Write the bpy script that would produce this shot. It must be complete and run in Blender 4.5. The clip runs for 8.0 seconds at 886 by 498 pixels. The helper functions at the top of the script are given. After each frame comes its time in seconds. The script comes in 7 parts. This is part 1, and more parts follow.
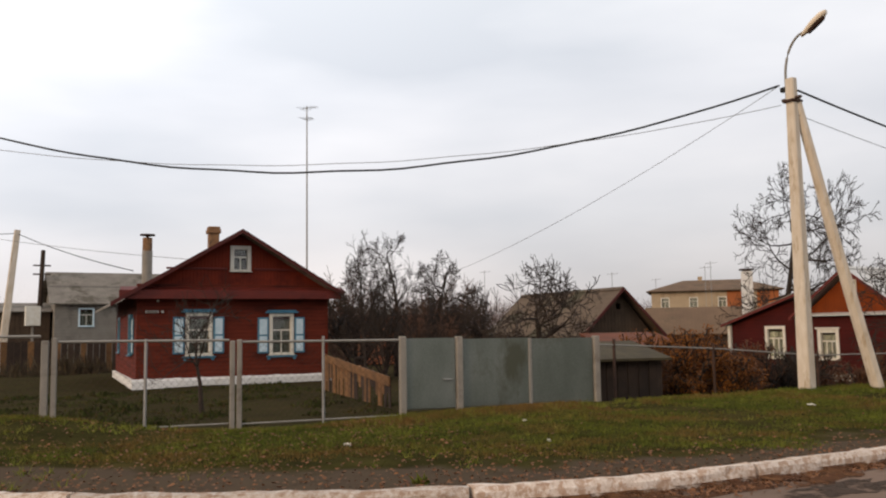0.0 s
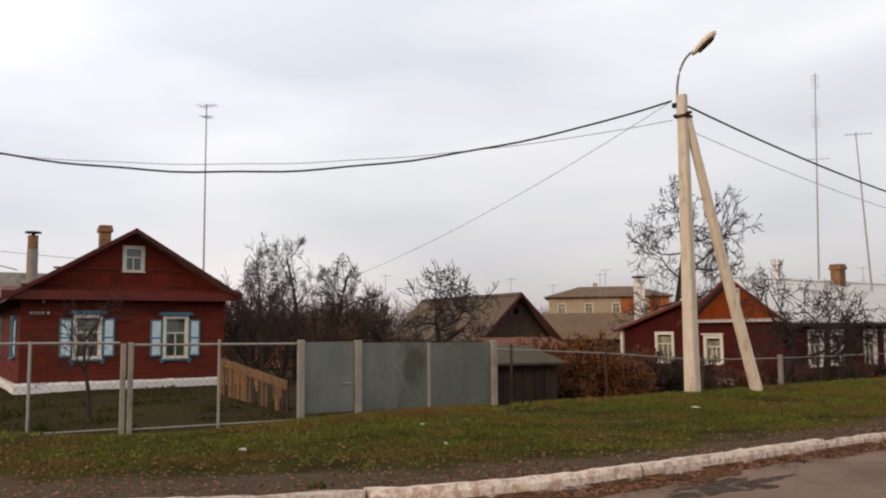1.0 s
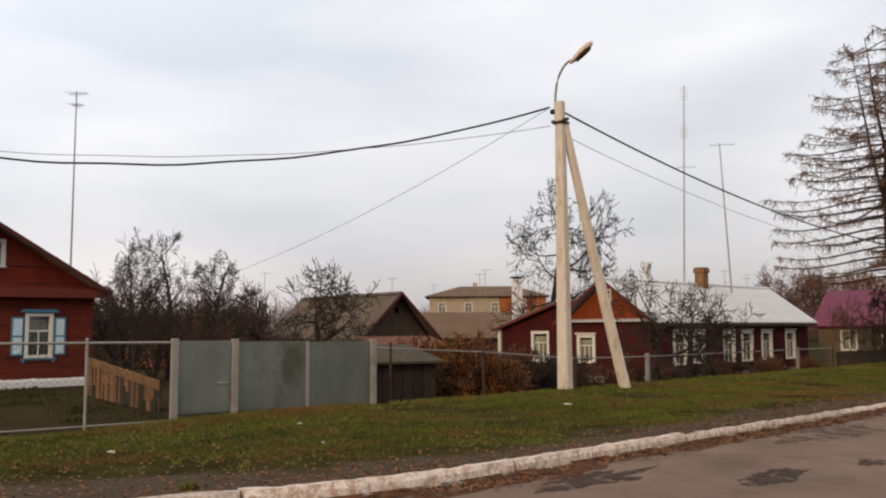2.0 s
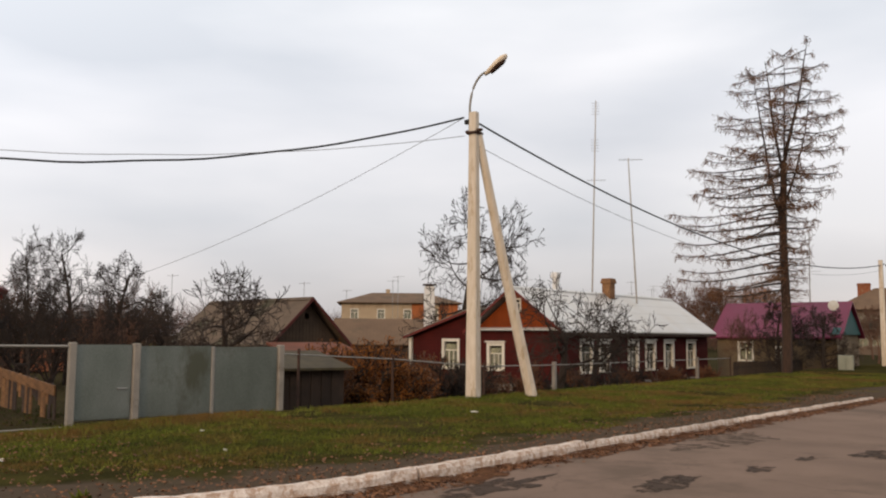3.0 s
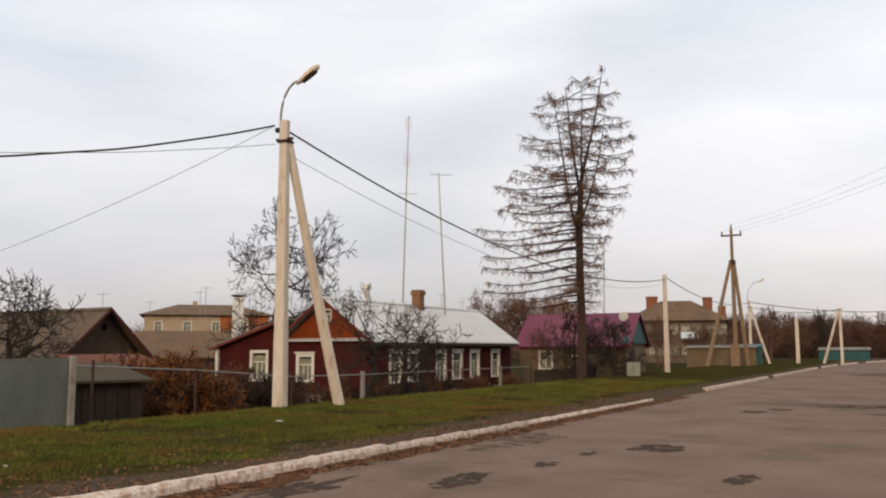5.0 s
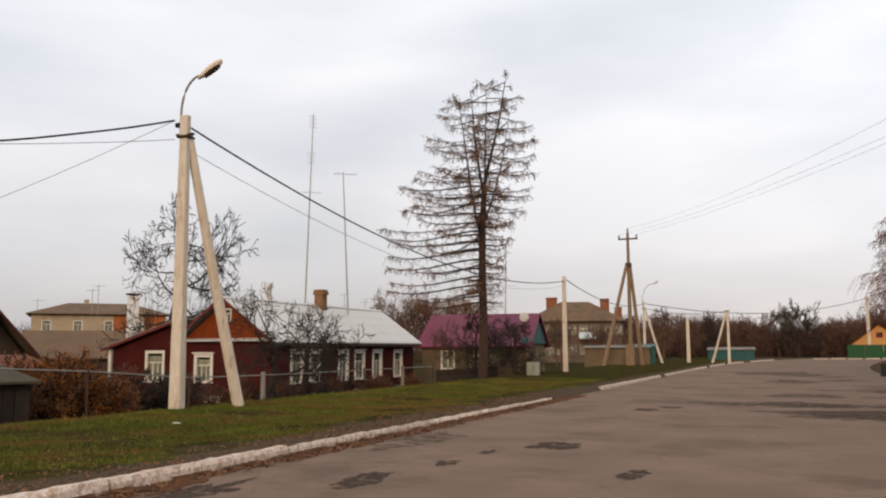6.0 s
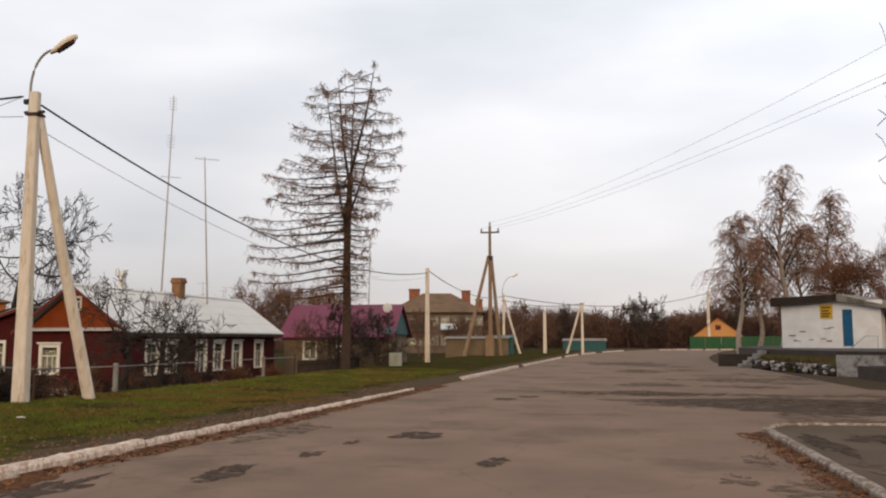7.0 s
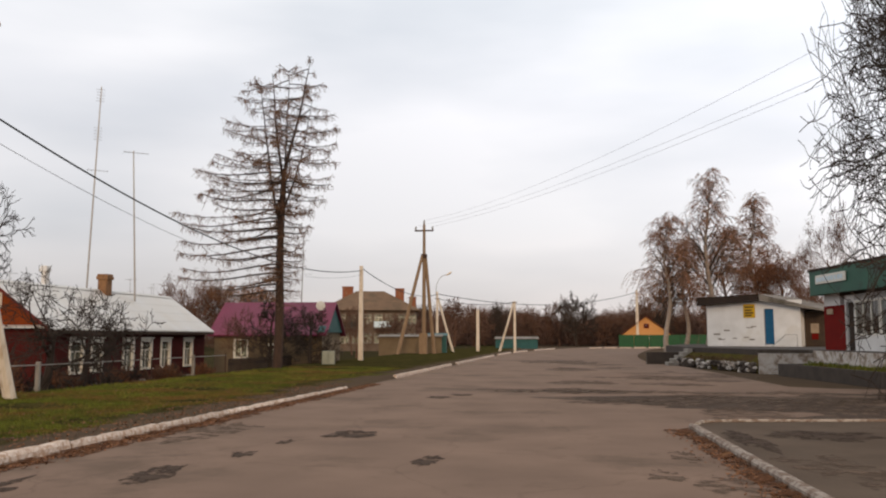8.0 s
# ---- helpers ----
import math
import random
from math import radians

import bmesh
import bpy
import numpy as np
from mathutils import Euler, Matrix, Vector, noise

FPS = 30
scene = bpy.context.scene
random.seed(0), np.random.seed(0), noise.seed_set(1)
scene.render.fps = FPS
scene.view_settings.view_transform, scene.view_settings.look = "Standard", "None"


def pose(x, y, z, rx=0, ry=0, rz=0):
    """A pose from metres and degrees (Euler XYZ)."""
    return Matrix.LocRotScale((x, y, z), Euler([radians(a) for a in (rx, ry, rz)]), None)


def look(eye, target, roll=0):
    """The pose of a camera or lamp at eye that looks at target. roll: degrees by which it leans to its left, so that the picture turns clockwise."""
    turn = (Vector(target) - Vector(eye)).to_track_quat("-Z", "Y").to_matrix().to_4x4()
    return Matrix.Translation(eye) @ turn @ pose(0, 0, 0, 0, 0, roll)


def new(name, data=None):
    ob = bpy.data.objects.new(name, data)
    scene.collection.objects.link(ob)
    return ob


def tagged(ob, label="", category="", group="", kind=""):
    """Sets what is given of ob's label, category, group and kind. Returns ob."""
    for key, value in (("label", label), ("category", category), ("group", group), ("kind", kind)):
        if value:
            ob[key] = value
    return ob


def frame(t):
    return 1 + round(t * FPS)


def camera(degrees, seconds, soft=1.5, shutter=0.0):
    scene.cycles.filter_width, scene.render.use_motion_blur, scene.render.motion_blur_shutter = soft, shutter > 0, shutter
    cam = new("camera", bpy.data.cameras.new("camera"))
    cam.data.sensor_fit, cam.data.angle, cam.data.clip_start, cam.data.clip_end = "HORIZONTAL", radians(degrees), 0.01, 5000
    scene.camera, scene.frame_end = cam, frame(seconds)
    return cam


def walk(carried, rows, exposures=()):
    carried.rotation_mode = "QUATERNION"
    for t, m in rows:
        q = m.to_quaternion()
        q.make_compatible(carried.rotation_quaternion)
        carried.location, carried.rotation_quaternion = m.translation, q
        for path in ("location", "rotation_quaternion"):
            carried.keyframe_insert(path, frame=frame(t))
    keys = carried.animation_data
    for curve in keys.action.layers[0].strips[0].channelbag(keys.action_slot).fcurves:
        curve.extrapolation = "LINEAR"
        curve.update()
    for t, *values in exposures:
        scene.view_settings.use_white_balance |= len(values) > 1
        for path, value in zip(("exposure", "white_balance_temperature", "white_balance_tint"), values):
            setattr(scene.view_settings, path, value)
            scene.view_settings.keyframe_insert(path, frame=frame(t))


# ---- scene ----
cam = camera(54.5, 8.0, soft=2.1)
walk(cam, [
    (0.0, pose(-0.389, 0.142, 1.668, 95.38, 0.84, 58.69)),
    (0.5, pose(-0.345, 0.109, 1.668, 95.48, 0.48, 55.49)),
    (1.0, pose(-0.318, 0.108, 1.674, 95.56, 0.50, 52.08)),
    (1.5, pose(-0.289, 0.089, 1.669, 95.55, 0.18, 48.62)),
    (2.0, pose(-0.233, 0.060, 1.678, 95.42, 0.36, 44.18)),
    (2.2, pose(-0.195, 0.056, 1.689, 95.36, 0.02, 42.28)),
    (3.3, pose(-0.090, 0.071, 1.697, 96.22, -0.26, 37.04)),
    (3.5, pose(-0.001, 0.011, 1.615, 96.48, -0.21, 35.74)),
    (4.0, pose(0.000, 0.000, 1.600, 96.62, -0.23, 31.92)),
    (4.5, pose(0.045, -0.028, 1.592, 96.58, -0.05, 28.64)),
    (6.0, pose(0.121, -0.128, 1.597, 96.70, 0.23, 19.62)),
    (6.5, pose(0.123, -0.219, 1.608, 96.23, -0.01, 14.55)),
    (7.0, pose(0.088, -0.248, 1.610, 96.05, 0.07, 10.49)),
    (7.5, pose(0.054, -0.275, 1.627, 95.93, 0.04, 8.47)),
    (8.0, pose(0.061, -0.286, 1.623, 95.91, 0.01, 6.06)),
])

# ---- sky and sun ----
world = bpy.data.worlds.new("overcast_sky")
scene.world = world
world.use_nodes = True
wn, wl = world.node_tree.nodes, world.node_tree.links
wn.clear()
w_out = wn.new("ShaderNodeOutputWorld")
w_bg = wn.new("ShaderNodeBackground")
w_sky = wn.new("ShaderNodeTexSky")
w_sky.sky_type = "NISHITA"
w_sky.sun_disc = False
w_sky.sun_elevation = radians(14)
w_sky.sun_rotation = radians(170)
w_co = wn.new("ShaderNodeTexCoord")
w_map = wn.new("ShaderNodeMapping")
w_map.inputs["Scale"].default_value = (1.0, 1.0, 3.6)
w_noise = wn.new("ShaderNodeTexNoise")
w_noise.inputs["Scale"].default_value = 1.7
w_noise.inputs["Detail"].default_value = 5.0
w_noise.inputs["Roughness"].default_value = 0.42
w_ramp = wn.new("ShaderNodeValToRGB")
w_ramp.color_ramp.elements[0].position = 0.40
w_ramp.color_ramp.elements[0].color = (0.80, 0.828, 0.88, 1)
w_ramp.color_ramp.elements[1].position = 0.66
w_ramp.color_ramp.elements[1].color = (1.16, 1.145, 1.16, 1)
w_sep = wn.new("ShaderNodeSeparateXYZ")
w_low = wn.new("ShaderNodeValToRGB")
w_low.color_ramp.elements[0].position = 0.0
w_low.color_ramp.elements[0].color = (0.72, 0.645, 0.615, 1)
w_low.color_ramp.elements[1].position = 0.45
w_low.color_ramp.elements[1].color = (1.13, 1.13, 1.12, 1)
w_hi = w_low.color_ramp.elements.new(0.27)
w_hi.color = (0.895, 0.895, 0.91, 1)
w_mid = w_low.color_ramp.elements.new(0.13)
w_mid.color = (0.765, 0.752, 0.755, 1)
w_mul = wn.new("ShaderNodeMixRGB")
w_mul.blend_type = "MULTIPLY"
w_mul.inputs[0].default_value = 1.0
w_dim = wn.new("ShaderNodeMixRGB")
w_dim.blend_type = "MULTIPLY"
w_dim.inputs[0].default_value = 1.0
w_dim.inputs[2].default_value = (0.10, 0.10, 0.10, 1)
w_mix = wn.new("ShaderNodeMixRGB")
w_mix.inputs[0].default_value = 0.92
wl.new(w_co.outputs["Generated"], w_map.inputs["Vector"])
wl.new(w_map.outputs["Vector"], w_noise.inputs["Vector"])
wl.new(w_noise.outputs["Fac"], w_ramp.inputs["Fac"])
wl.new(w_co.outputs["Generated"], w_sep.inputs["Vector"])
wl.new(w_sep.outputs["Z"], w_low.inputs["Fac"])
wl.new(w_ramp.outputs["Color"], w_mul.inputs[1])
wl.new(w_low.outputs["Color"], w_mul.inputs[2])
wl.new(w_sky.outputs["Color"], w_dim.inputs[1])
wl.new(w_dim.outputs["Color"], w_mix.inputs[1])
wl.new(w_mul.outputs["Color"], w_mix.inputs[2])
# the cloud is thickest over the far village and thins to both sides
w_dot = wn.new("ShaderNodeVectorMath")
w_dot.operation = "DOT_PRODUCT"
w_dot.inputs[1].default_value = (-0.883, -0.469, 0.0)
w_sq = wn.new("ShaderNodeMath")
w_sq.operation = "MULTIPLY"
w_fac = wn.new("ShaderNodeMath")
w_fac.operation = "MULTIPLY_ADD"
w_fac.inputs[1].default_value, w_fac.inputs[2].default_value = 0.48, 0.96
w_thin = wn.new("ShaderNodeMixRGB")
w_thin.blend_type = "MULTIPLY"
w_thin.inputs[0].default_value = 1.0
wl.new(w_co.outputs["Generated"], w_dot.inputs[0])
wl.new(w_dot.outputs["Value"], w_sq.inputs[0])
wl.new(w_dot.outputs["Value"], w_sq.inputs[1])
wl.new(w_sq.outputs[0], w_fac.inputs[0])
wl.new(w_mix.outputs["Color"], w_thin.inputs[1])
wl.new(w_fac.outputs[0], w_thin.inputs[2])
wl.new(w_thin.outputs["Color"], w_bg.inputs["Color"])
w_bg.inputs["Strength"].default_value = 1.0
wl.new(w_bg.outputs["Background"], w_out.inputs["Surface"])

sun = new("sun", bpy.data.lights.new("sun", "SUN"))
sun.data.energy = 1.8
sun.data.angle = radians(14)
sun.data.color = (1.0, 0.72, 0.46)
sun.matrix_world = look((4, -24, 8), (0, 0, 0))
scene.view_settings.exposure = 0.0

# ---- materials ----


def rich(c, by=1.22):
    """A slightly more saturated paint."""
    g = 0.3 * c[0] + 0.55 * c[1] + 0.15 * c[2]
    warm = (1.04, 0.98, 0.91) if min(c) < 0.5 else (1.0, 1.0, 1.0)
    return tuple(max(0.004, (g + (v - g) * by) * w) for v, w in zip(c, warm))


def material(name, col, col2=None, scale=3.0, rough=0.8, metal=0.0, bump=0.15, fine=40.0, stretch=(1, 1, 1), spec=0.3, dirt_or_sheen=None, vary=0.0, where="Object", dirt_or_sheen_at=0.52, ragged=0.0):
    """Two scales of colour variation, a layer for stains and painted reflections, fine relief and, per object, a small
    change of brightness.
    """
    m = bpy.data.materials.new(name)
    m.use_nodes = True
    n, l = m.node_tree.nodes, m.node_tree.links
    b = n["Principled BSDF"]
    k = 0.92 if min(col) > 0.5 else 0.58
    col = tuple(c * k for c in rich(col))
    col2 = tuple(c * k for c in rich(col2)) if col2 else None
    dirt_or_sheen = tuple(c * k for c in rich(dirt_or_sheen)) if dirt_or_sheen else None
    b.inputs["Roughness"].default_value = rough
    b.inputs["Metallic"].default_value = metal
    b.inputs["Specular IOR Level"].default_value = spec
    co = n.new("ShaderNodeTexCoord")
    mp = n.new("ShaderNodeMapping")
    mp.inputs["Scale"].default_value = stretch
    l.new(co.outputs[where], mp.inputs["Vector"])
    big = n.new("ShaderNodeTexNoise")
    big.inputs["Scale"].default_value = scale
    big.inputs["Detail"].default_value = 4
    l.new(mp.outputs["Vector"], big.inputs["Vector"])
    small = n.new("ShaderNodeTexNoise")
    small.inputs["Scale"].default_value = fine
    small.inputs["Detail"].default_value = 3
    l.new(mp.outputs["Vector"], small.inputs["Vector"])
    col2 = col2 or tuple(c * 0.65 for c in col)
    r = n.new("ShaderNodeValToRGB")
    r.color_ramp.elements[0].position, r.color_ramp.elements[1].position = 0.32, 0.68
    r.color_ramp.elements[0].color, r.color_ramp.elements[1].color = (*col2, 1), (*col, 1)
    add = n.new("ShaderNodeMath")
    add.operation = "MULTIPLY_ADD"
    add.inputs[1].default_value = 0.35
    l.new(small.outputs["Fac"], add.inputs[0])
    part_of = n.new("ShaderNodeMath")
    part_of.operation = "MULTIPLY"
    part_of.inputs[1].default_value = 0.65
    l.new(big.outputs["Fac"], part_of.inputs[0])
    l.new(part_of.outputs[0], add.inputs[2])
    l.new(add.outputs[0], r.inputs["Fac"])
    colour = r.outputs["Color"]
    if dirt_or_sheen:
        st = n.new("ShaderNodeTexNoise")
        st.inputs["Scale"].default_value = scale * 0.45
        st.inputs["Detail"].default_value = 8
        st.inputs["Roughness"].default_value = 0.7
        l.new(mp.outputs["Vector"], st.inputs["Vector"])
        sr = n.new("ShaderNodeValToRGB")
        sr.color_ramp.elements[0].position, sr.color_ramp.elements[1].position = dirt_or_sheen_at, dirt_or_sheen_at + 0.10
        l.new(st.outputs["Fac"], sr.inputs["Fac"])
        mx = n.new("ShaderNodeMixRGB")
        mx.inputs[2].default_value = (*dirt_or_sheen, 1)
        l.new(sr.outputs["Color"], mx.inputs[0])
        l.new(colour, mx.inputs[1])
        colour = mx.outputs["Color"]
    if vary:
        oi = n.new("ShaderNodeObjectInfo")
        hs = n.new("ShaderNodeHueSaturation")
        vm = n.new("ShaderNodeMapRange")
        vm.inputs["To Min"].default_value, vm.inputs["To Max"].default_value = 1 - vary, 1 + vary
        l.new(oi.outputs["Random"], vm.inputs["Value"])
        l.new(vm.outputs["Result"], hs.inputs["Value"])
        l.new(colour, hs.inputs["Color"])
        colour = hs.outputs["Color"]
    l.new(colour, b.inputs["Base Color"])
    if ragged:
        rn = n.new("ShaderNodeTexNoise")
        rn.inputs["Scale"].default_value = 2.6
        rn.inputs["Detail"].default_value = 8
        rn.inputs["Roughness"].default_value = 0.65
        l.new(mp.outputs["Vector"], rn.inputs["Vector"])
        ra = n.new("ShaderNodeValToRGB")
        ra.color_ramp.elements[0].position, ra.color_ramp.elements[1].position = ragged, ragged + 0.12
        l.new(rn.outputs["Fac"], ra.inputs["Fac"])
        l.new(ra.outputs["Color"], b.inputs["Alpha"])
    if bump:
        bm = n.new("ShaderNodeBump")
        bm.inputs["Strength"].default_value = bump
        bm.inputs["Distance"].default_value = 0.02
        l.new(add.outputs[0], bm.inputs["Height"])
        l.new(bm.outputs["Normal"], b.inputs["Normal"])
    return m


def boards(m, per_metre, axis="Z", depth=0.4, dark=0.45):
    """Adds board joints, as relief and a thin dark line, across one axis of a material."""
    n, l = m.node_tree.nodes, m.node_tree.links
    b = n["Principled BSDF"]
    co = n.new("ShaderNodeTexCoord")
    sp = n.new("ShaderNodeSeparateXYZ")
    l.new(co.outputs["Object"], sp.inputs["Vector"])
    k = n.new("ShaderNodeMath")
    k.operation = "MULTIPLY"
    k.inputs[1].default_value = per_metre
    l.new(sp.outputs[axis], k.inputs[0])
    fr = n.new("ShaderNodeMath")
    fr.operation = "FRACT"
    l.new(k.outputs[0], fr.inputs[0])
    rr = n.new("ShaderNodeValToRGB")
    rr.color_ramp.elements[0].color = (dark, dark, dark, 1)
    rr.color_ramp.elements[1].position = 0.12
    l.new(fr.outputs[0], rr.inputs["Fac"])
    old = b.inputs["Base Color"].links[0].from_socket
    mx = n.new("ShaderNodeMixRGB")
    mx.blend_type = "MULTIPLY"
    mx.inputs[0].default_value = 1
    l.new(old, mx.inputs[1])
    l.new(rr.outputs["Color"], mx.inputs[2])
    l.new(mx.outputs["Color"], b.inputs["Base Color"])
    bp = n.new("ShaderNodeBump")
    bp.inputs["Strength"].default_value = depth
    bp.inputs["Distance"].default_value = 0.03
    l.new(rr.outputs["Color"], bp.inputs["Height"])
    if b.inputs["Normal"].links:
        l.new(b.inputs["Normal"].links[0].from_socket, bp.inputs["Normal"])
    l.new(bp.outputs["Normal"], b.inputs["Normal"])
    return m


RED = boards(material("red_oxide_paint", (0.220, 0.056, 0.038), (0.115, 0.031, 0.023), 2.2, 0.7, bump=0.2, spec=0.1, stretch=(0.5, 0.5, 2.5), dirt_or_sheen=(0.085, 0.026, 0.021)), 7.0, dark=0.35)
RED_V = boards(material("red_gable_boards", (0.25, 0.054, 0.035), (0.15, 0.033, 0.023), 1.6, 0.7, bump=0.1, spec=0.1, dirt_or_sheen=(0.13, 0.03, 0.022)), 8.0, "X")
RED_TRIM = material("red_trim_paint", (0.185, 0.036, 0.026), (0.10, 0.022, 0.018), 2.0, 0.6)
RED_DARK = material("dark_red_board", (0.115, 0.026, 0.022), (0.07, 0.018, 0.016), 2.0, 0.7)
RUSTY_ROOF = material("rusty_sheet_roof", (0.22, 0.085, 0.05), (0.12, 0.05, 0.034), 2.0, 0.9, bump=0.3)
BROWN_ROOF = boards(material("brown_slate_roof", (0.235, 0.165, 0.115), (0.150, 0.105, 0.075), 0.7, 0.95, bump=0.3, dirt_or_sheen=(0.13, 0.10, 0.07)), 4.0, "X", 0.4, 0.8)
RED_WINE = boards(material("wine_red_paint", (0.100, 0.021, 0.019), (0.052, 0.013, 0.012), 1.2, 0.7, bump=0.1, spec=0.1), 6.0)
ORANGE = boards(material("orange_brown_paint", (0.30, 0.085, 0.036), (0.17, 0.048, 0.023), 1.5, 0.7, bump=0.1, spec=0.1), 7.0, "X")
WHITE = material("white_gloss_paint", (0.68, 0.655, 0.60), (0.55, 0.53, 0.47), 6.0, 0.45, bump=0.05)
LIME = material("whitewash", (0.72, 0.705, 0.685), (0.57, 0.55, 0.525), 1.2, 0.9, bump=0.3, dirt_or_sheen=(0.60, 0.57, 0.53), dirt_or_sheen_at=0.56)
LIME_OLD = material("flaking_whitewash", (0.56, 0.53, 0.505), (0.36, 0.33, 0.30), 4.0, 0.9, bump=0.5, dirt_or_sheen=(0.20, 0.165, 0.135), dirt_or_sheen_at=0.47)
BLUE = material("blue_shutter_paint", (0.15, 0.33, 0.47), (0.09, 0.22, 0.34), 5.0, 0.5)
PALE_BLUE = material("pale_blue_paint", (0.62, 0.69, 0.73), (0.40, 0.53, 0.62), 6.0, 0.5)
SLATE = boards(boards(material("weathered_slate_sheet", (0.34, 0.32, 0.295), (0.19, 0.175, 0.16), 1.3, 0.9, bump=0.3, dirt_or_sheen=(0.13, 0.12, 0.10)), 5.0, "X", 0.5, 0.8), 0.75, "Z", 0.5, 0.45)
MOSSY = boards(material("mossy_slate_sheet", (0.20, 0.158, 0.124), (0.11, 0.085, 0.066), 1.1, 0.95, bump=0.3, dirt_or_sheen=(0.075, 0.07, 0.045)), 5.0, "X", 0.5, 0.75)
TIN = boards(material("bright_tin_sheet", (0.56, 0.55, 0.53), (0.50, 0.49, 0.47), 0.9, 0.45, 0.35, bump=0.05), 1.6, "X", 0.3, 0.8)
MAROON = boards(material("maroon_sheet_metal", (0.20, 0.030, 0.075), (0.16, 0.024, 0.06), 0.8, 0.4, 0.1, bump=0.05), 3.0, "X", 0.4, 0.85)
OLD_WOOD = boards(material("grey_brown_timber", (0.11, 0.078, 0.055), (0.06, 0.042, 0.030), 2.5, 0.9, bump=0.4), 6.0, "X", 0.5, 0.4)
PALE_WOOD = material("ochre_timber", (0.30, 0.175, 0.09), (0.15, 0.085, 0.046), 3.0, 0.85, bump=0.3, vary=0.3)
DARK_WOOD = material("dark_wet_timber", (0.065, 0.045, 0.034), (0.035, 0.025, 0.02), 3.0, 0.9, bump=0.4, vary=0.3)
POLE_CONCRETE = material("pole_concrete", (0.65, 0.585, 0.505), (0.46, 0.405, 0.335), 2.6, 0.9, bump=0.5, fine=70.0, stretch=(3, 3, 0.8), dirt_or_sheen=(0.36, 0.30, 0.23), dirt_or_sheen_at=0.54)
CONCRETE = material("grey_concrete", (0.42, 0.40, 0.37), (0.30, 0.285, 0.265), 2.0, 0.9, bump=0.3, dirt_or_sheen=(0.22, 0.20, 0.18))
POLE_WOOD = material("pole_timber", (0.37, 0.275, 0.19), (0.23, 0.165, 0.115), 2.0, 0.9, bump=0.3, stretch=(4, 4, 0.6))
KERB = material("flaking_white_kerb", (0.64, 0.575, 0.52), (0.40, 0.33, 0.28), 22.0, 0.95, bump=1.0, fine=60.0, dirt_or_sheen=(0.33, 0.25, 0.20), vary=0.18, dirt_or_sheen_at=0.47)
# the greenish mottle and dark blotches paint reflections into the sheet's colour
GALV = material("galvanised_sheet", (0.33, 0.365, 0.355), (0.17, 0.200, 0.180), 0.9, 0.36, 0.55, bump=0.06, stretch=(1.5, 1.5, 0.7), dirt_or_sheen=(0.15, 0.16, 0.13), dirt_or_sheen_at=0.56)
GREY_PAINT = material("silver_grey_paint", (0.42, 0.41, 0.39), (0.32, 0.31, 0.29), 4.0, 0.6, 0.2, bump=0.1)
STEEL = material("dull_steel", (0.52, 0.51, 0.50), (0.40, 0.39, 0.38), 6.0, 0.5, 0.5, bump=0.1)
LAMP_PAINT = material("warm_grey_lamp_paint", (0.70, 0.62, 0.52), (0.56, 0.49, 0.40), 4.0, 0.7, bump=0.1)
RUST = material("rusty_iron", (0.10, 0.06, 0.045), (0.05, 0.033, 0.028), 8.0, 0.9, bump=0.3)
BLACK = material("black_rubber", (0.02, 0.02, 0.02), (0.012, 0.012, 0.012), 6.0, 0.7)
WIRE_GREY = material("aluminium_wire", (0.30, 0.30, 0.31), (0.22, 0.22, 0.23), 6.0, 0.6, 0.3)
TAN_BRICK = boards(material("smoky_tan_brick", (0.40, 0.25, 0.15), (0.24, 0.14, 0.09), 6.0, 0.9, bump=0.3, dirt_or_sheen=(0.16, 0.11, 0.08)), 13.0, "Z", 0.4, 0.7)
BRICK = boards(material("old_red_brick", (0.36, 0.15, 0.09), (0.24, 0.10, 0.065), 6.0, 0.9, bump=0.3, dirt_or_sheen=(0.34, 0.24, 0.17)), 13.0, "Z", 0.4, 0.7)
GREY_BOARD = boards(material("grey_weatherboard", (0.33, 0.32, 0.30), (0.23, 0.22, 0.205), 1.5, 0.9, bump=0.2, dirt_or_sheen=(0.19, 0.18, 0.165)), 5.0, "Z", 0.4, 0.7)
PLASTER = material("cream_plaster", (0.62, 0.52, 0.40), (0.50, 0.42, 0.32), 1.0, 0.9, bump=0.2, dirt_or_sheen=(0.42, 0.34, 0.26))
PINK_BRICK = material("orange_brick_wall", (0.50, 0.20, 0.10), (0.38, 0.15, 0.08), 1.2, 0.9, bump=0.2)
CURTAIN = material("net_curtain", (0.40, 0.41, 0.36), (0.20, 0.21, 0.18), 3.0, 0.9, stretch=(8, 8, 0.4))
GREEN_PAINT = material("green_fascia_paint", (0.030, 0.13, 0.085), (0.020, 0.09, 0.06), 1.5, 0.5, dirt_or_sheen=(0.02, 0.06, 0.045))
GREEN_FENCE = boards(material("green_fence_paint", (0.018, 0.105, 0.036), (0.012, 0.070, 0.026), 1.5, 0.5), 4.0, "X", 0.4, 0.7)
DOOR_BLUE = material("blue_door_paint", (0.035, 0.15, 0.30), (0.025, 0.11, 0.23), 3.0, 0.5)
YELLOW = material("yellow_sign_paint", (0.80, 0.55, 0.05), (0.70, 0.45, 0.04), 3.0, 0.5)
INK = material("dark_lettering", (0.10, 0.07, 0.03), (0.08, 0.05, 0.02), 5.0, 0.6)
OXBLOOD = material("oxblood_paint", (0.22, 0.024, 0.020), (0.15, 0.017, 0.015), 2.0, 0.85, spec=0.1)
OCHRE = boards(material("ochre_house_paint", (0.75, 0.42, 0.20), (0.66, 0.36, 0.16), 1.0, 0.7), 6.0, "X", 0.2, 0.85)
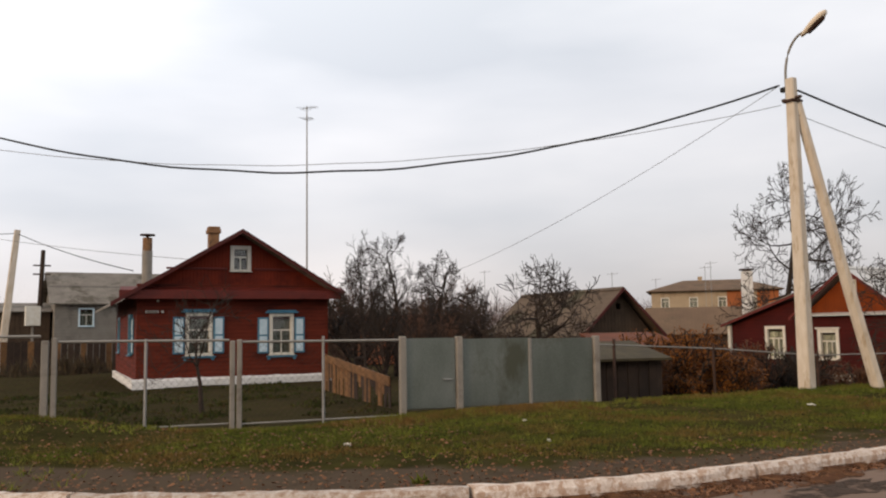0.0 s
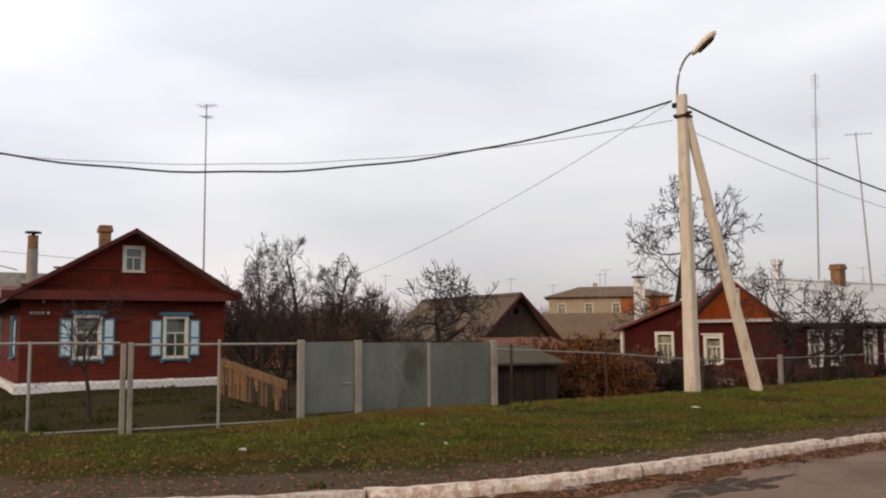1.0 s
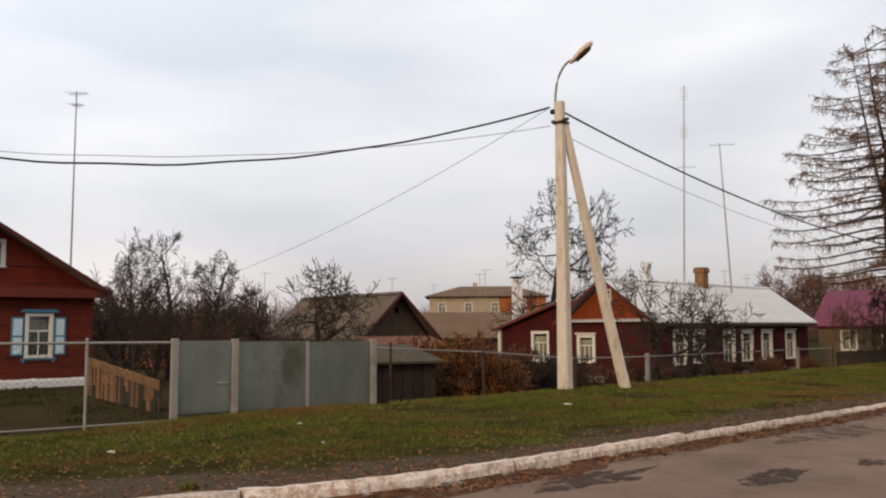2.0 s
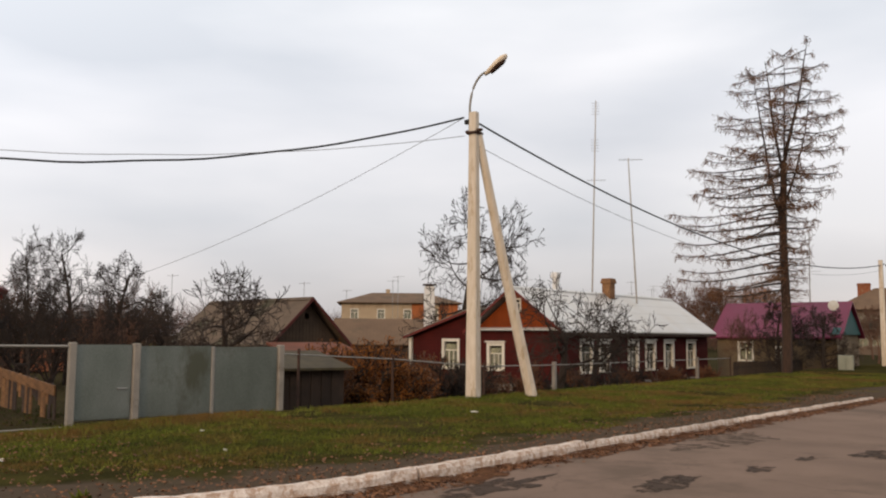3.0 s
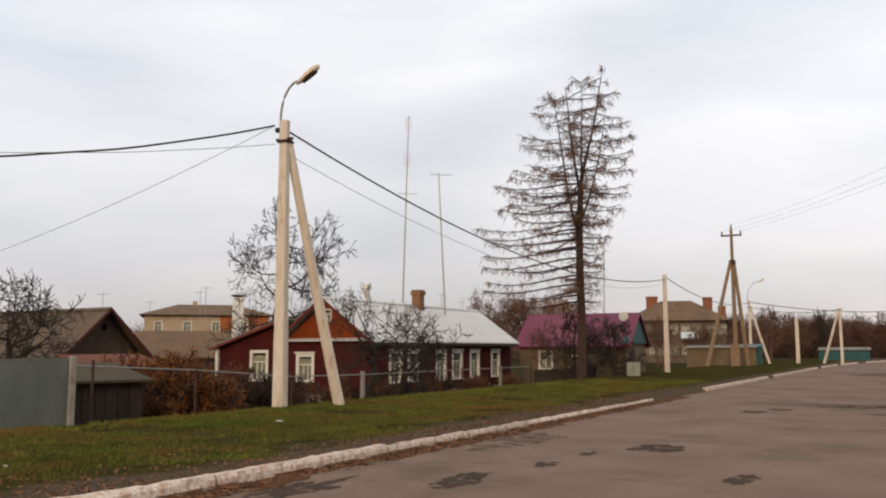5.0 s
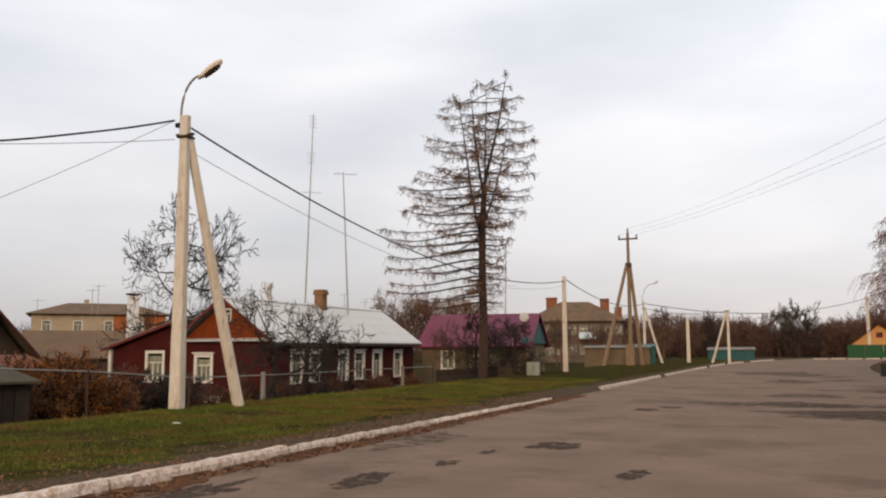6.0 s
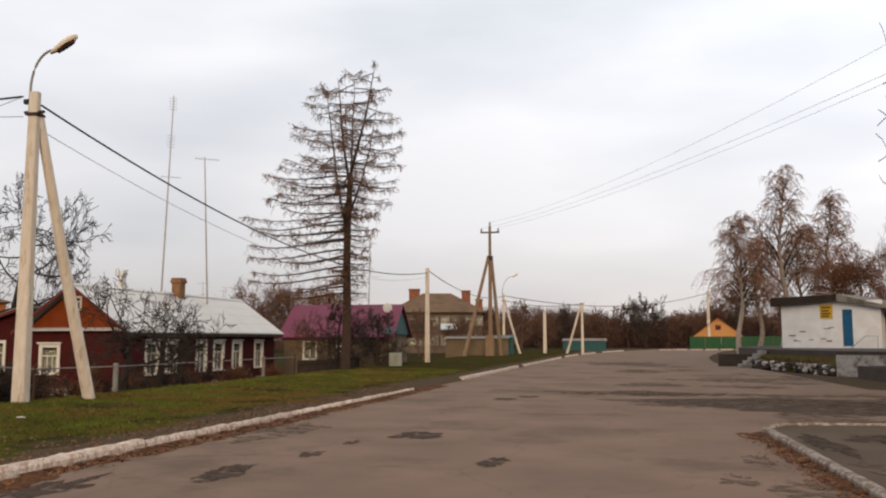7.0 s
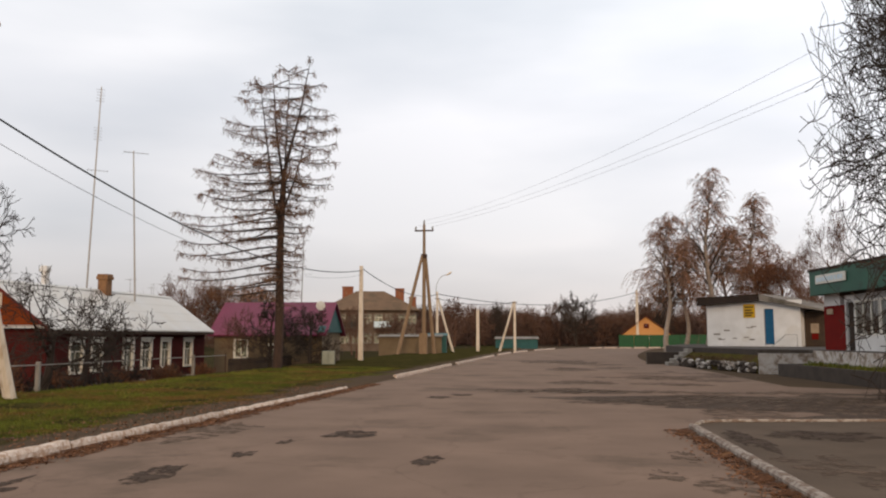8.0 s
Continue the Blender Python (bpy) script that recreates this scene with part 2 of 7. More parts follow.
BARK = material("dark_bark", (0.060, 0.045, 0.037), (0.030, 0.024, 0.020), 5.0, 0.95, bump=0.3)
BARK_GREY = material("grey_bark", (0.074, 0.056, 0.045), (0.042, 0.033, 0.027), 5.0, 0.95, bump=0.3)
BARK_RED = material("reddish_twigs", (0.18, 0.105, 0.074), (0.10, 0.062, 0.047), 4.0, 0.95)
BIRCH = material("birch_bark", (0.52, 0.47, 0.42), (0.24, 0.20, 0.18), 4.0, 0.9, stretch=(1, 1, 3))
LARCH_BARK = material("larch_bark", (0.095, 0.060, 0.045), (0.042, 0.030, 0.025), 5.0, 0.95, bump=0.5, stretch=(3, 3, 0.6))
LARCH_TWIG = material("larch_twigs", (0.25, 0.145, 0.088), (0.14, 0.084, 0.055), 3.0, 0.95)
BUSH_LEAF = material("rust_orange_leaves", (0.33, 0.135, 0.038), (0.115, 0.046, 0.020), 2.0, 0.8)
BIRCH_TWIG = material("birch_twigs", (0.26, 0.165, 0.125), (0.15, 0.10, 0.078), 2.0, 0.95)
RUST_LEAF = material("russet_leaves", (0.25, 0.105, 0.045), (0.095, 0.042, 0.022), 1.2, 0.8, vary=0.1)
BIRCH_LEAF = material("withered_birch_leaves", (0.48, 0.27, 0.175), (0.33, 0.175, 0.11), 0.4, 0.8)
LITTER = material("fallen_leaves", (0.30, 0.155, 0.085), (0.115, 0.056, 0.034), 5.0, 0.85, fine=16.0)
MULCH = material("trodden_leaf_drift", (0.165, 0.088, 0.055), (0.075, 0.042, 0.029), 9.0, 0.95, bump=0.8, fine=45.0, spec=0.03, dirt_or_sheen=(0.22, 0.125, 0.075), ragged=0.42)
GRASS = material("autumn_grass", (0.200, 0.228, 0.068), (0.072, 0.090, 0.031), 0.65, 0.9, bump=0.0, fine=5.0, spec=0.03, dirt_or_sheen=(0.205, 0.140, 0.066), dirt_or_sheen_at=0.47)
# twig brown with distance haze mixed into the colour as a paler, pinkish tone
FAR_WOOD = material("hazed_far_woods", (0.165, 0.100, 0.078), (0.085, 0.056, 0.046), 0.12, 0.95, bump=0.0, fine=1.5)


def glass(name):
    m = bpy.data.materials.new(name)
    m.use_nodes = True
    b = m.node_tree.nodes["Principled BSDF"]
    b.inputs["Base Color"].default_value = (0.75, 0.80, 0.80, 1)
    b.inputs["Roughness"].default_value = 0.06
    b.inputs["Transmission Weight"].default_value = 1.0
    b.inputs["IOR"].default_value = 1.45
    return m


GLASS = glass("window_glass")


def kerb_x(y):
    """The kerb's line: straight up the road, swinging away into the side street near by."""
    if y < 0:
        return -10.525 + 0.947 * y
    return -7.15 + 0.047 * y - 0.06 * max(0.0, 7.5 - y) ** 2


def smooth01(a, b, v):
    s = min(1.0, max(0.0, (v - a) / (b - a)))
    return s * s * (3 - 2 * s)


def yard_drop(y):
    return -0.20 - 0.55 * smooth01(13.5, 24.0, y)


def height(x, y):
    """The ground: a flat road, a low verge, and gardens that lie lower beyond the crest."""
    u = kerb_x(min(y, 110)) - x
    if u <= 0.12:
        return -0.03
    z = 0.105 * math.exp(-max(0, u - 0.2) / 3.0) + 0.48 * math.exp(-((x + 16.9) ** 2) / 2.6 - ((y - 1.0) ** 2) / 7.0) - 0.10 * math.exp(-((x + 16.4) ** 2 + (y - 5.6) ** 2) / 1.8) + 0.05 * smooth01(3, 5.5, u) * smooth01(6, 9, y) + 0.03 * noise.noise((x * 0.5, y * 0.5, 0)) * min(1, u)
    crest = -14.7 + 0.015 * y
    if y < 130:
        z += yard_drop(y) * smooth01(0, 2.6, crest - x) * (1 - smooth01(60, 100, y) * 0.6)
    return z


def ground_material():
    """Grass with leaf litter, a bare strip behind the kerb, and dark dug soil in the gardens."""
    m = material("verge_ground", (0.082, 0.076, 0.034), (0.030, 0.029, 0.016), 1.3, 0.95, bump=0.9, fine=22.0, spec=0.0, dirt_or_sheen=(0.085, 0.072, 0.035))
    n, l = m.node_tree.nodes, m.node_tree.links
    b = n["Principled BSDF"]
    old = b.inputs["Base Color"].links[0].from_socket
    co = n.new("ShaderNodeTexCoord")
    sp = n.new("ShaderNodeSeparateXYZ")
    l.new(co.outputs["Object"], sp.inputs["Vector"])
    ky = n.new("ShaderNodeMath")
    ky.operation = "MULTIPLY_ADD"
    ky.inputs[1].default_value, ky.inputs[2].default_value = 0.047, -7.15
    l.new(sp.outputs["Y"], ky.inputs[0])
    u = n.new("ShaderNodeMath")
    u.operation = "SUBTRACT"
    l.new(ky.outputs[0], u.inputs[0])
    l.new(sp.outputs["X"], u.inputs[1])
    bend = n.new("ShaderNodeMath")
    bend.operation = "SUBTRACT"
    bend.use_clamp = False
    bend.inputs[0].default_value = 7.5
    l.new(sp.outputs["Y"], bend.inputs[1])
    pos = n.new("ShaderNodeMath")
    pos.operation = "MAXIMUM"
    pos.inputs[1].default_value = 0.0
    l.new(bend.outputs[0], pos.inputs[0])
    sq = n.new("ShaderNodeMath")
    sq.operation = "POWER"
    sq.inputs[1].default_value = 2.0
    l.new(pos.outputs[0], sq.inputs[0])
    u2 = n.new("ShaderNodeMath")
    u2.operation = "MULTIPLY_ADD"
    u2.inputs[1].default_value = -0.06
    l.new(sq.outputs[0], u2.inputs[0])
    l.new(u.outputs[0], u2.inputs[2])
    # the bare soil spreads wider towards the side street
    near = n.new("ShaderNodeMath")
    near.operation = "MULTIPLY_ADD"
    near.inputs[1].default_value = -0.24
    l.new(pos.outputs[0], near.inputs[0])
    l.new(u2.outputs[0], near.inputs[2])
    ns = n.new("ShaderNodeTexNoise")
    ns.inputs["Scale"].default_value = 0.8
    ns.inputs["Detail"].default_value = 7
    l.new(co.outputs["Object"], ns.inputs["Vector"])
    wob = n.new("ShaderNodeMath")
    wob.operation = "MULTIPLY_ADD"
    wob.inputs[1].default_value, wob.inputs[2].default_value = 3.2, -1.6
    l.new(ns.outputs["Fac"], wob.inputs[0])
    uu = n.new("ShaderNodeMath")
    uu.operation = "ADD"
    l.new(near.outputs[0], uu.inputs[0])
    l.new(wob.outputs[0], uu.inputs[1])
    un = n.new("ShaderNodeMath")
    un.operation = "ADD"
    l.new(u.outputs[0], un.inputs[0])
    l.new(wob.outputs[0], un.inputs[1])
    for lo, hi, colour, flip in ((1.1, 1.8, (0.082, 0.058, 0.043), True), (9.2, 10.4, (0.036, 0.029, 0.018), False)):
        r = n.new("ShaderNodeMapRange")
        r.inputs["From Min"].default_value, r.inputs["From Max"].default_value = lo, hi
        r.inputs["To Min"].default_value, r.inputs["To Max"].default_value = (0.8, 0) if flip else (0, 0.6)
        l.new((uu if flip else un).outputs[0], r.inputs["Value"])
        mx = n.new("ShaderNodeMixRGB")
        mx.inputs[2].default_value = (*colour, 1)
        l.new(r.outputs["Result"], mx.inputs[0])
        l.new(old, mx.inputs[1])
        old = mx.outputs["Color"]
    l.new(old, b.inputs["Base Color"])
    return m


def asphalt_material():
    m = material("worn_asphalt", (0.315, 0.239, 0.200), (0.205, 0.157, 0.132), 0.55, 0.95, bump=0.25, fine=60.0, spec=0.06, dirt_or_sheen=(0.185, 0.144, 0.119))
    n, l = m.node_tree.nodes, m.node_tree.links
    b = n["Principled BSDF"]
    old = b.inputs["Base Color"].links[0].from_socket
    co = n.new("ShaderNodeTexCoord")
    vo = n.new("ShaderNodeTexVoronoi")
    vo.feature = "DISTANCE_TO_EDGE"
    vo.inputs["Scale"].default_value = 0.33
    nz = n.new("ShaderNodeTexNoise")
    nz.inputs["Scale"].default_value = 1.2
    nz.inputs["Detail"].default_value = 5
    l.new(co.outputs["Object"], nz.inputs["Vector"])
    ad = n.new("ShaderNodeMixRGB")
    ad.blend_type = "ADD"
    ad.inputs[0].default_value = 0.9
    l.new(co.outputs["Object"], ad.inputs[1])
    l.new(nz.outputs["Color"], ad.inputs[2])
    l.new(ad.outputs["Color"], vo.inputs["Vector"])
    r = n.new("ShaderNodeMapRange")
    r.inputs["From Min"].default_value, r.inputs["From Max"].default_value = 0.0, 0.012
    r.inputs["To Min"].default_value, r.inputs["To Max"].default_value = 0.5, 1.0
    l.new(vo.outputs["Distance"], r.inputs["Value"])
    mx = n.new("ShaderNodeMixRGB")
    mx.blend_type = "MULTIPLY"
    mx.inputs[0].default_value = 0.3
    l.new(old, mx.inputs[1])
    l.new(r.outputs["Result"], mx.inputs[2])
    l.new(mx.outputs["Color"], b.inputs["Base Color"])
    return m


KERB_WORN = material("worn_grey_kerb", (0.50, 0.46, 0.42), (0.34, 0.30, 0.27), 13.0, 0.9, bump=0.6, dirt_or_sheen=(0.20, 0.15, 0.12), vary=0.10, dirt_or_sheen_at=0.45)
FOOTWAY = material("grey_footway_asphalt", (0.180, 0.146, 0.121), (0.105, 0.085, 0.071), 0.6, 0.95, bump=0.4, fine=40.0, spec=0.05, dirt_or_sheen=(0.125, 0.100, 0.082), dirt_or_sheen_at=0.5)
GROUND = ground_material()
ASPHALT = asphalt_material()
PATCH = material("dark_asphalt_patch", (0.105, 0.080, 0.066), (0.060, 0.047, 0.040), 2.5, 0.9, bump=0.4, spec=0.05, ragged=0.40)
MOSS_DARK = material("dark_moss_roof", (0.105, 0.090, 0.056), (0.055, 0.046, 0.032), 3.0, 0.95, bump=0.5, dirt_or_sheen=(0.07, 0.05, 0.035))
DAMP = material("damp_worn_asphalt", (0.185, 0.142, 0.115), (0.120, 0.094, 0.078), 1.6, 0.9, bump=0.4, spec=0.05, stretch=(0.8, 1.2, 1), ragged=0.46)
ROUGH = material("broken_dark_asphalt", (0.125, 0.099, 0.084), (0.072, 0.058, 0.050), 1.1, 0.95, bump=0.6, fine=25.0, spec=0.04, dirt_or_sheen=(0.23, 0.18, 0.15), ragged=0.36)
TEAL = material("teal_paint", (0.035, 0.13, 0.13), (0.025, 0.09, 0.10), 1.5, 0.6)
FLAT_WALL = material("grimy_flats_plaster", (0.22, 0.175, 0.14), (0.13, 0.105, 0.088), 0.5, 0.9, bump=0.2, dirt_or_sheen=(0.14, 0.105, 0.085))
DULL_PLASTER = material("dull_brown_plaster", (0.24, 0.19, 0.13), (0.17, 0.13, 0.09), 1.0, 0.9, bump=0.2)

# ---- building blocks ----


class Geo:
    """Collects vertices and faces of one mesh."""

    def __init__(self):
        self.v, self.f = [], []

    def add(self, vs, fs):
        o = len(self.v)
        self.v += [tuple(p) for p in vs]
        self.f += [tuple(o + i for i in q) for q in fs]
        return self

    def box(self, x0, y0, z0, x1, y1, z1):
        vs = [(x, y, z) for z in (z0, z1) for x, y in ((x0, y0), (x1, y0), (x1, y1), (x0, y1))]
        return self.add(vs, [(3, 2, 1, 0), (4, 5, 6, 7), (0, 1, 5, 4), (1, 2, 6, 5), (2, 3, 7, 6), (3, 0, 4, 7)])

    def soft(self, x0, y0, z0, x1, y1, z1, c=0.01):
        """A box with chamfered edges."""
        vs = []
        for z, i in ((z0, c), (z0 + c, 0), (z1 - c, 0), (z1, c)):
            vs += [(x0 + i, y0 + i + c, z), (x0 + i + c, y0 + i, z), (x1 - i - c, y0 + i, z), (x1 - i, y0 + i + c, z), (x1 - i, y1 - i - c, z), (x1 - i - c, y1 - i, z), (x0 + i + c, y1 - i, z), (x0 + i, y1 - i - c, z)]
        fs = [tuple(range(7, -1, -1)), tuple(range(24, 32))]
        for k in range(3):
            fs += [(8 * k + i, 8 * k + (i + 1) % 8, 8 * k + 8 + (i + 1) % 8, 8 * k + 8 + i) for i in range(8)]
        return self.add(vs, fs)

    def prism(self, pts, way):
        """A polygon of 3D points, pushed along a vector."""
        n = len(pts)
        far = [tuple(a + b for a, b in zip(p, way)) for p in pts]
        return self.add(list(pts) + far, [tuple(range(n - 1, -1, -1)), tuple(range(n, 2 * n))] + [(i, (i + 1) % n, n + (i + 1) % n, n + i) for i in range(n)])

    def path(self, pts, radii, n=6):
        """A tube along points, closed at both ends."""
        pts = [Vector(p) for p in pts]
        vs = []
        for i, p in enumerate(pts):
            d = (pts[min(i + 1, len(pts) - 1)] - pts[max(i - 1, 0)]).normalized()
            a = d.orthogonal().normalized() if abs(d.z) > 0.95 else d.cross(Vector((0, 0, 1))).normalized()
            c = d.cross(a)
            r = radii[i] if hasattr(radii, "__len__") else radii
            vs += [p + (a * math.cos(2 * math.pi * j / n) + c * math.sin(2 * math.pi * j / n)) * r for j in range(n)]
        fs = [tuple(range(n)), tuple(range(len(vs) - 1, len(vs) - n - 1, -1))]
        for i in range(len(pts) - 1):
            fs += [(i * n + j, i * n + n + j, i * n + n + (j + 1) % n, i * n + (j + 1) % n) for j in range(n)]
        return self.add(vs, fs)

    def mesh(self, name, mat, smooth=False):
        me = bpy.data.meshes.new(name)
        me.from_pydata(self.v, [], self.f)
        me.materials.append(mat)
        if smooth:
            me.polygons.foreach_set("use_smooth", [True] * len(me.polygons))
        me.update()
        return me


def part(name, geo, mat, parent, label="", smooth=False):
    ob = new(name, geo.mesh(name, mat, smooth))
    ob.parent = parent
    return tagged(ob, label)


def thing(name, label, category, m, group="", kind=""):
    ob = new(name)
    ob.empty_display_size = 0.2
    ob.matrix_world = m
    return tagged(ob, label, category, group, kind)


def single(name, geo, mat, label, category, group="", kind="", m=None, smooth=False):
    ob = new(name, geo.mesh(name, mat, smooth))
    if m is not None:
        ob.matrix_world = m
    return tagged(ob, label, category, group, kind)


def wall_geo(length, z0, z1, thick, holes, geo=None, x0=0.0):
    """A wall along x with its outer face at y = 0 and rectangular openings (xa, xb, za, zb) through it: one closed shell."""
    geo = geo or Geo()
    xs = sorted({x0, x0 + length, *[h[0] for h in holes], *[h[1] for h in holes]})
    zs = sorted({z0, z1, *[h[2] for h in holes], *[h[3] for h in holes]})
    xs = [v for v in xs if x0 <= v <= x0 + length]
    zs = [v for v in zs if z0 <= v <= z1]
    nx, nz = len(xs) - 1, len(zs) - 1

    def solid(i, j):
        if not (0 <= i < nx and 0 <= j < nz):
            return False
        mx, mz = (xs[i] + xs[i + 1]) / 2, (zs[j] + zs[j + 1]) / 2
        return not any(h[0] < mx < h[1] and h[2] < mz < h[3] for h in holes)

    seen, vs, fs = {}, [], []

    def at(i, j, k):
        if (i, j, k) not in seen:
            seen[i, j, k] = len(vs)
            vs.append((xs[i], thick * k, zs[j]))
        return seen[i, j, k]

    for i in range(nx):
        for j in range(nz):
            if not solid(i, j):
                continue
            fs.append((at(i, j, 0), at(i + 1, j, 0), at(i + 1, j + 1, 0), at(i, j + 1, 0)))
            fs.append((at(i, j + 1, 1), at(i + 1, j + 1, 1), at(i + 1, j, 1), at(i, j, 1)))
            for di, dj, (p, q) in ((-1, 0, ((i, j + 1), (i, j))), (1, 0, ((i + 1, j), (i + 1, j + 1))), (0, -1, ((i, j), (i + 1, j))), (0, 1, ((i + 1, j + 1), (i, j + 1)))):
                if not solid(i + di, j + dj):
                    fs.append((at(*p, 0), at(*p, 1), at(*q, 1), at(*q, 0)))
    return geo.add(vs, fs)


def gable_geo(w, z0, apex_z, thick, hole=None, y=0.0, apex_x=None):
    """A triangle of wall over a width w, with one opening."""
    g = Geo()
    ax = apex_x or w / 2
    top = lambda x: z0 + (apex_z - z0) * (x / ax if x < ax else (w - x) / (w - ax))
    if not hole:
        return g.prism([(0, y, z0), (w, y, z0), (ax, y, apex_z)], (0, thick, 0))
    xa, xb, za, zb = hole
    g.prism([(0, y, z0), (xa, y, z0), (xa, y, top(xa))], (0, thick, 0))
    g.prism([(xb, y, z0), (w, y, z0), (xb, y, top(xb))], (0, thick, 0))
    g.box(xa, y, z0, xb, y + thick, za)
    return g.prism([(xa, y, zb), (xb, y, zb), (xb, y, top(xb)), (ax, y, apex_z), (xa, y, top(xa))], (0, thick, 0))


def window(house, xa, xb, za, zb, y, frame_mat, thick=0.25, transom=0.66, bars=(0.5,), trim=0.09, curtain=True, facing=None):
    """A casement in an opening: casing, sash bars, pane and curtain. facing turns it onto another wall."""
    g = Geo()
    g.soft(xa - trim, y - 0.04, za - 0.02, xa + 0.03, y + 0.10, zb + trim)
    g.soft(xb - 0.03, y - 0.04, za - 0.02, xb + trim, y + 0.10, zb + trim)
    g.soft(xa + 0.03, y - 0.04, zb - 0.03, xb - 0.03, y + 0.10, zb + trim)
    g.soft(xa + 0.03, y - 0.04, za - 0.02, xb - 0.03, y + 0.10, za + 0.04)
    w = part("window", g, frame_mat, house)
    if facing is not None:
        w.matrix_local = facing
    s = Geo()
    zt = za + (zb - za) * transom
    s.box(xa + 0.03, y + 0.03, zt - 0.025, xb - 0.03, y + 0.07, zt + 0.025)
    for k in bars:
        xm = xa + (xb - xa) * k
        s.box(xm - 0.02, y + 0.035, za + 0.04, xm + 0.02, y + 0.075, zt - 0.025)
    part("sash_bars", s, WHITE, w)
    p = part("pane", Geo().box(xa + 0.03, y + 0.08, za + 0.04, xb - 0.03, y + 0.088, zb - 0.03), GLASS, w)
    p.visible_shadow = False
    part("sill", Geo().soft(xa - trim - 0.03, y - 0.10, za - 0.06, xb + trim + 0.03, y - 0.002, za - 0.022), frame_mat, w)
    if curtain:
        c = Geo()
        n = 14
        vs = []
        for i in range(n + 1):
            x = xa + (xb - xa) * i / n
            yy = y + 0.17 + 0.02 * math.sin(i * 2.1)
            vs += [(x, yy, za), (x, yy, za + (zb - za) * 0.9)]
        c.add(vs, [(2 * i, 2 * i + 2, 2 * i + 3, 2 * i + 1) for i in range(n)])
        c.add([(a, b + 0.012, d) for a, b, d in vs], [(2 * i + 1, 2 * i + 3, 2 * i + 2, 2 * i) for i in range(n)])
        part("curtain", c, CURTAIN, w)
    return w


def gable_roof(house, x0, x1, y0, y1, eave, ridge, mat, thick=0.07, ridge_x=None, label=""):
    """Two sloping slabs with the ridge along y."""
    rx = ridge_x if ridge_x is not None else (x0 + x1) / 2
    for a, name in ((x0, "roof_slope"), (x1, "roof_slope")):
        g = Geo().prism([(a, y0, eave), (rx, y0, ridge), (rx, y0, ridge + thick), (a, y0, eave + thick)], (0, y1 - y0, 0))
        part(name, g, mat, house, label)
    part("ridge_cap", Geo().prism([(rx - 0.16, y0, ridge - 0.02), (rx, y0, ridge + thick + 0.03), (rx + 0.16, y0, ridge - 0.02)], (0, y1 - y0, 0)), mat, house)


def chimney(house, x, y, z0, z1, w, mat, cap=True, d=None):
    d = d or w
    c = part("chimney", Geo().soft(x - w / 2, y - d / 2, z0, x + w / 2, y + d / 2, z1, 0.015), mat, house)
    if cap:
        part("chimney_cap", Geo().soft(x - w / 2 - 0.06, y - d / 2 - 0.06, z1 - 0.22, x + w / 2 + 0.06, y + d / 2 + 0.06, z1 - 0.06, 0.015).soft(x - w / 2 - 0.03, y - d / 2 - 0.03, z1 - 0.06, x + w / 2 + 0.03, y + d / 2 + 0.03, z1 + 0.05, 0.015), mat, c)
    return c


# ---- ground, road and kerbs ----


def grid_sheet(name, xs, ys, mat, label, category):
    g = Geo()
    g.v = [(x, y, height(x, y)) for y in ys for x in xs]
    w = len(xs)
    g.f = [(j * w + i, j * w + i + 1, j * w + w + i + 1, j * w + w + i) for j in range(len(ys) - 1) for i in range(w - 1)]
    return single(name, g, mat, label, category, kind="structure", smooth=True)


def spaced(*spans):
    out = []
    for a, b, step in spans:
        n = max(1, round((b - a) / step))
        out += [a + (b - a) * i / n for i in range(n)]
    return out + [spans[-1][1]]


grid_sheet("ground", spaced((-2500, -200, 400), (-200, -60, 20), (-60, -20, 2.0), (-20, 2, 0.22), (2, 40, 6), (40, 300, 60), (300, 2500, 500)),
           spaced((-2500, -200, 500), (-200, -20, 30), (-20, -3, 1.0), (-3, 28, 0.25), (28, 60, 0.5), (60, 200, 5), (200, 3000, 400)), GROUND, "uneven autumn grass verge with bare soil and leaves", "ground")


def road_edge(y):
    """The carriageway's side beyond the kerb, bending away at the far end."""
    if y < 77:
        return kerb_x(y)
    return kerb_x(77) + 0.047 * (y - 77) + 0.0016 * (y - 77) ** 2


def road_far_side(y):
    if y < 22:
        return 34.0
    if y < 56:
        return 34.0 + (8.5 - 34.0) * smooth01(22, 30, y)
    return road_edge(y) + 12.0 + 2.0 * smooth01(60, 110, y)


g = Geo()
ys = spaced((-60, -4, 4), (-4, 60, 1.0), (60, 200, 4))
for y in ys:
    a, b = road_edge(y), road_far_side(y)
    g.v += [(a + (b - a) * k / 12, y, 0.0) for k in range(13)]
g.f = [(j * 13 + i, j * 13 + i + 1, j * 13 + 14 + i, j * 13 + 13 + i) for j in range(len(ys) - 1) for i in range(12)]
single("road", g, ASPHALT, "worn brownish grey asphalt road with cracks", "road", kind="structure")


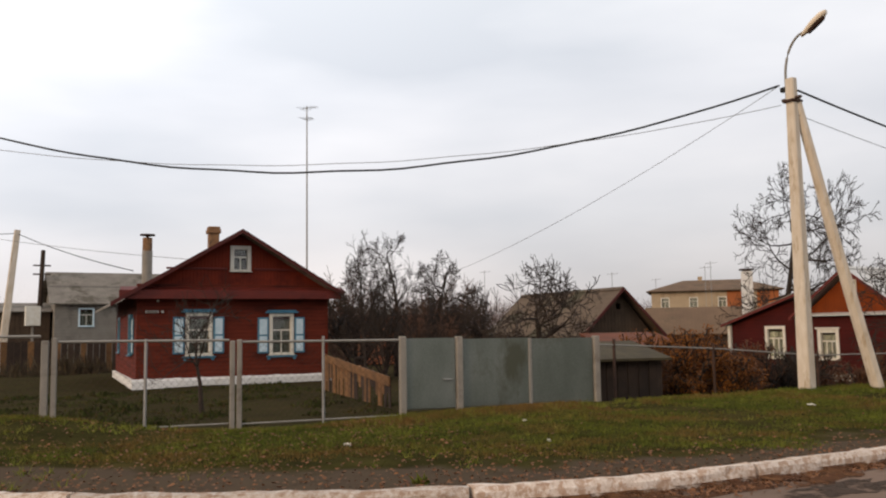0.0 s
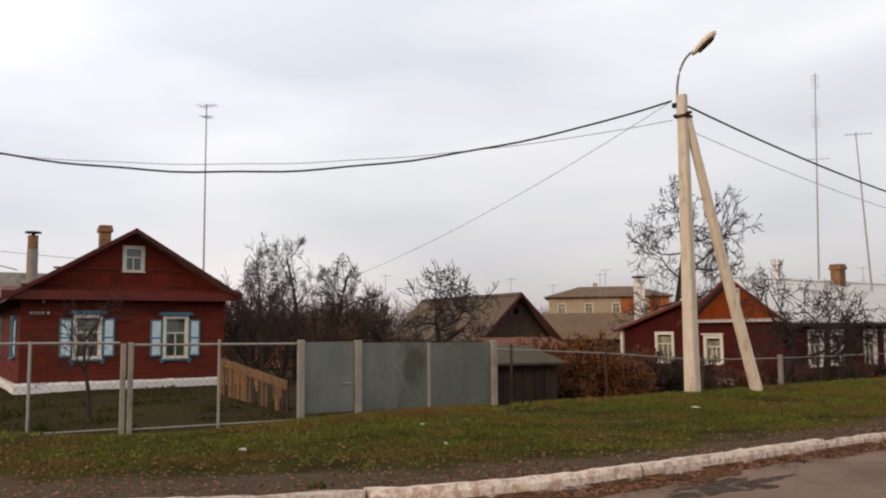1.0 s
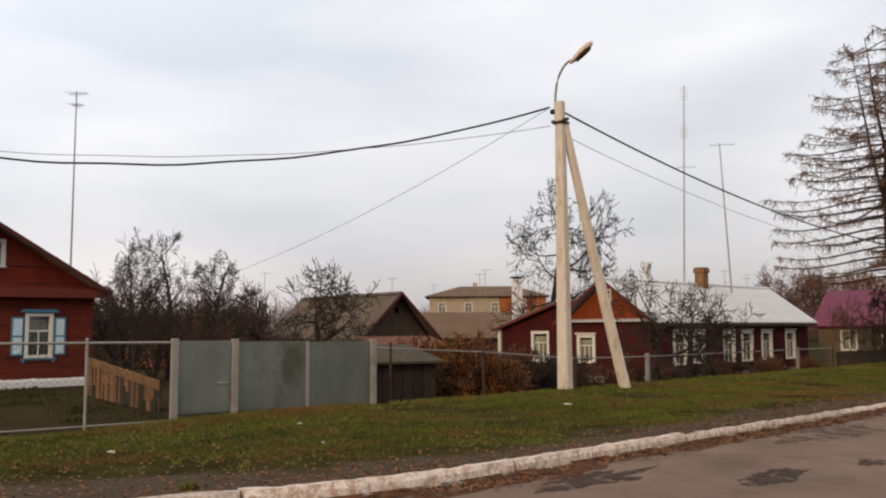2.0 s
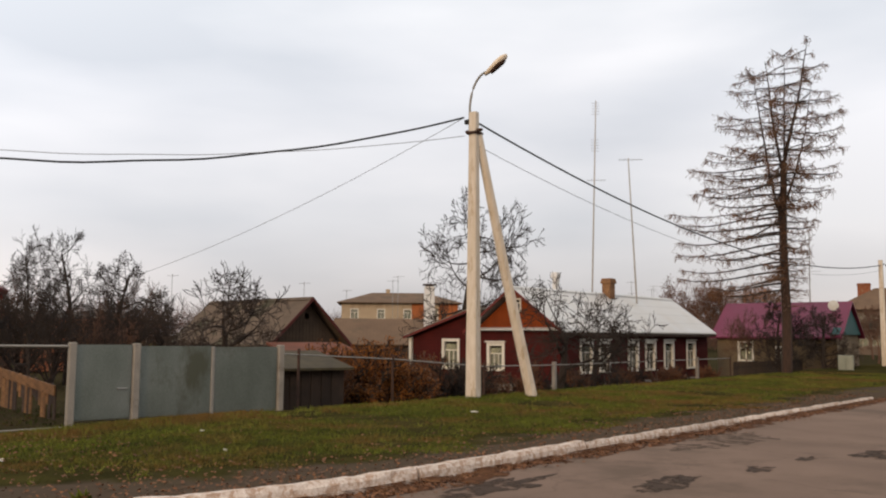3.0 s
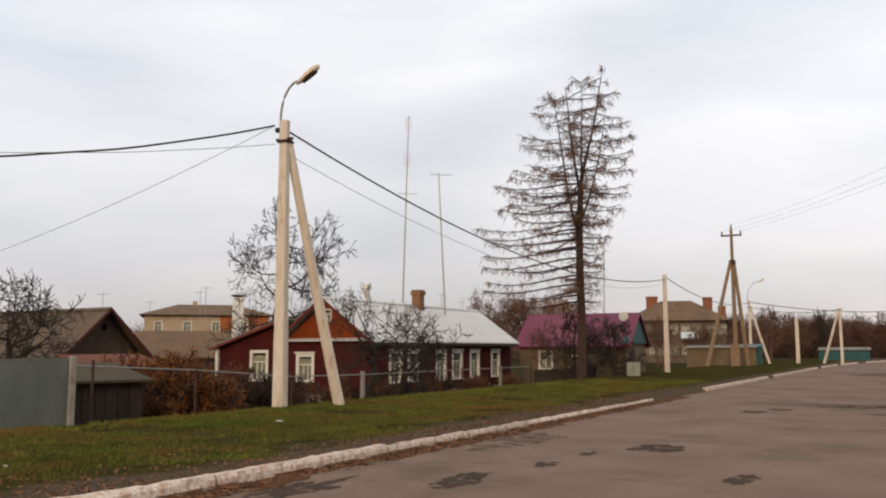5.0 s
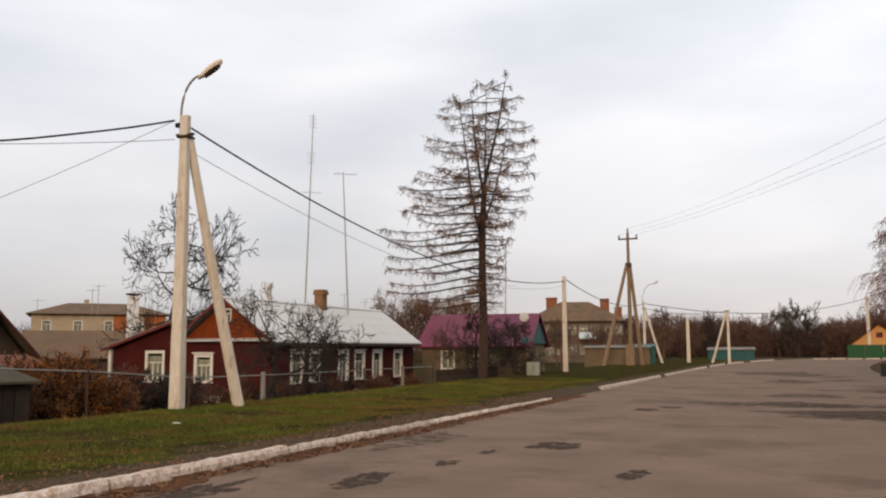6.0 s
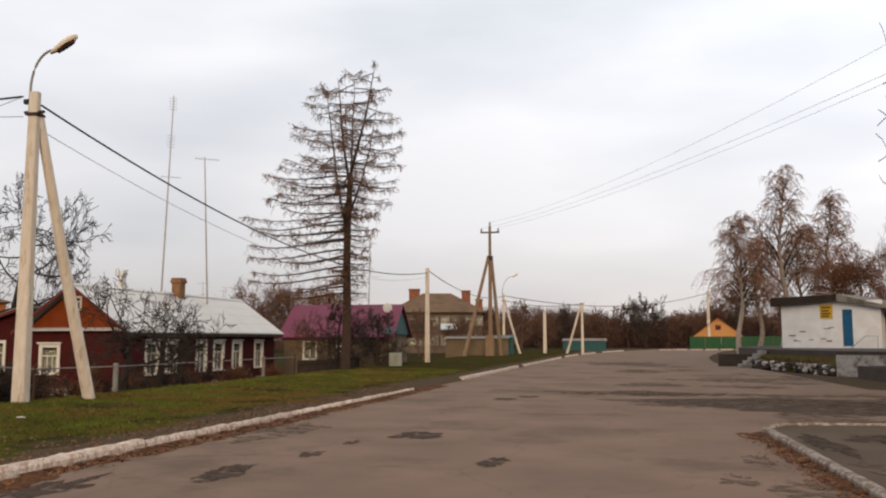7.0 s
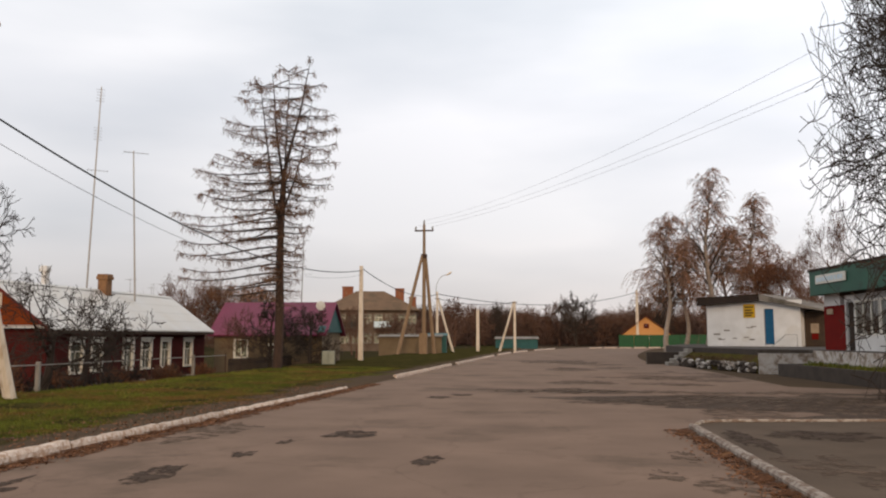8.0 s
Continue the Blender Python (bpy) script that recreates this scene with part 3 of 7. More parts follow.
def kerb_run(y_list, tops, mat, label):
    """Each kerbstone is a chamfered bar from one joint to the next."""
    for (a, b), top in zip(y_list, tops):
        xa, xb = road_edge(a), road_edge(b)
        m = pose((xa + xb) / 2, (a + b) / 2, 0, 0, random.uniform(-2, 2), math.degrees(math.atan2(xa - xb, b - a)))
        L = math.hypot(xb - xa, b - a) - 0.05
        gk = Geo()
        wide = 0.20 if a < 11 else 0.15
        n = 26
        for i in range(n + 1):
            y = -L / 2 + L * i / n
            k = i / n
            yw = a + (b - a) * k
            bow = (road_edge(yw) - (xa + (xb - xa) * k)) * (b - a) / math.hypot(xb - xa, b - a)
            j = [0.020 * noise.noise((y * 2.1 + a * 7, q * 3.3, 1.0)) + 0.012 * noise.noise((y * 7.0 + a, q * 5.1, 3.0)) for q in range(6)]
            gk.v += [(bow + px, y, pz) for px, pz in ((0.02, -0.05), (0.0 + j[0], top - 0.05), (-0.035 + j[1], top + j[2]), (0.04 - wide + j[3], top + j[4]), (-wide, top - 0.04 + j[5]), (-wide, -0.05))]
        gk.f = [(i * 6 + k, i * 6 + 6 + k, i * 6 + 6 + (k + 1) % 6, i * 6 + (k + 1) % 6) for i in range(n) for k in range(6)] + [tuple(range(6)), tuple(range(n * 6 + 5, n * 6 - 1, -1))]
        single("kerbstone", gk, mat, label, "kerb", "kerbstones along the road", m=m)


joints = [-7, -4.6, -2.2, -0.4, 1.4, 4.7, 8.0, 11.7, 14.4, 17.5, 21.0, 24.0, 27.0]
kerb_run(list(zip(joints, joints[1:])), [0.165, 0.165, 0.165, 0.165, 0.165, 0.165, 0.155, 0.135, 0.12, 0.11, 0.10, 0.09], KERB, "whitewashed concrete kerbstone, flaking, beside fallen leaves")
kerb_run([(34.5, 42.4), (42.5, 50.3), (52.5, 60), (60.1, 68), (68.1, 77), (81, 92), (95, 106), (112, 128)], [0.14] * 8, KERB, "whitewashed concrete kerbstone, flaking, beside fallen leaves")

for i in range(7):
    k = i / 7
    single("kerbstone", Geo().soft(-1.15, -0.09, -0.05, 1.15, 0.09, 0.18, 0.02), KERB, "whitewashed concrete kerbstone across the far road end", "kerb", "kerbstones along the road", m=pose(9.5 + 17 * k, 137 + 9 * k, 0, 0, 0, 28))

# ---- houses ----


def shutter(win, x0, x1, z0, z1, y):
    s = part("shutter", Geo().soft(x0, y - 0.045, z0, x1, y - 0.005, z1), BLUE, win, "blue painted shutter with pale panels")
    h = (z1 - z0 - 0.18) / 2
    for k in range(2):
        za = z0 + 0.06 + k * (h + 0.06)
        part("shutter_panel", Geo().soft(x0 + 0.06, y - 0.06, za, x1 - 0.06, y - 0.046, za + h, 0.006), PALE_BLUE, s)


def red_cottage():
    h = thing("house", "red timber cottage with blue shutters and white foundation", "house", pose(-31.17, 6.56, -0.2, 0, 0, 83.3))
    W, D, T = 6.8, 9.5, 0.25
    wins = [(1.72, 2.46, 1.14, 2.52), (4.68, 5.40, 1.10, 2.48)]
    base = Geo()
    n = 26
    for i in range(n):
        a, b = -0.12 + (W + 0.24) * i / n, -0.12 + (W + 0.24) * (i + 1) / n
        t = 0.34 + 0.03 * noise.noise((i * 0.7, 0, 3))
        base.add([(a, -0.14, -0.4), (b, -0.14, -0.4), (b, -0.12, t - 0.08), (a, -0.12, t - 0.08), (b, 0.0, t), (a, 0.0, t)], [(0, 1, 2, 3), (3, 2, 4, 5)])
    base.box(-0.12, 0.0, -0.4, W + 0.12, D + 0.12, 0.30)
    part("foundation", base, LIME, h, "uneven whitewashed foundation")
    part("front_wall", wall_geo(W, 0.30, 3.62, T, wins), RED, h)
    side = wall_geo(D - 2 * T, 0.30, 3.25, T, [(1.1, 1.9, 1.15, 2.5)])
    sw = part("side_wall", side, RED, h)
    sw.matrix_local = Matrix(((0, 1, 0, 0), (-1, 0, 0, D - T), (0, 0, 1, 0), (0, 0, 0, 1)))
    part("side_wall", Geo().box(W - T, T, 0.30, W, D - T, 3.25), RED, h)
    part("back_wall", Geo().box(0, D - T, 0.30, W, D, 3.25), RED, h)
    part("loft_floor", Geo().box(T, T, 3.10, W - T, D - T, 3.22), OLD_WOOD, h)
    att = (3.27, 3.80, 4.12, 4.91)
    part("gable", gable_geo(W, 3.52, 5.45, 0.08, att, y=0.02, apex_x=3.49), RED_V, h)
    part("gable", gable_geo(W, 3.25, 5.42, 0.08, None, y=D - 0.1, apex_x=3.49), RED_V, h)
    part("gable_ledge", Geo().prism([(-0.55, -0.42, 3.28), (-0.55, -0.42, 3.38), (-0.55, 0.015, 3.52), (-0.55, 0.015, 3.28)], (W + 1.10, 0, 0)), RED_TRIM, h, "sloping red board ledge under the gable")
    part("gable_belt", Geo().soft(0.95, -0.03, 4.14, 3.05, 0.018, 4.21).soft(4.02, -0.03, 4.14, 5.9, 0.018, 4.21), RED_TRIM, h)
    part("fascia", Geo().box(-0.62, -0.46, 3.08, W + 0.36, -0.425, 3.38), RED_TRIM, h)
    part("soffit", Geo().box(-0.60, -0.42, 3.11, W + 0.34, 0.0, 3.14), DARK_WOOD, h)
    for ex, ez in ((-0.87, 2.84), (W + 0.44, 3.18)):
        part("roof_slope", Geo().prism([(ex, -0.55, ez), (3.49, -0.55, 5.44), (3.49, -0.55, 5.52), (ex, -0.55, ez + 0.08)], (0, D + 0.95, 0)), SLATE, h, "grey slate sheet roof slope")
    part("ridge_cap", Geo().prism([(3.33, -0.55, 5.43), (3.49, -0.55, 5.56), (3.65, -0.55, 5.43)], (0, D + 0.95, 0)), SLATE, h)
    for ex, ez in ((-0.89, 2.82), (W + 0.46, 3.16)):
        part("bargeboard", Geo().prism([(ex, -0.60, ez), (3.49, -0.60, 5.43), (3.49, -0.60, 5.58), (ex, -0.60, ez + 0.15)], (0, 0.045, 0)), RED_DARK, h)
    aw = window(h, *att, 0.02, WHITE, transom=0.62, curtain=False, trim=0.11)
    # added dark sheet behind the attic window, standing in for the unlit loft
    part("loft_shade", Geo().box(att[0] - 0.1, 0.3, att[2] - 0.1, att[1] + 0.1, 0.32, att[3] + 0.1), DARK_WOOD, h)
    for xa, xb, za, zb in wins:
        w = window(h, xa, xb, za, zb, 0.0, WHITE, transom=0.62, bars=(0.5,))
        part("sash_rail", Geo().box(xa + 0.04, 0.035, za + 0.42, xb - 0.04, 0.075, za + 0.46), WHITE, w)
        part("head_moulding", Geo().soft(xa - 0.24, -0.12, zb + 0.09, xb + 0.24, 0.0, zb + 0.15).soft(xa - 0.18, -0.08, zb + 0.15, xb + 0.18, 0.0, zb + 0.21), BLUE, w, "blue window head moulding")
        part("apron", Geo().soft(xa - 0.20, -0.09, za - 0.13, xb + 0.20, -0.005, za - 0.065).soft(xa - 0.16, -0.07, za - 0.21, xa - 0.06, -0.005, za - 0.135).soft(xb + 0.06, -0.07, za - 0.21, xb + 0.16, -0.005, za - 0.135), BLUE, w)
        shutter(w, xa - 0.52, xa - 0.12, za + 0.02, zb - 0.06, 0.0)
        shutter(w, xb + 0.12, xb + 0.50, za + 0.02, zb - 0.06, 0.0)
    turn = Matrix(((0, 1, 0, 0), (-1, 0, 0, D - T), (0, 0, 1, 0), (0, 0, 0, 1)))
    w2 = window(h, 1.1, 1.9, 1.15, 2.5, 0.0, BLUE, facing=turn)
    w3 = window(h, 7.1, 7.8, 1.15, 2.5, -0.06, BLUE, facing=turn)
    shutter(w3, 6.55, 6.98, 1.18, 2.45, 0.0)
    shutter(w3, 7.92, 8.35, 1.18, 2.45, 0.0)
    chimney(h, 3.17, 3.6, 4.4, 6.06, 0.40, TAN_BRICK)
    plate = part("house_plate", Geo().soft(0.28, -0.03, 2.60, 0.72, -0.004, 2.68), WHITE, h)
    part("plate_bar", Geo().box(0.32, -0.036, 2.62, 0.68, -0.031, 2.66), INK, plate)
    part("lamp_bracket", Geo().soft(0.80, -0.05, 2.60, 0.88, -0.004, 2.68), WHITE, h)
    part("wire_insulator", Geo().soft(0.65, -0.08, 2.98, 0.72, -0.004, 3.06), WHITE, h)


def long_red_house():
    z = -0.78
    h = thing("house", "long wine-red timber house with bright tin roof", "house", pose(-24.3, 33.05, z, 0, 0, -2.7))
    W, D, T, E = 4.7, 15.1, 0.25, 2.85
    part("foundation", Geo().box(-0.05, -0.05, -0.3, W + 0.05, D + 0.05, 0.42), CONCRETE, h)
    gw = (0.80, 1.58, 1.00, 2.12)
    part("front_wall", wall_geo(W, 0.42, E, T, [gw]), RED_WINE, h)
    spots = [(1.75, 2.65), (3.40, 4.15), (6.10, 6.95), (7.85, 8.75), (9.88, 10.78), (12.52, 13.42)]
    holes = [(a - T, b - T, 0.92, 2.25) for a, b in spots]
    sw = part("side_wall", wall_geo(D - 2 * T, 0.42, E, T, holes), RED_WINE, h)
    turn = Matrix(((0, -1, 0, W), (1, 0, 0, T), (0, 0, 1, 0), (0, 0, 0, 1)))
    sw.matrix_local = turn
    part("side_wall", Geo().box(0, T, 0.42, T, D - T, E), RED_WINE, h)
    part("back_wall", Geo().box(0, D - T, 0.42, W, D, E), RED_WINE, h)
    part("loft_floor", Geo().box(T, T, E - 0.12, W - T, D - T, E - 0.02), OLD_WOOD, h)
    att = (2.18, 2.60, 3.72, 4.22)
    part("gable", gable_geo(W, E, 4.62, 0.08, att, y=0.0), ORANGE, h, "orange painted gable boards")
    part("gable", gable_geo(W, E, 4.62, 0.08, None, y=D - 0.1), ORANGE, h)
    part("gable_ledge", Geo().prism([(-0.2, -0.25, E - 0.05), (-0.2, -0.25, E + 0.01), (-0.2, -0.004, E + 0.09), (-0.2, -0.004, E - 0.05)], (W + 0.4, 0, 0)), TIN, h, "pale metal drip ledge")
    gable_roof(h, -0.42, W + 0.42, -0.4, D + 0.35, E - 0.12, 4.74, TIN, 0.06, label="bright tin roof slope")
    for ex in (-0.44, W + 0.44):
        part("bargeboard", Geo().prism([(ex, -0.44, E - 0.22), (W / 2, -0.44, 4.66), (W / 2, -0.44, 4.80), (ex, -0.44, E - 0.08)], (0, 0.035, 0)), RED_TRIM, h)
    part("eave_board", Geo().box(W + 0.36, -0.4, E - 0.26, W + 0.40, D + 0.3, E - 0.10), DARK_WOOD, h)
    window(h, *att, 0.0, WHITE, curtain=False, trim=0.05)
    # added dark sheet that gives the loft its darkness behind the pane
    part("loft_shade", Geo().box(att[0] - 0.1, 0.3, att[2] - 0.1, att[1] + 0.1, 0.32, att[3] + 0.1), DARK_WOOD, h)
    w = window(h, *gw, 0.0, WHITE, transom=0.66, bars=(0.34, 0.66), trim=0.13)
    part("head_moulding", Geo().soft(gw[0] - 0.2, -0.10, gw[3] + 0.13, gw[1] + 0.2, -0.0, gw[3] + 0.2), WHITE, w)
    for xa, xb, za, zb in holes:
        w = window(h, xa, xb, za, zb, 0.0, WHITE, transom=0.68, bars=(0.5,), trim=0.13, facing=turn)
        part("head_moulding", Geo().soft(xa - 0.18, -0.10, zb + 0.13, xb + 0.18, -0.0, zb + 0.20), WHITE, w)
    chimney(h, 2.5, 8.0, 3.9, 5.55, 0.50, TAN_BRICK)
    chimney(h, 1.2, 5.0, 3.2, 5.75, 0.26, LIME)
    # lower wing beside the gable
    part("wing_wall", wall_geo(4.0, 0.0, 2.55, 0.2, [(-2.0, -1.1, 1.0, 2.3)], x0=-4.05), RED_WINE, h)
    ww = window(h, 2.05 - 4.05 + 0.0, 2.95 - 4.05, 1.0, 2.3, 0.0, WHITE, bars=(0.34, 0.66), trim=0.11)
    part("wing_wall", Geo().box(-4.05, 0.2, 0.0, -3.85, 6.0, 2.55), RED_WINE, h)
    part("wing_wall", Geo().box(-3.85, 5.8, 0.0, -0.01, 6.0, 2.55), RED_WINE, h)
    part("wing_upper_wall", Geo().prism([(-4.05, 0.0, 2.55), (-0.01, 0.0, 2.55), (-0.01, 0.0, 3.75)], (0, 0.15, 0)), RED_WINE, h)
    part("wing_roof", Geo().prism([(-4.45, -0.3, 2.48), (-0.02, -0.3, 3.82), (-0.02, -0.3, 3.90), (-4.45, -0.3, 2.56)], (0, 6.6, 0)), SLATE, h)
    part("wing_fascia", Geo().prism([(-4.45, -0.34, 2.38), (-0.02, -0.34, 3.72), (-0.02, -0.34, 3.84), (-4.45, -0.34, 2.50)], (0, 0.035, 0)), RED_TRIM, h)
    part("porch_post", Geo().soft(-4.25, -0.1, 0.0, -4.08, 0.1, 2.45), WHITE, h)


def old_shed():
    h = thing("shed", "weathered dark timber shed with mossy slate roof", "shed", pose(-26.38, 22.4, -0.35, 0, 0, 84.5))
    W, D = 3.4, 7.0
    part("front_wall", Geo().box(0, 0, -0.2, W, 0.1, 1.72), OLD_WOOD, h)
    part("side_wall", Geo().box(0, 0.1, -0.2, 0.1, D, 1.72), OLD_WOOD, h)
    part("side_wall", Geo().box(W - 0.1, 0.1, -0.2, W, D, 1.72), OLD_WOOD, h)
    part("back_wall", Geo().box(0.1, D - 0.1, -0.2, W - 0.1, D, 1.72), OLD_WOOD, h)
    part("gable", gable_geo(W, 1.72, 3.48, 0.06, (1.58, 1.82, 2.75, 2.98), y=0.02), OLD_WOOD, h)
    part("gable", gable_geo(W, 1.72, 3.48, 0.06, None, y=D - 0.1), OLD_WOOD, h)
    # added dark sheet in place of the shade inside the gable hole
    part("loft_shade", Geo().box(1.4, 0.4, 2.6, 2.0, 0.42, 3.1), DARK_WOOD, h)
    gable_roof(h, -0.4, W + 0.4, -0.35, D + 0.4, 1.62, 3.54, MOSSY, 0.07, label="mossy slate roof slope")
    for ex in (-0.42, W + 0.42):
        part("bargeboard", Geo().prism([(ex, -0.40, 1.53), (W / 2, -0.40, 3.48), (W / 2, -0.40, 3.62), (ex, -0.40, 1.68)], (0, 0.04, 0)), RED_DARK, h)
    for k in range(9):
        x = 0.1 + k * 0.385
        part("plank", Geo().soft(x, -0.025, -0.1, x + 0.33, -0.003, 1.72, 0.005), DARK_WOOD, h)


def plain_house(name, label, x, y, z, rz, W, D, eave, ridge, wall, roof, wins=(), over=0.4, along_x=False, storeys=1, win_mat=WHITE, chims=(), hip=0.0):
    """A simple far house: along_x puts the ridge parallel to the front, hip pulls the ridge's ends in."""
    h = thing("house", label, "house", pose(x, y, z, 0, 0, rz))
    T = 0.3
    part("front_wall", wall_geo(W, -0.5, eave, T, list(wins)), wall, h)
    part("side_wall", Geo().box(0, T, -0.5, T, D - T, eave), wall, h)
    part("side_wall", Geo().box(W - T, T, -0.5, W, D - T, eave), wall, h)
    part("back_wall", Geo().box(0, D - T, -0.5, W, D, eave), wall, h)
    part("loft_floor", Geo().box(T, T, eave - 0.15, W - T, D - T, eave - 0.02), OLD_WOOD, h)
    if along_x:
        a, b = -over, W + over
        f, k, m = -over, D + over, D / 2
        lo = eave - 0.1
        for side in (f, k):
            pts = [(a, side, lo), (b, side, lo), (b - hip, m, ridge), (a + hip, m, ridge)]
            part("roof_slope", Geo().prism(pts, (0, 0, 0.08)), roof, h)
        for ex, rx in ((a, a + hip), (b, b - hip)):
            if hip:
                part("roof_hip", Geo().prism([(ex, f, lo), (ex, k, lo), (rx, m, ridge)], (0, 0, 0.08)), roof, h)
            else:
                xw = 0.0 if ex < 0 else W - 0.12
                part("gable", Geo().prism([(xw, 0, eave), (xw, D, eave), (xw, m, ridge - 0.1)], (0.12, 0, 0)), wall, h)
    else:
        part("gable", gable_geo(W, eave, ridge - 0.05, 0.12), wall, h)
        part("gable", gable_geo(W, eave, ridge - 0.05, 0.12, y=D - 0.12), wall, h)
        gable_roof(h, -over, W + over, -over, D + over, eave - 0.15, ridge, roof)
    for w in wins:
        window(h, *w, 0.0, win_mat, trim=0.08, curtain=True)
    for cx, cy, z0, z1, cw, cm in chims:
        chimney(h, cx, cy, z0, z1, cw, cm)
    return h


red_cottage()
long_red_house()
old_shed()
# grey house far behind the cottage
grey = plain_house("house", "low grey boarded house with weathered slate roof", -62.0, 7.8, -0.4, 88.0, 9.5, 7.0, 4.2, 6.4, GREY_BOARD, SLATE, [(1.52, 2.36, 2.68, 3.80)], 0.35, True, win_mat=PALE_BLUE)
# maroon-roofed house
mar = plain_house("house", "small house with maroon sheet metal roof", -20.4, 53.4, -0.6, 2.0, 7.0, 6.0, 2.45, 4.55, DULL_PLASTER, MAROON, [(1.35, 2.15, 1.0, 2.1), (3.6, 4.3, 0.9, 1.8)], 0.35, True)
flats = plain_house("house", "two-storey flats with brown hipped roof and brick chimneys", -30.2, 122.0, 0.0, 10.5, 13.2, 10.0, 5.7, 8.6, FLAT_WALL, BROWN_ROOF,
                    [(0.8 + 1.62 * i, 1.9 + 1.62 * i, z0, z0 + 1.35) for i in range(8) for z0 in (0.9, 3.7)], 0.7, True, win_mat=CONCRETE, chims=[(3.2, 5, 6.5, 9.3, 1.6, BRICK), (11.0, 4.0, 6.0, 9.0, 1.3, BRICK), (13.0, 5.0, 5.8, 7.8, 1.0, BRICK)], hip=5.2)
old_flats = plain_house("house", "far cream and brick house with brown hipped roof", -78.9, 78.5, 0.0, 43.0, 15.0, 10.0, 6.1, 7.5, PLASTER, BROWN_ROOF,
                        [(1.2 + 3.4 * i, 2.1 + 3.4 * i, 4.0, 5.2) for i in range(4)], 0.6, True, hip=4.5, chims=[(6.0, 5.0, 6.0, 8.0, 0.5, PLASTER)])
for xa, xb in ((9.0, 11.2), (12.5, 14.95)):
    part("brick_facing", Geo().soft(xa, -0.035, 1.0, xb, -0.004, 5.95), PINK_BRICK, old_flats, "warm orange brick facing")
barn = plain_house("house", "low barn with a wide mossy slate roof", -43.2, 42.6, -0.6, 43.0, 6.4, 7.0, 1.8, 3.55, OLD_WOOD, BROWN_ROOF, (), 0.4, True)
yellow_house = plain_house("house", "far ochre gabled cottage with a red-brown roof", 14.9, 149.3, 0.0, -7.5, 8.0, 8.0, 2.2, 5.3, OCHRE, RED_TRIM, [(3.6, 4.4, 1.0, 1.9)], 0.5)


av = part("attic_window", Geo().soft(3.55, -0.04, 3.25, 4.45, -0.004, 4.05), OXBLOOD, yellow_house)
part("pane", Geo().box(3.68, -0.055, 3.36, 4.32, -0.042, 3.94), GLASS, av)
gb = part("gable_cladding", Geo().prism([(6.72, -0.25, 2.6), (6.72, 6.25, 2.6), (6.72, 3.0, 4.3)], (0.45, 0, 0)), TEAL, mar, "teal painted gable boards")
for bx0 in (2.3, 7.2):
    bal = part("balcony", Geo().soft(bx0, -1.1, 3.0, bx0 + 2.4, -0.01, 3.15), CONCRETE, flats)
    part("balcony_rail", Geo().soft(bx0, -1.1, 3.16, bx0 + 2.4, -1.04, 4.0), TEAL if bx0 < 3 else PALE_BLUE, bal)


# ---- poles ----


def concrete_pole(x, y, z, top, r0=0.19, r1=0.115, name="utility_pole", label="pale concrete utility pole beside the road", leg=None, rz=0.0):
    p = thing(name, label, "utility pole", pose(x, y, z, 0, 0, rz), "poles along the road")
    g = Geo()
    c = 0.03
    for zz, r in ((-0.5, r0), (top * 0.5, (r0 + r1) / 2), (top, r1)):
        q = r * 0.82
        g.v += [(-r + c, -q, zz), (r - c, -q, zz), (r, -q + c, zz), (r, q - c, zz), (r - c, q, zz), (-r + c, q, zz), (-r, q - c, zz), (-r, -q + c, zz)]
    g.f = [tuple(range(7, -1, -1)), tuple(range(16, 24))] + [(8 * k + i, 8 * k + (i + 1) % 8, 8 * k + 8 + (i + 1) % 8, 8 * k + 8 + i) for k in range(2) for i in range(8)]
    part("shaft", g, POLE_CONCRETE, p)
    if leg:
        lx, ly, lz, lt = leg
        part("brace_leg", Geo().path([(lx * 1.03, ly * 1.03, lz - 0.4), (lx * 0.5, ly * 0.5, (lz + lt) / 2), (lx * 0.06, ly * 0.06, lt)], [r0 * 0.92, r0 * 0.8, r1 * 0.95], 8), POLE_CONCRETE, p)
        part("clamp", Geo().soft(-r1 - 0.05, -r1 - 0.04, lt - 0.10, r1 + 0.05, r1 + 0.1, lt - 0.03).soft(-r1 - 0.16, -0.05, lt - 0.02, r1 + 0.16, 0.05, lt + 0.04), RUST, p)
    return p


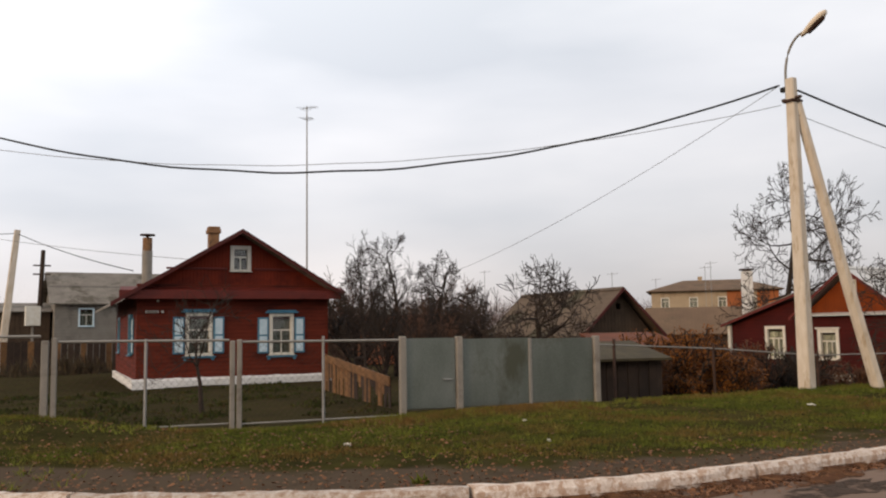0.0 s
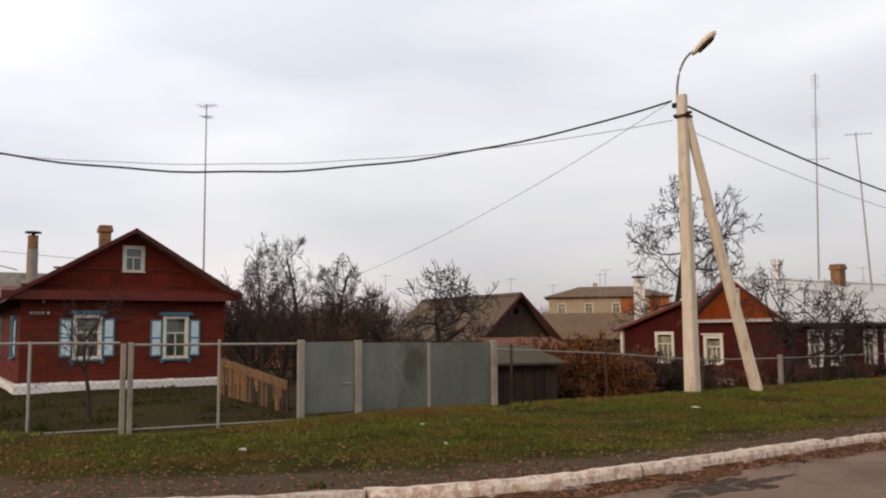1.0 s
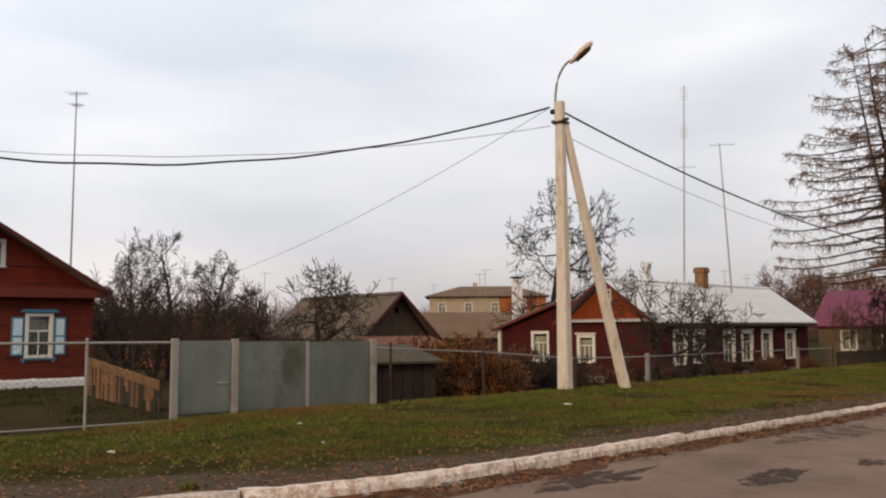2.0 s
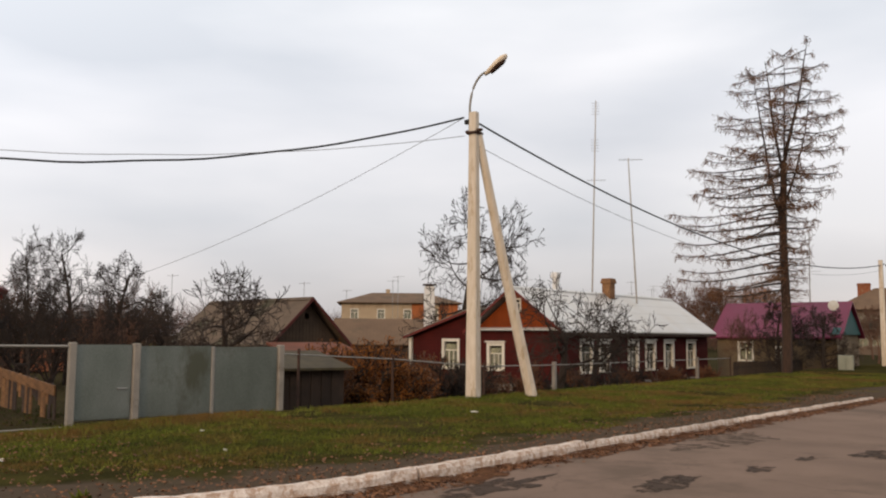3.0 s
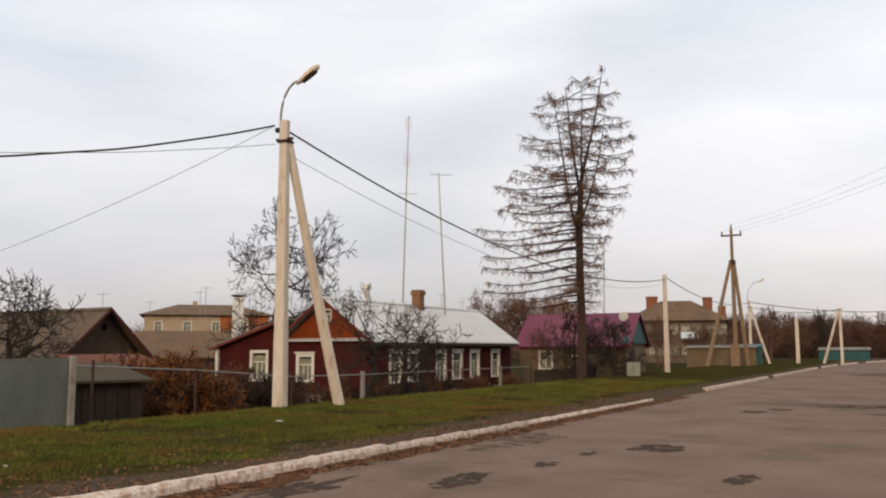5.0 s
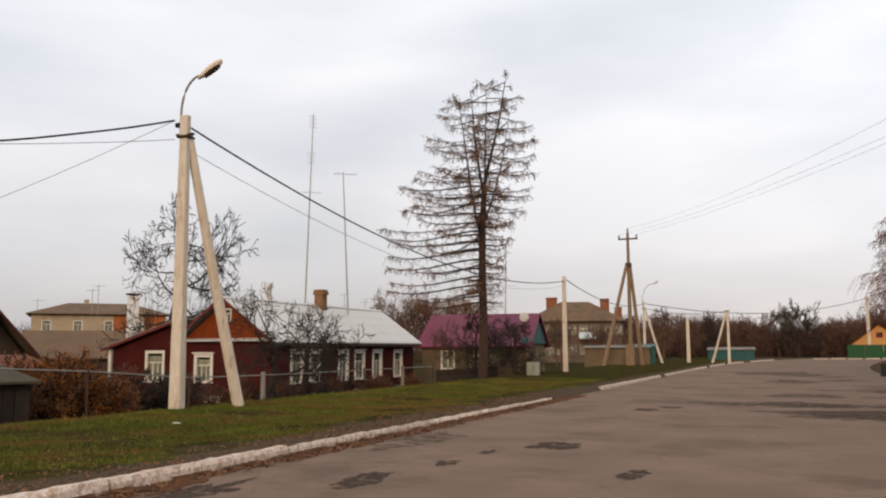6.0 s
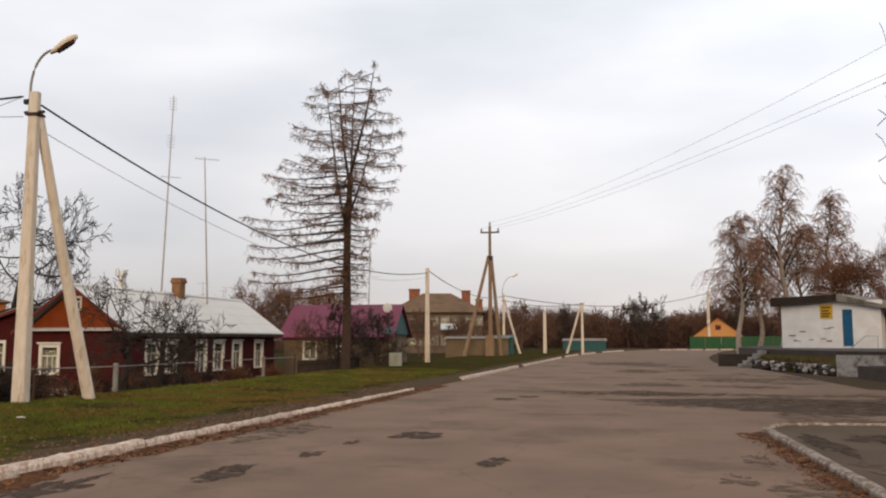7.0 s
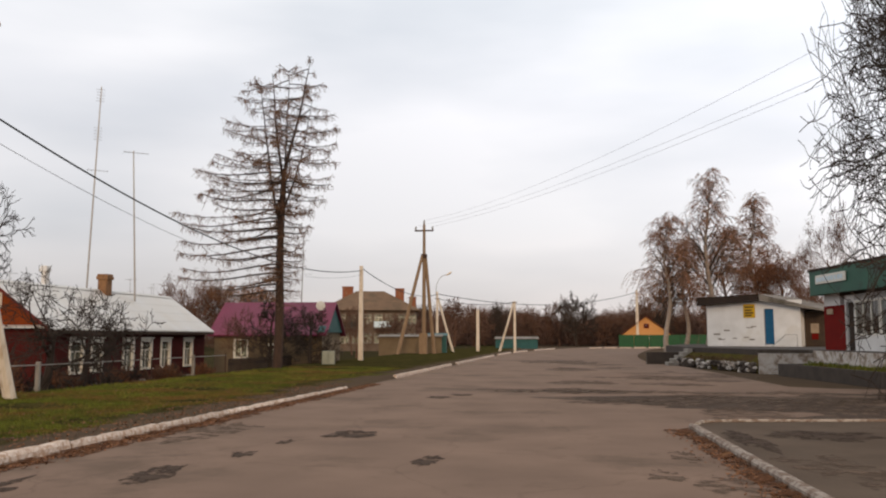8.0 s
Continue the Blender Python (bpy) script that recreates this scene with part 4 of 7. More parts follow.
def street_lamp(p, top, reach, rise, rz=0):
    a = radians(rz)
    dx, dy = math.cos(a), math.sin(a)
    pts = [(0.0, 0.0, top - 0.5)]
    for i in range(11):
        k = i / 10
        r = reach * (1 - math.cos(k * math.pi / 2))
        pts.append((dx * r, dy * r, top + rise * math.sin(k * math.pi / 2) ** 0.9))
    arm = part("lamp_arm", Geo().path([(a0 - dx * 0.14, b0 - dy * 0.14, c0) for a0, b0, c0 in pts], 0.032, 8), GREY_PAINT, p, "curved grey steel lamp arm")
    e = Vector(pts[-1]) - Vector((dx, dy, 0)) * 0.12
    g = Geo()
    n = 8
    for s, w, hh in ((-0.12, 0.05, 0.05), (0.0, 0.09, 0.08), (0.2, 0.13, 0.13), (0.42, 0.14, 0.12), (0.55, 0.08, 0.06)):
        c = e + Vector((dx * s, dy * s, s * 0.62))
        for j in range(n):
            t = 2 * math.pi * j / n
            g.v.append(tuple(c + Vector((-dy * w * math.cos(t), dx * w * math.cos(t), hh * math.sin(t)))))
    g.f = [tuple(range(n)), tuple(range(5 * n - 1, 4 * n - 1, -1))] + [(i * n + j, i * n + n + j, i * n + n + (j + 1) % n, i * n + (j + 1) % n) for i in range(4) for j in range(n)]
    head = part("lamp_head", g, LAMP_PAINT, p, "oval grey street lamp head", smooth=True)
    lens = Geo()
    for s, w in ((0.08, 0.08), (0.25, 0.115), (0.42, 0.11), (0.5, 0.06)):
        c = e + Vector((dx * s, dy * s, s * 0.62 - 0.07))
        lens.v += [tuple(c + Vector((-dy * w, dx * w, 0))), tuple(c + Vector((-dy * w * 0.5, dx * w * 0.5, -0.07))), tuple(c + Vector((dy * w * 0.5, -dx * w * 0.5, -0.07))), tuple(c + Vector((dy * w, -dx * w, 0)))]
    lens.f = [(i * 4 + j, i * 4 + 4 + j, i * 4 + 4 + (j + 1) % 4, i * 4 + (j + 1) % 4) for i in range(3) for j in range(4)] + [(0, 1, 2, 3), (15, 14, 13, 12)]
    part("lamp_lens", lens, RUST, head)


P1 = (-14.18, 19.12, 0.0)
p1 = concrete_pole(*P1, 7.98, 0.18, 0.12, label="pale concrete lamp pole with a leaning brace leg", leg=(0.75, 1.85, 0.0, 7.45))
street_lamp(p1, 7.98, 0.60, 1.12, 6)
part("insulator", Geo().soft(-0.30, -0.06, 7.68, -0.1, 0.06, 7.80), BLACK, p1)
p2 = concrete_pole(-12.2, 60.0, -0.1, 6.85, 0.17, 0.12, label="pale concrete utility pole on the grass verge")
p4 = concrete_pole(-11.2, 99.4, 0.0, 7.0, 0.16, 0.11, label="far concrete lamp pole with a brace leg", leg=(1.9, 0.2, 0.0, 6.2))
street_lamp(p4, 7.0, 1.3, 2.0, 20)
p5 = concrete_pole(-6.7, 102.8, 0.0, 5.0, 0.2, 0.16, label="short pale concrete pole at the road's end")
p6 = concrete_pole(-2.3, 103.0, 0.0, 6.0, 0.16, 0.12, label="far concrete pole with a leaning brace", leg=(-1.9, 0.0, 0.0, 5.9))
p7 = concrete_pole(17.4, 149.0, 0.0, 9.7, 0.26, 0.18, label="far concrete pole before a green fence")
p0 = concrete_pole(-28.3, 0.3, 0.0, 8.4, 0.19, 0.12, label="pale concrete utility pole on the verge")
pl = concrete_pole(-49.9, 3.75, -0.3, 7.5, 0.24, 0.17, label="leaning concrete pole beyond the cottage garden")
pl.matrix_world = pose(-49.9, 3.75, -0.3, -5.0)


def wooden_pole():
    p = thing("utility_pole", "tall timber power pole with two brace legs", "utility pole", pose(-10.9, 85.0, 0.0), "poles along the road")
    part("shaft", Geo().path([(0, 0, -0.3), (0, 0, 7), (0, 0, 13.0)], [0.22, 0.18, 0.13], 10), POLE_WOOD, p)
    part("brace_leg", Geo().path([(-2.4, -2.0, -0.3), (-0.15, -0.1, 9.9)], [0.20, 0.15], 8), POLE_WOOD, p)
    part("brace_leg", Geo().path([(1.0, 0.5, -0.3), (0.12, 0.05, 9.9)], [0.20, 0.15], 8), POLE_WOOD, p)
    part("footing", Geo().soft(-0.45, -0.35, -0.2, 0.35, 0.35, 2.1), POLE_WOOD, p)
    part("clamp", Geo().soft(-0.28, -0.25, 9.6, 0.28, 0.25, 10.0), RUST, p)
    part("crossarm", Geo().soft(-0.95, -0.06, 12.3, 0.95, 0.06, 12.45), RUST, p)
    for x in (-0.85, 0.0, 0.85):
        part("insulator", Geo().path([(x, 0, 12.45 if x else 13.0), (x, 0, 12.6 if x else 13.2), (x, 0, 12.8 if x else 13.45)], [0.05, 0.11, 0.06], 8), STEEL, p)


wooden_pole()
old_pole = thing("utility_pole", "old dark timber pole with crossarms, far off", "utility pole", pose(-64.6, 7.2, -0.7), "poles along the road")
part("shaft", Geo().path([(0.0, -0.15, 0), (0, 0.1, 8.2)], [0.2, 0.14], 8), DARK_WOOD, old_pole)
for zc in (7.1, 6.5):
    part("crossarm", Geo().soft(-0.06, -0.5, zc, 0.06, 0.6, zc + 0.1), RUST, old_pole)


def wire(a, b, sag, r, mat, label, ripple=0.0):
    a, b = Vector(a), Vector(b)
    n = 40
    pts = []
    for i in range(n + 1):
        k = i / n
        p = a.lerp(b, k)
        p.z -= 4 * sag * k * (1 - k) + ripple * math.sin(k * 47) * math.sin(k * math.pi)
        pts.append(p)
    single("overhead_wire", Geo().path(pts, r, 5), mat, label, "wire", "overhead wires")


wire((-14.45, 19.0, 7.85), (-28.3, 0.3, 7.80), 1.87, 0.028, BLACK, "thick black twisted cable strung between poles", 0.02)
wire((-14.42, 19.0, 7.32), (-28.3, 0.3, 7.21), 1.10, 0.009, WIRE_GREY, "thin grey wire strung between poles", 0.012)
wire((-14.05, 19.2, 7.65), (-12.2, 60.0, 6.42), 1.5, 0.028, BLACK, "thick black twisted cable strung between poles")
wire((-14.05, 19.2, 7.0), (-12.2, 60.0, 6.1), 1.5, 0.009, WIRE_GREY, "thin grey wire strung between poles")
wire((-14.42, 19.0, 7.85), (-50.0, 19.8, 3.0), 1.5, 0.008, WIRE_GREY, "thin service wire running down into a garden")
wire((-12.2, 60.0, 6.62), (-11.2, 99.4, 6.7), 0.9, 0.03, BLACK, "thick black twisted cable strung between poles")
wire((-11.2, 99.4, 6.75), (17.4, 149, 9.4), 1.7, 0.04, BLACK, "thick black twisted cable strung between poles")
wire((-11.2, 99.4, 6.2), (-2.3, 103, 5.9), 0.5, 0.03, BLACK, "thick black twisted cable strung between poles")
for a, b, sg in (((-10.05, 85, 12.8), (14.4, 22.0, 11.0), 0.8), ((-11.75, 85, 12.8), (13.7, 22.0, 11.0), 0.9), ((-10.9, 85, 13.4), (14.0, 25.0, 13.0), 1.2)):
    wire(a, b, sg, 0.007, WIRE_GREY, "thin power wire high over the road")
wire((-49.9, 4.4, 7.0), (-36.0, 7.4, 4.2), 0.15, 0.02, BLACK, "thin black service wire to the cottage")
wire((-49.9, 4.4, 7.0), (-60, -6, 8.2), 0.3, 0.02, BLACK, "thin black service wire to the cottage")
wire((-62, -12, 11.5), (-31.0, 11.2, 4.2), 1.0, 0.010, WIRE_GREY, "thin service wire running down into a garden")


def mast(x, y, z, top, lean, arms, r=0.05):
    m = thing("antenna_mast", "tall thin steel mast with a television aerial", "antenna", pose(x, y, z), "antenna masts")
    lx, ly = lean
    part("tube", Geo().path([(0, 0, 0), (lx * 0.5, ly * 0.5, top * 0.5), (lx, ly, top)], [r, r * 0.85, r * 0.55], 8), STEEL, m)
    for zz, length, kind in arms:
        k = zz / top
        c = Vector((lx * k, ly * k, zz))
        d = Vector((0.8, 0.55, 0.0)).normalized()
        if kind == "yagi":
            boom = part("aerial", Geo().path([c - d * length * 0.4, c + d * length * 0.6], 0.014, 5), STEEL, m)
            for i in range(6):
                q = c + d * length * (-0.35 + 0.18 * i)
                e = Vector((-d.y, d.x, 0)) * (0.42 - 0.04 * i)
                part("element", Geo().path([q - e, q + e], 0.008, 4), STEEL, boom)
        elif kind == "ladder":
            for i in range(5):
                q = c + Vector((0, 0, 0.18 * i))
                part("element", Geo().path([q - d * 0.24, q + d * 0.24], 0.012, 4), STEEL, m)
    return m


mast(-37.0, 15.2, -0.2, 12.3, (0.0, 0.0), [(12.2, 0.9, "yagi"), (11.7, 0.5, "yagi"), (7.0, 0.0, "none")])
mast(-26.5, 48.2, 0.0, 16.9, (0.4, 0.3), [(16.0, 0, "ladder"), (13.6, 0, "ladder"), (11.7, 1.2, "yagi")], 0.06)
mast(-20.7, 43.1, 0.0, 11.6, (-0.5, -0.1), [(11.5, 1.3, "yagi")], 0.055)
mast(-21.3, 77.0, 0.0, 11.0, (0.2, 0.0), [(10.6, 1.0, "yagi"), (7.5, 1.6, "yagi")], 0.06)

# ---- fence and gate by the cottage ----

FU = Vector((0.2169, 0.9762, 0))


def fence_frame():
    f = thing("fence", "wire fence in grey steel frames with concrete posts", "fence", pose(-16.5, 8.8, 0, 0, 0, math.degrees(math.atan2(FU.y, FU.x))), kind="structure")
    for x, w, top in ((-6.78, 0.13, 1.58), (-6.62, 0.10, 1.63), (-3.385, 0.10, 1.52), (-3.25, 0.10, 1.54), (0.12, 0.14, 1.55), (-13.6, 0.13, 1.66)):
        part("post", Geo().soft(x - w / 2, -w / 2, -0.4, x + w / 2, w / 2, top, 0.015), CONCRETE, f, "grey concrete fence post")
    for x in (-5.01, -1.57, -10.2):
        part("post", Geo().path([(x, 0, -0.3), (x, 0, 1.58)], 0.03, 8), STEEL, f)
    for a, b, z in ((-13.5, -6.86, 1.66), (-6.56, -3.45, 1.53), (-3.19, 0.04, 1.47)):
        part("rail", Geo().path([(a, 0, z + 0.02), (b, 0, z)], 0.026, 8), GREY_PAINT, f)
        part("rail", Geo().path([(a, 0, -0.12), (b, 0, -0.10)], 0.018, 8), GREY_PAINT, f)
        g = Geo()
        n = int((b - a) / 0.14)
        for i in range(-11, n):
            for s in (1, -1):
                x0 = a + i * 0.14 if s > 0 else a + (i + 11) * 0.14
                x1 = x0 + s * 1.54
                k0, k1 = 0.0, 1.0
                lo, hi = min(x0, x1), max(x0, x1)
                if lo < a:
                    t = (a - x0) / (x1 - x0)
                    k0, k1 = (t, k1) if x0 < a else (k0, t)
                if hi > b:
                    t = (b - x0) / (x1 - x0)
                    k0, k1 = (t, k1) if x0 > b else (k0, t)
                if k1 - k0 < 0.02:
                    continue
                p, q = [(x0 + (x1 - x0) * k, 0.004 * s, -0.10 + (z + 0.08) * k) for k in (k0, k1)]
                g.path([p, q], 0.0022, 3)
        part("wire_mesh", g, RUST, f, "rusty diamond wire mesh")


def metal_gate():
    f = thing("metal_gate", "grey galvanised sheet gate with a wicket, closed", "gate", pose(-16.5, 8.8, 0, 0, 0, math.degrees(math.atan2(FU.y, FU.x))))
    for x, w, top in ((1.38, 0.14, 1.53), (4.70, 0.14, 1.49)):
        part("post", Geo().soft(x - w / 2, -w / 2 - 0.02, -0.4, x + w / 2, w / 2, top, 0.015), CONCRETE, f, "grey concrete gate post")
    for a, b, z in ((0.20, 1.29, 1.50), (1.47, 3.015, 1.47), (3.105, 4.61, 1.45)):
        leaf = part("leaf", Geo().box(a, -0.012, 0.02, b, 0.0, z), GALV, f, "dull galvanised sheet leaf")
        fr = Geo()
        fr.soft(a, 0.001, 0.0, a + 0.05, 0.045, z).soft(b - 0.05, 0.001, 0.0, b, 0.045, z).soft(a + 0.05, 0.001, z - 0.05, b - 0.05, 0.045, z).soft(a + 0.05, 0.001, 0.0, b - 0.05, 0.045, 0.05)
        part("leaf_frame", fr, GREY_PAINT, leaf)
    part("meeting_bar", Geo().soft(3.02, -0.03, 0.0, 3.10, 0.02, 1.46), GREY_PAINT, f)
    part("handle", Geo().path([(1.02, -0.02, 0.62), (1.02, -0.07, 0.62), (1.20, -0.07, 0.62)], 0.016, 6), STEEL, f, "steel wicket handle")
    return f


fence_frame()
metal_gate()

# ---- street side: shop terrace, shop and store house ----


def terrace():
    t = thing("terrace", "raised concrete terrace with rubble and whitewashed walls", "terrace", pose(0.33, 0, 0), kind="structure")
    pts = [(8.9, 53.0, -0.2), (10.6, 43.5, -0.2), (12.3, 41.2, -0.2), (12.55, 20.0, -0.2), (70, 20.0, -0.2), (70, 80, -0.2), (13.0, 80, -0.2), (9.2, 64, -0.2)]
    part("slab", Geo().prism(pts, (0, 0, 1.28)), DARK_STONE, t)
    part("grass_bank", Geo().prism([(8.75, 52.6, 0.80), (10.75, 41.9, 0.80), (10.02, 41.4, 0.34), (8.2, 51.7, 0.34)], (0, 0, -0.5)), DRY_BANK, t)
    # rubble face, stone by stone
    rnd = random.Random(5)
    for i in range(120):
        k = rnd.random()
        x, y = 8.1 + 1.9 * k, 51.5 - 10.0 * k
        z = rnd.uniform(0.0, 0.42)
        r = rnd.uniform(0.10, 0.22)
        g = Geo()
        for j in range(4):
            lat = -math.pi / 2 + math.pi * j / 3
            for q in range(6):
                a = 2 * math.pi * q / 6 + rnd.uniform(-0.3, 0.3)
                rr = r * rnd.uniform(0.7, 1.2) * max(0.3, math.cos(lat))
                g.v.append((x + rr * math.cos(a), y + 1.6 * rr * math.sin(a), z + r * 0.6 * math.sin(lat)))
        g.f = [(j * 6 + q, j * 6 + (q + 1) % 6, j * 6 + 6 + (q + 1) % 6, j * 6 + 6 + q) for j in range(3) for q in range(6)] + [(5, 4, 3, 2, 1, 0), tuple(range(18, 24))]
        part("stone", g, LIME_OLD if rnd.random() < 0.45 * k + 0.1 else DARK_STONE, t)
    w = Geo()
    w.prism([(10.0, 41.0, -0.1), (12.32, 40.6, -0.1), (12.36, 40.9, -0.1), (10.05, 41.3, -0.1)], (0, 0, 1.02))
    part("white_wall", w, LIME_OLD, t, "flaking whitewashed retaining wall")
    part("white_wall", Geo().prism([(12.3, 40.6, -0.1), (12.45, 20.0, -0.1), (12.54, 20.0, -0.1), (12.50, 40.9, -0.1)], (0, 0, 1.16)), LIME_OLD, t, "flaking whitewashed retaining wall")
    # planting bed with a dark kerb wall
    part("bed_wall", Geo().prism([(10.35, 39.2, -0.1), (11.0, 29.0, -0.1), (11.4, 20.0, -0.1), (11.65, 20.0, -0.1), (11.25, 29.0, -0.1), (10.62, 39.2, -0.1)], (0, 0, 0.60)), DARK_STONE, t, "dark stone wall of a planting bed")
    part("bed_wall", Geo().prism([(10.62, 38.95, -0.1), (12.28, 39.0, -0.1), (12.28, 39.2, -0.1), (10.60, 39.2, -0.1)], (0, 0, 0.60)), DARK_STONE, t)
    part("bed_soil", Geo().prism([(10.6, 38.9, 0.0), (11.25, 29, 0.0), (11.66, 20, 0.0), (12.4, 20, 0.0), (12.28, 38.9, 0.0)], (0, 0, 0.48)), DRY_BANK, t)
    for k in range(5):
        part("step", Geo().soft(7.55 + 0.28 * k, 51.9, -0.1, 7.83 + 0.28 * k, 53.4, 0.20 + 0.20 * k, 0.015), CONCRETE, t)
    part("low_wall", Geo().soft(6.7, 55.0, -0.1, 9.1, 55.4, 0.75).soft(8.82, 53.4, -0.1, 9.1, 54.99, 1.0), DARK_STONE, t)


DRY_BANK = material("dry_turf", (0.115, 0.100, 0.042), (0.060, 0.055, 0.026), 1.6, 0.95, bump=0.6, fine=12.0, spec=0.0, dirt_or_sheen=(0.09, 0.065, 0.04))
DARK_WEED = material("dark_rank_weeds", (0.085, 0.100, 0.040), (0.040, 0.046, 0.022), 0.6, 0.9, spec=0.03, dirt_or_sheen=(0.10, 0.07, 0.04))
DRY_DARK = material("withered_hedge_stalks", (0.105, 0.078, 0.046), (0.052, 0.042, 0.026), 1.0, 0.9)
DRY_WEED = material("dry_weed_stalks", (0.20, 0.14, 0.07), (0.10, 0.07, 0.04), 1.0, 0.9)
DARK_STONE = material("dark_damp_stone", (0.10, 0.082, 0.07), (0.055, 0.046, 0.04), 2.0, 0.95, bump=0.6)
terrace()


def text_bar(parent, x0, z0, x1, z1, y, mat, n, seed):
    """A row of plain bars in place of writing that cannot be read."""
    rnd = random.Random(seed)
    x = x0
    i = 0
    while x < x1 - 0.05 and i < n:
        w = (x1 - x0) / n * rnd.uniform(0.6, 0.85)
        part("letter_bar", Geo().box(x, y - 0.012, z0, x + w, y, z1), mat, parent)
        x += (x1 - x0) / n
        i += 1


def shop():
    ang = math.degrees(math.atan2(31 - 41.5, 13.6 - 12.9))
    s = thing("shop", "village shop with green fascia and wide windows", "shop", pose(13.5, 41.5, 1.08, 0, 0, ang))
    L, D, T = 16.0, 9.0, 0.25
    bays = [(3.25 + 2.35 * i, 5.45 + 2.35 * i, 0.68, 2.1) for i in range(5)]
    door = (2.3, 3.1, 0.0, 2.1)
    part("front_wall", wall_geo(L - 2.2, 0, 2.4, T, [door] + bays, x0=2.2), LIME, s)
    part("red_panel", Geo().box(-0.03, -0.02, 0.0, 2.2, T, 2.0), OXBLOOD, s, "oxblood painted panel beside the door")
    part("corner_pier", Geo().soft(-0.05, 0.0, 2.0, 1.7, T, 2.55), LIME, s)
    part("lintel", Geo().box(1.7, 0.0, 2.4, L, T, 2.75), DARK_WOOD, s)
    part("back_wall", Geo().box(0, D, 0, L, D + T, 3.0), LIME, s)
    part("side_wall", Geo().box(-0.03, T, 0, T, D, 3.0), LIME, s)
    part("side_wall", Geo().box(L - T, T, 0, L, D, 3.0), LIME, s)
    part("floor", Geo().box(T, T, -0.05, L - T, D, 0.02), CONCRETE, s)
    f = part("fascia", Geo().soft(-0.25, -0.55, 2.30 + 0.2, L, -0.40, 3.62), GREEN_PAINT, s, "green painted fascia with a pale sign")
    part("fascia", Geo().soft(-0.25, -0.40, 2.5, -0.10, D, 3.62), GREEN_PAINT, s)
    part("fascia_cap", Geo().soft(-0.32, -0.62, 3.62, L, D, 3.70), DARK_WOOD, s)
    part("soffit", Geo().box(-0.1, -0.40, 2.76, L, 0.0, 2.82), WHITE, s)
    part("ceiling_slab", Geo().box(0, 0, 2.83, L, D, 2.95), CONCRETE, s)
    sign = part("sign", Geo().soft(0.62, -0.62, 2.98, 3.85, -0.56, 3.38), WHITE, s, "pale shop sign with unreadable letters")
    text_bar(sign, 0.78, 3.08, 3.7, 3.28, -0.622, PALE_BLUE, 9, 3)
    for xa, xb, za, zb in bays:
        g = Geo()
        for k in range(4):
            x = xa + (xb - xa) * k / 3
            g.soft(x - 0.04, -0.02, za, x + 0.04, 0.08, zb)
        g.soft(xa, -0.02, za - 0.04, xb, 0.08, za + 0.04).soft(xa, -0.02, zb - 0.04, xb, 0.08, zb + 0.04)
        w = part("window", g, WHITE, s)
        for k in range(3):
            a, b = xa + (xb - xa) * k / 3 + 0.04, xa + (xb - xa) * (k + 1) / 3 - 0.04
            p = part("pane", Geo().box(a, 0.03, za + 0.04, b, 0.038, zb - 0.04), GLASS, w)
            p.visible_shadow = False
    part("window_band", Geo().box(3.2, -0.015, 2.16, L - 0.3, -0.003, 2.38), STEEL, s)
    part("door", Geo().soft(2.34, 0.10, 0.0, 3.06, 0.15, 2.08), DARK_WOOD, s, "dark shop door, closed")
    part("house_plate", Geo().soft(0.35, -0.05, 1.62, 1.0, -0.022, 1.86), PLASTER, s)
    return s


shop()


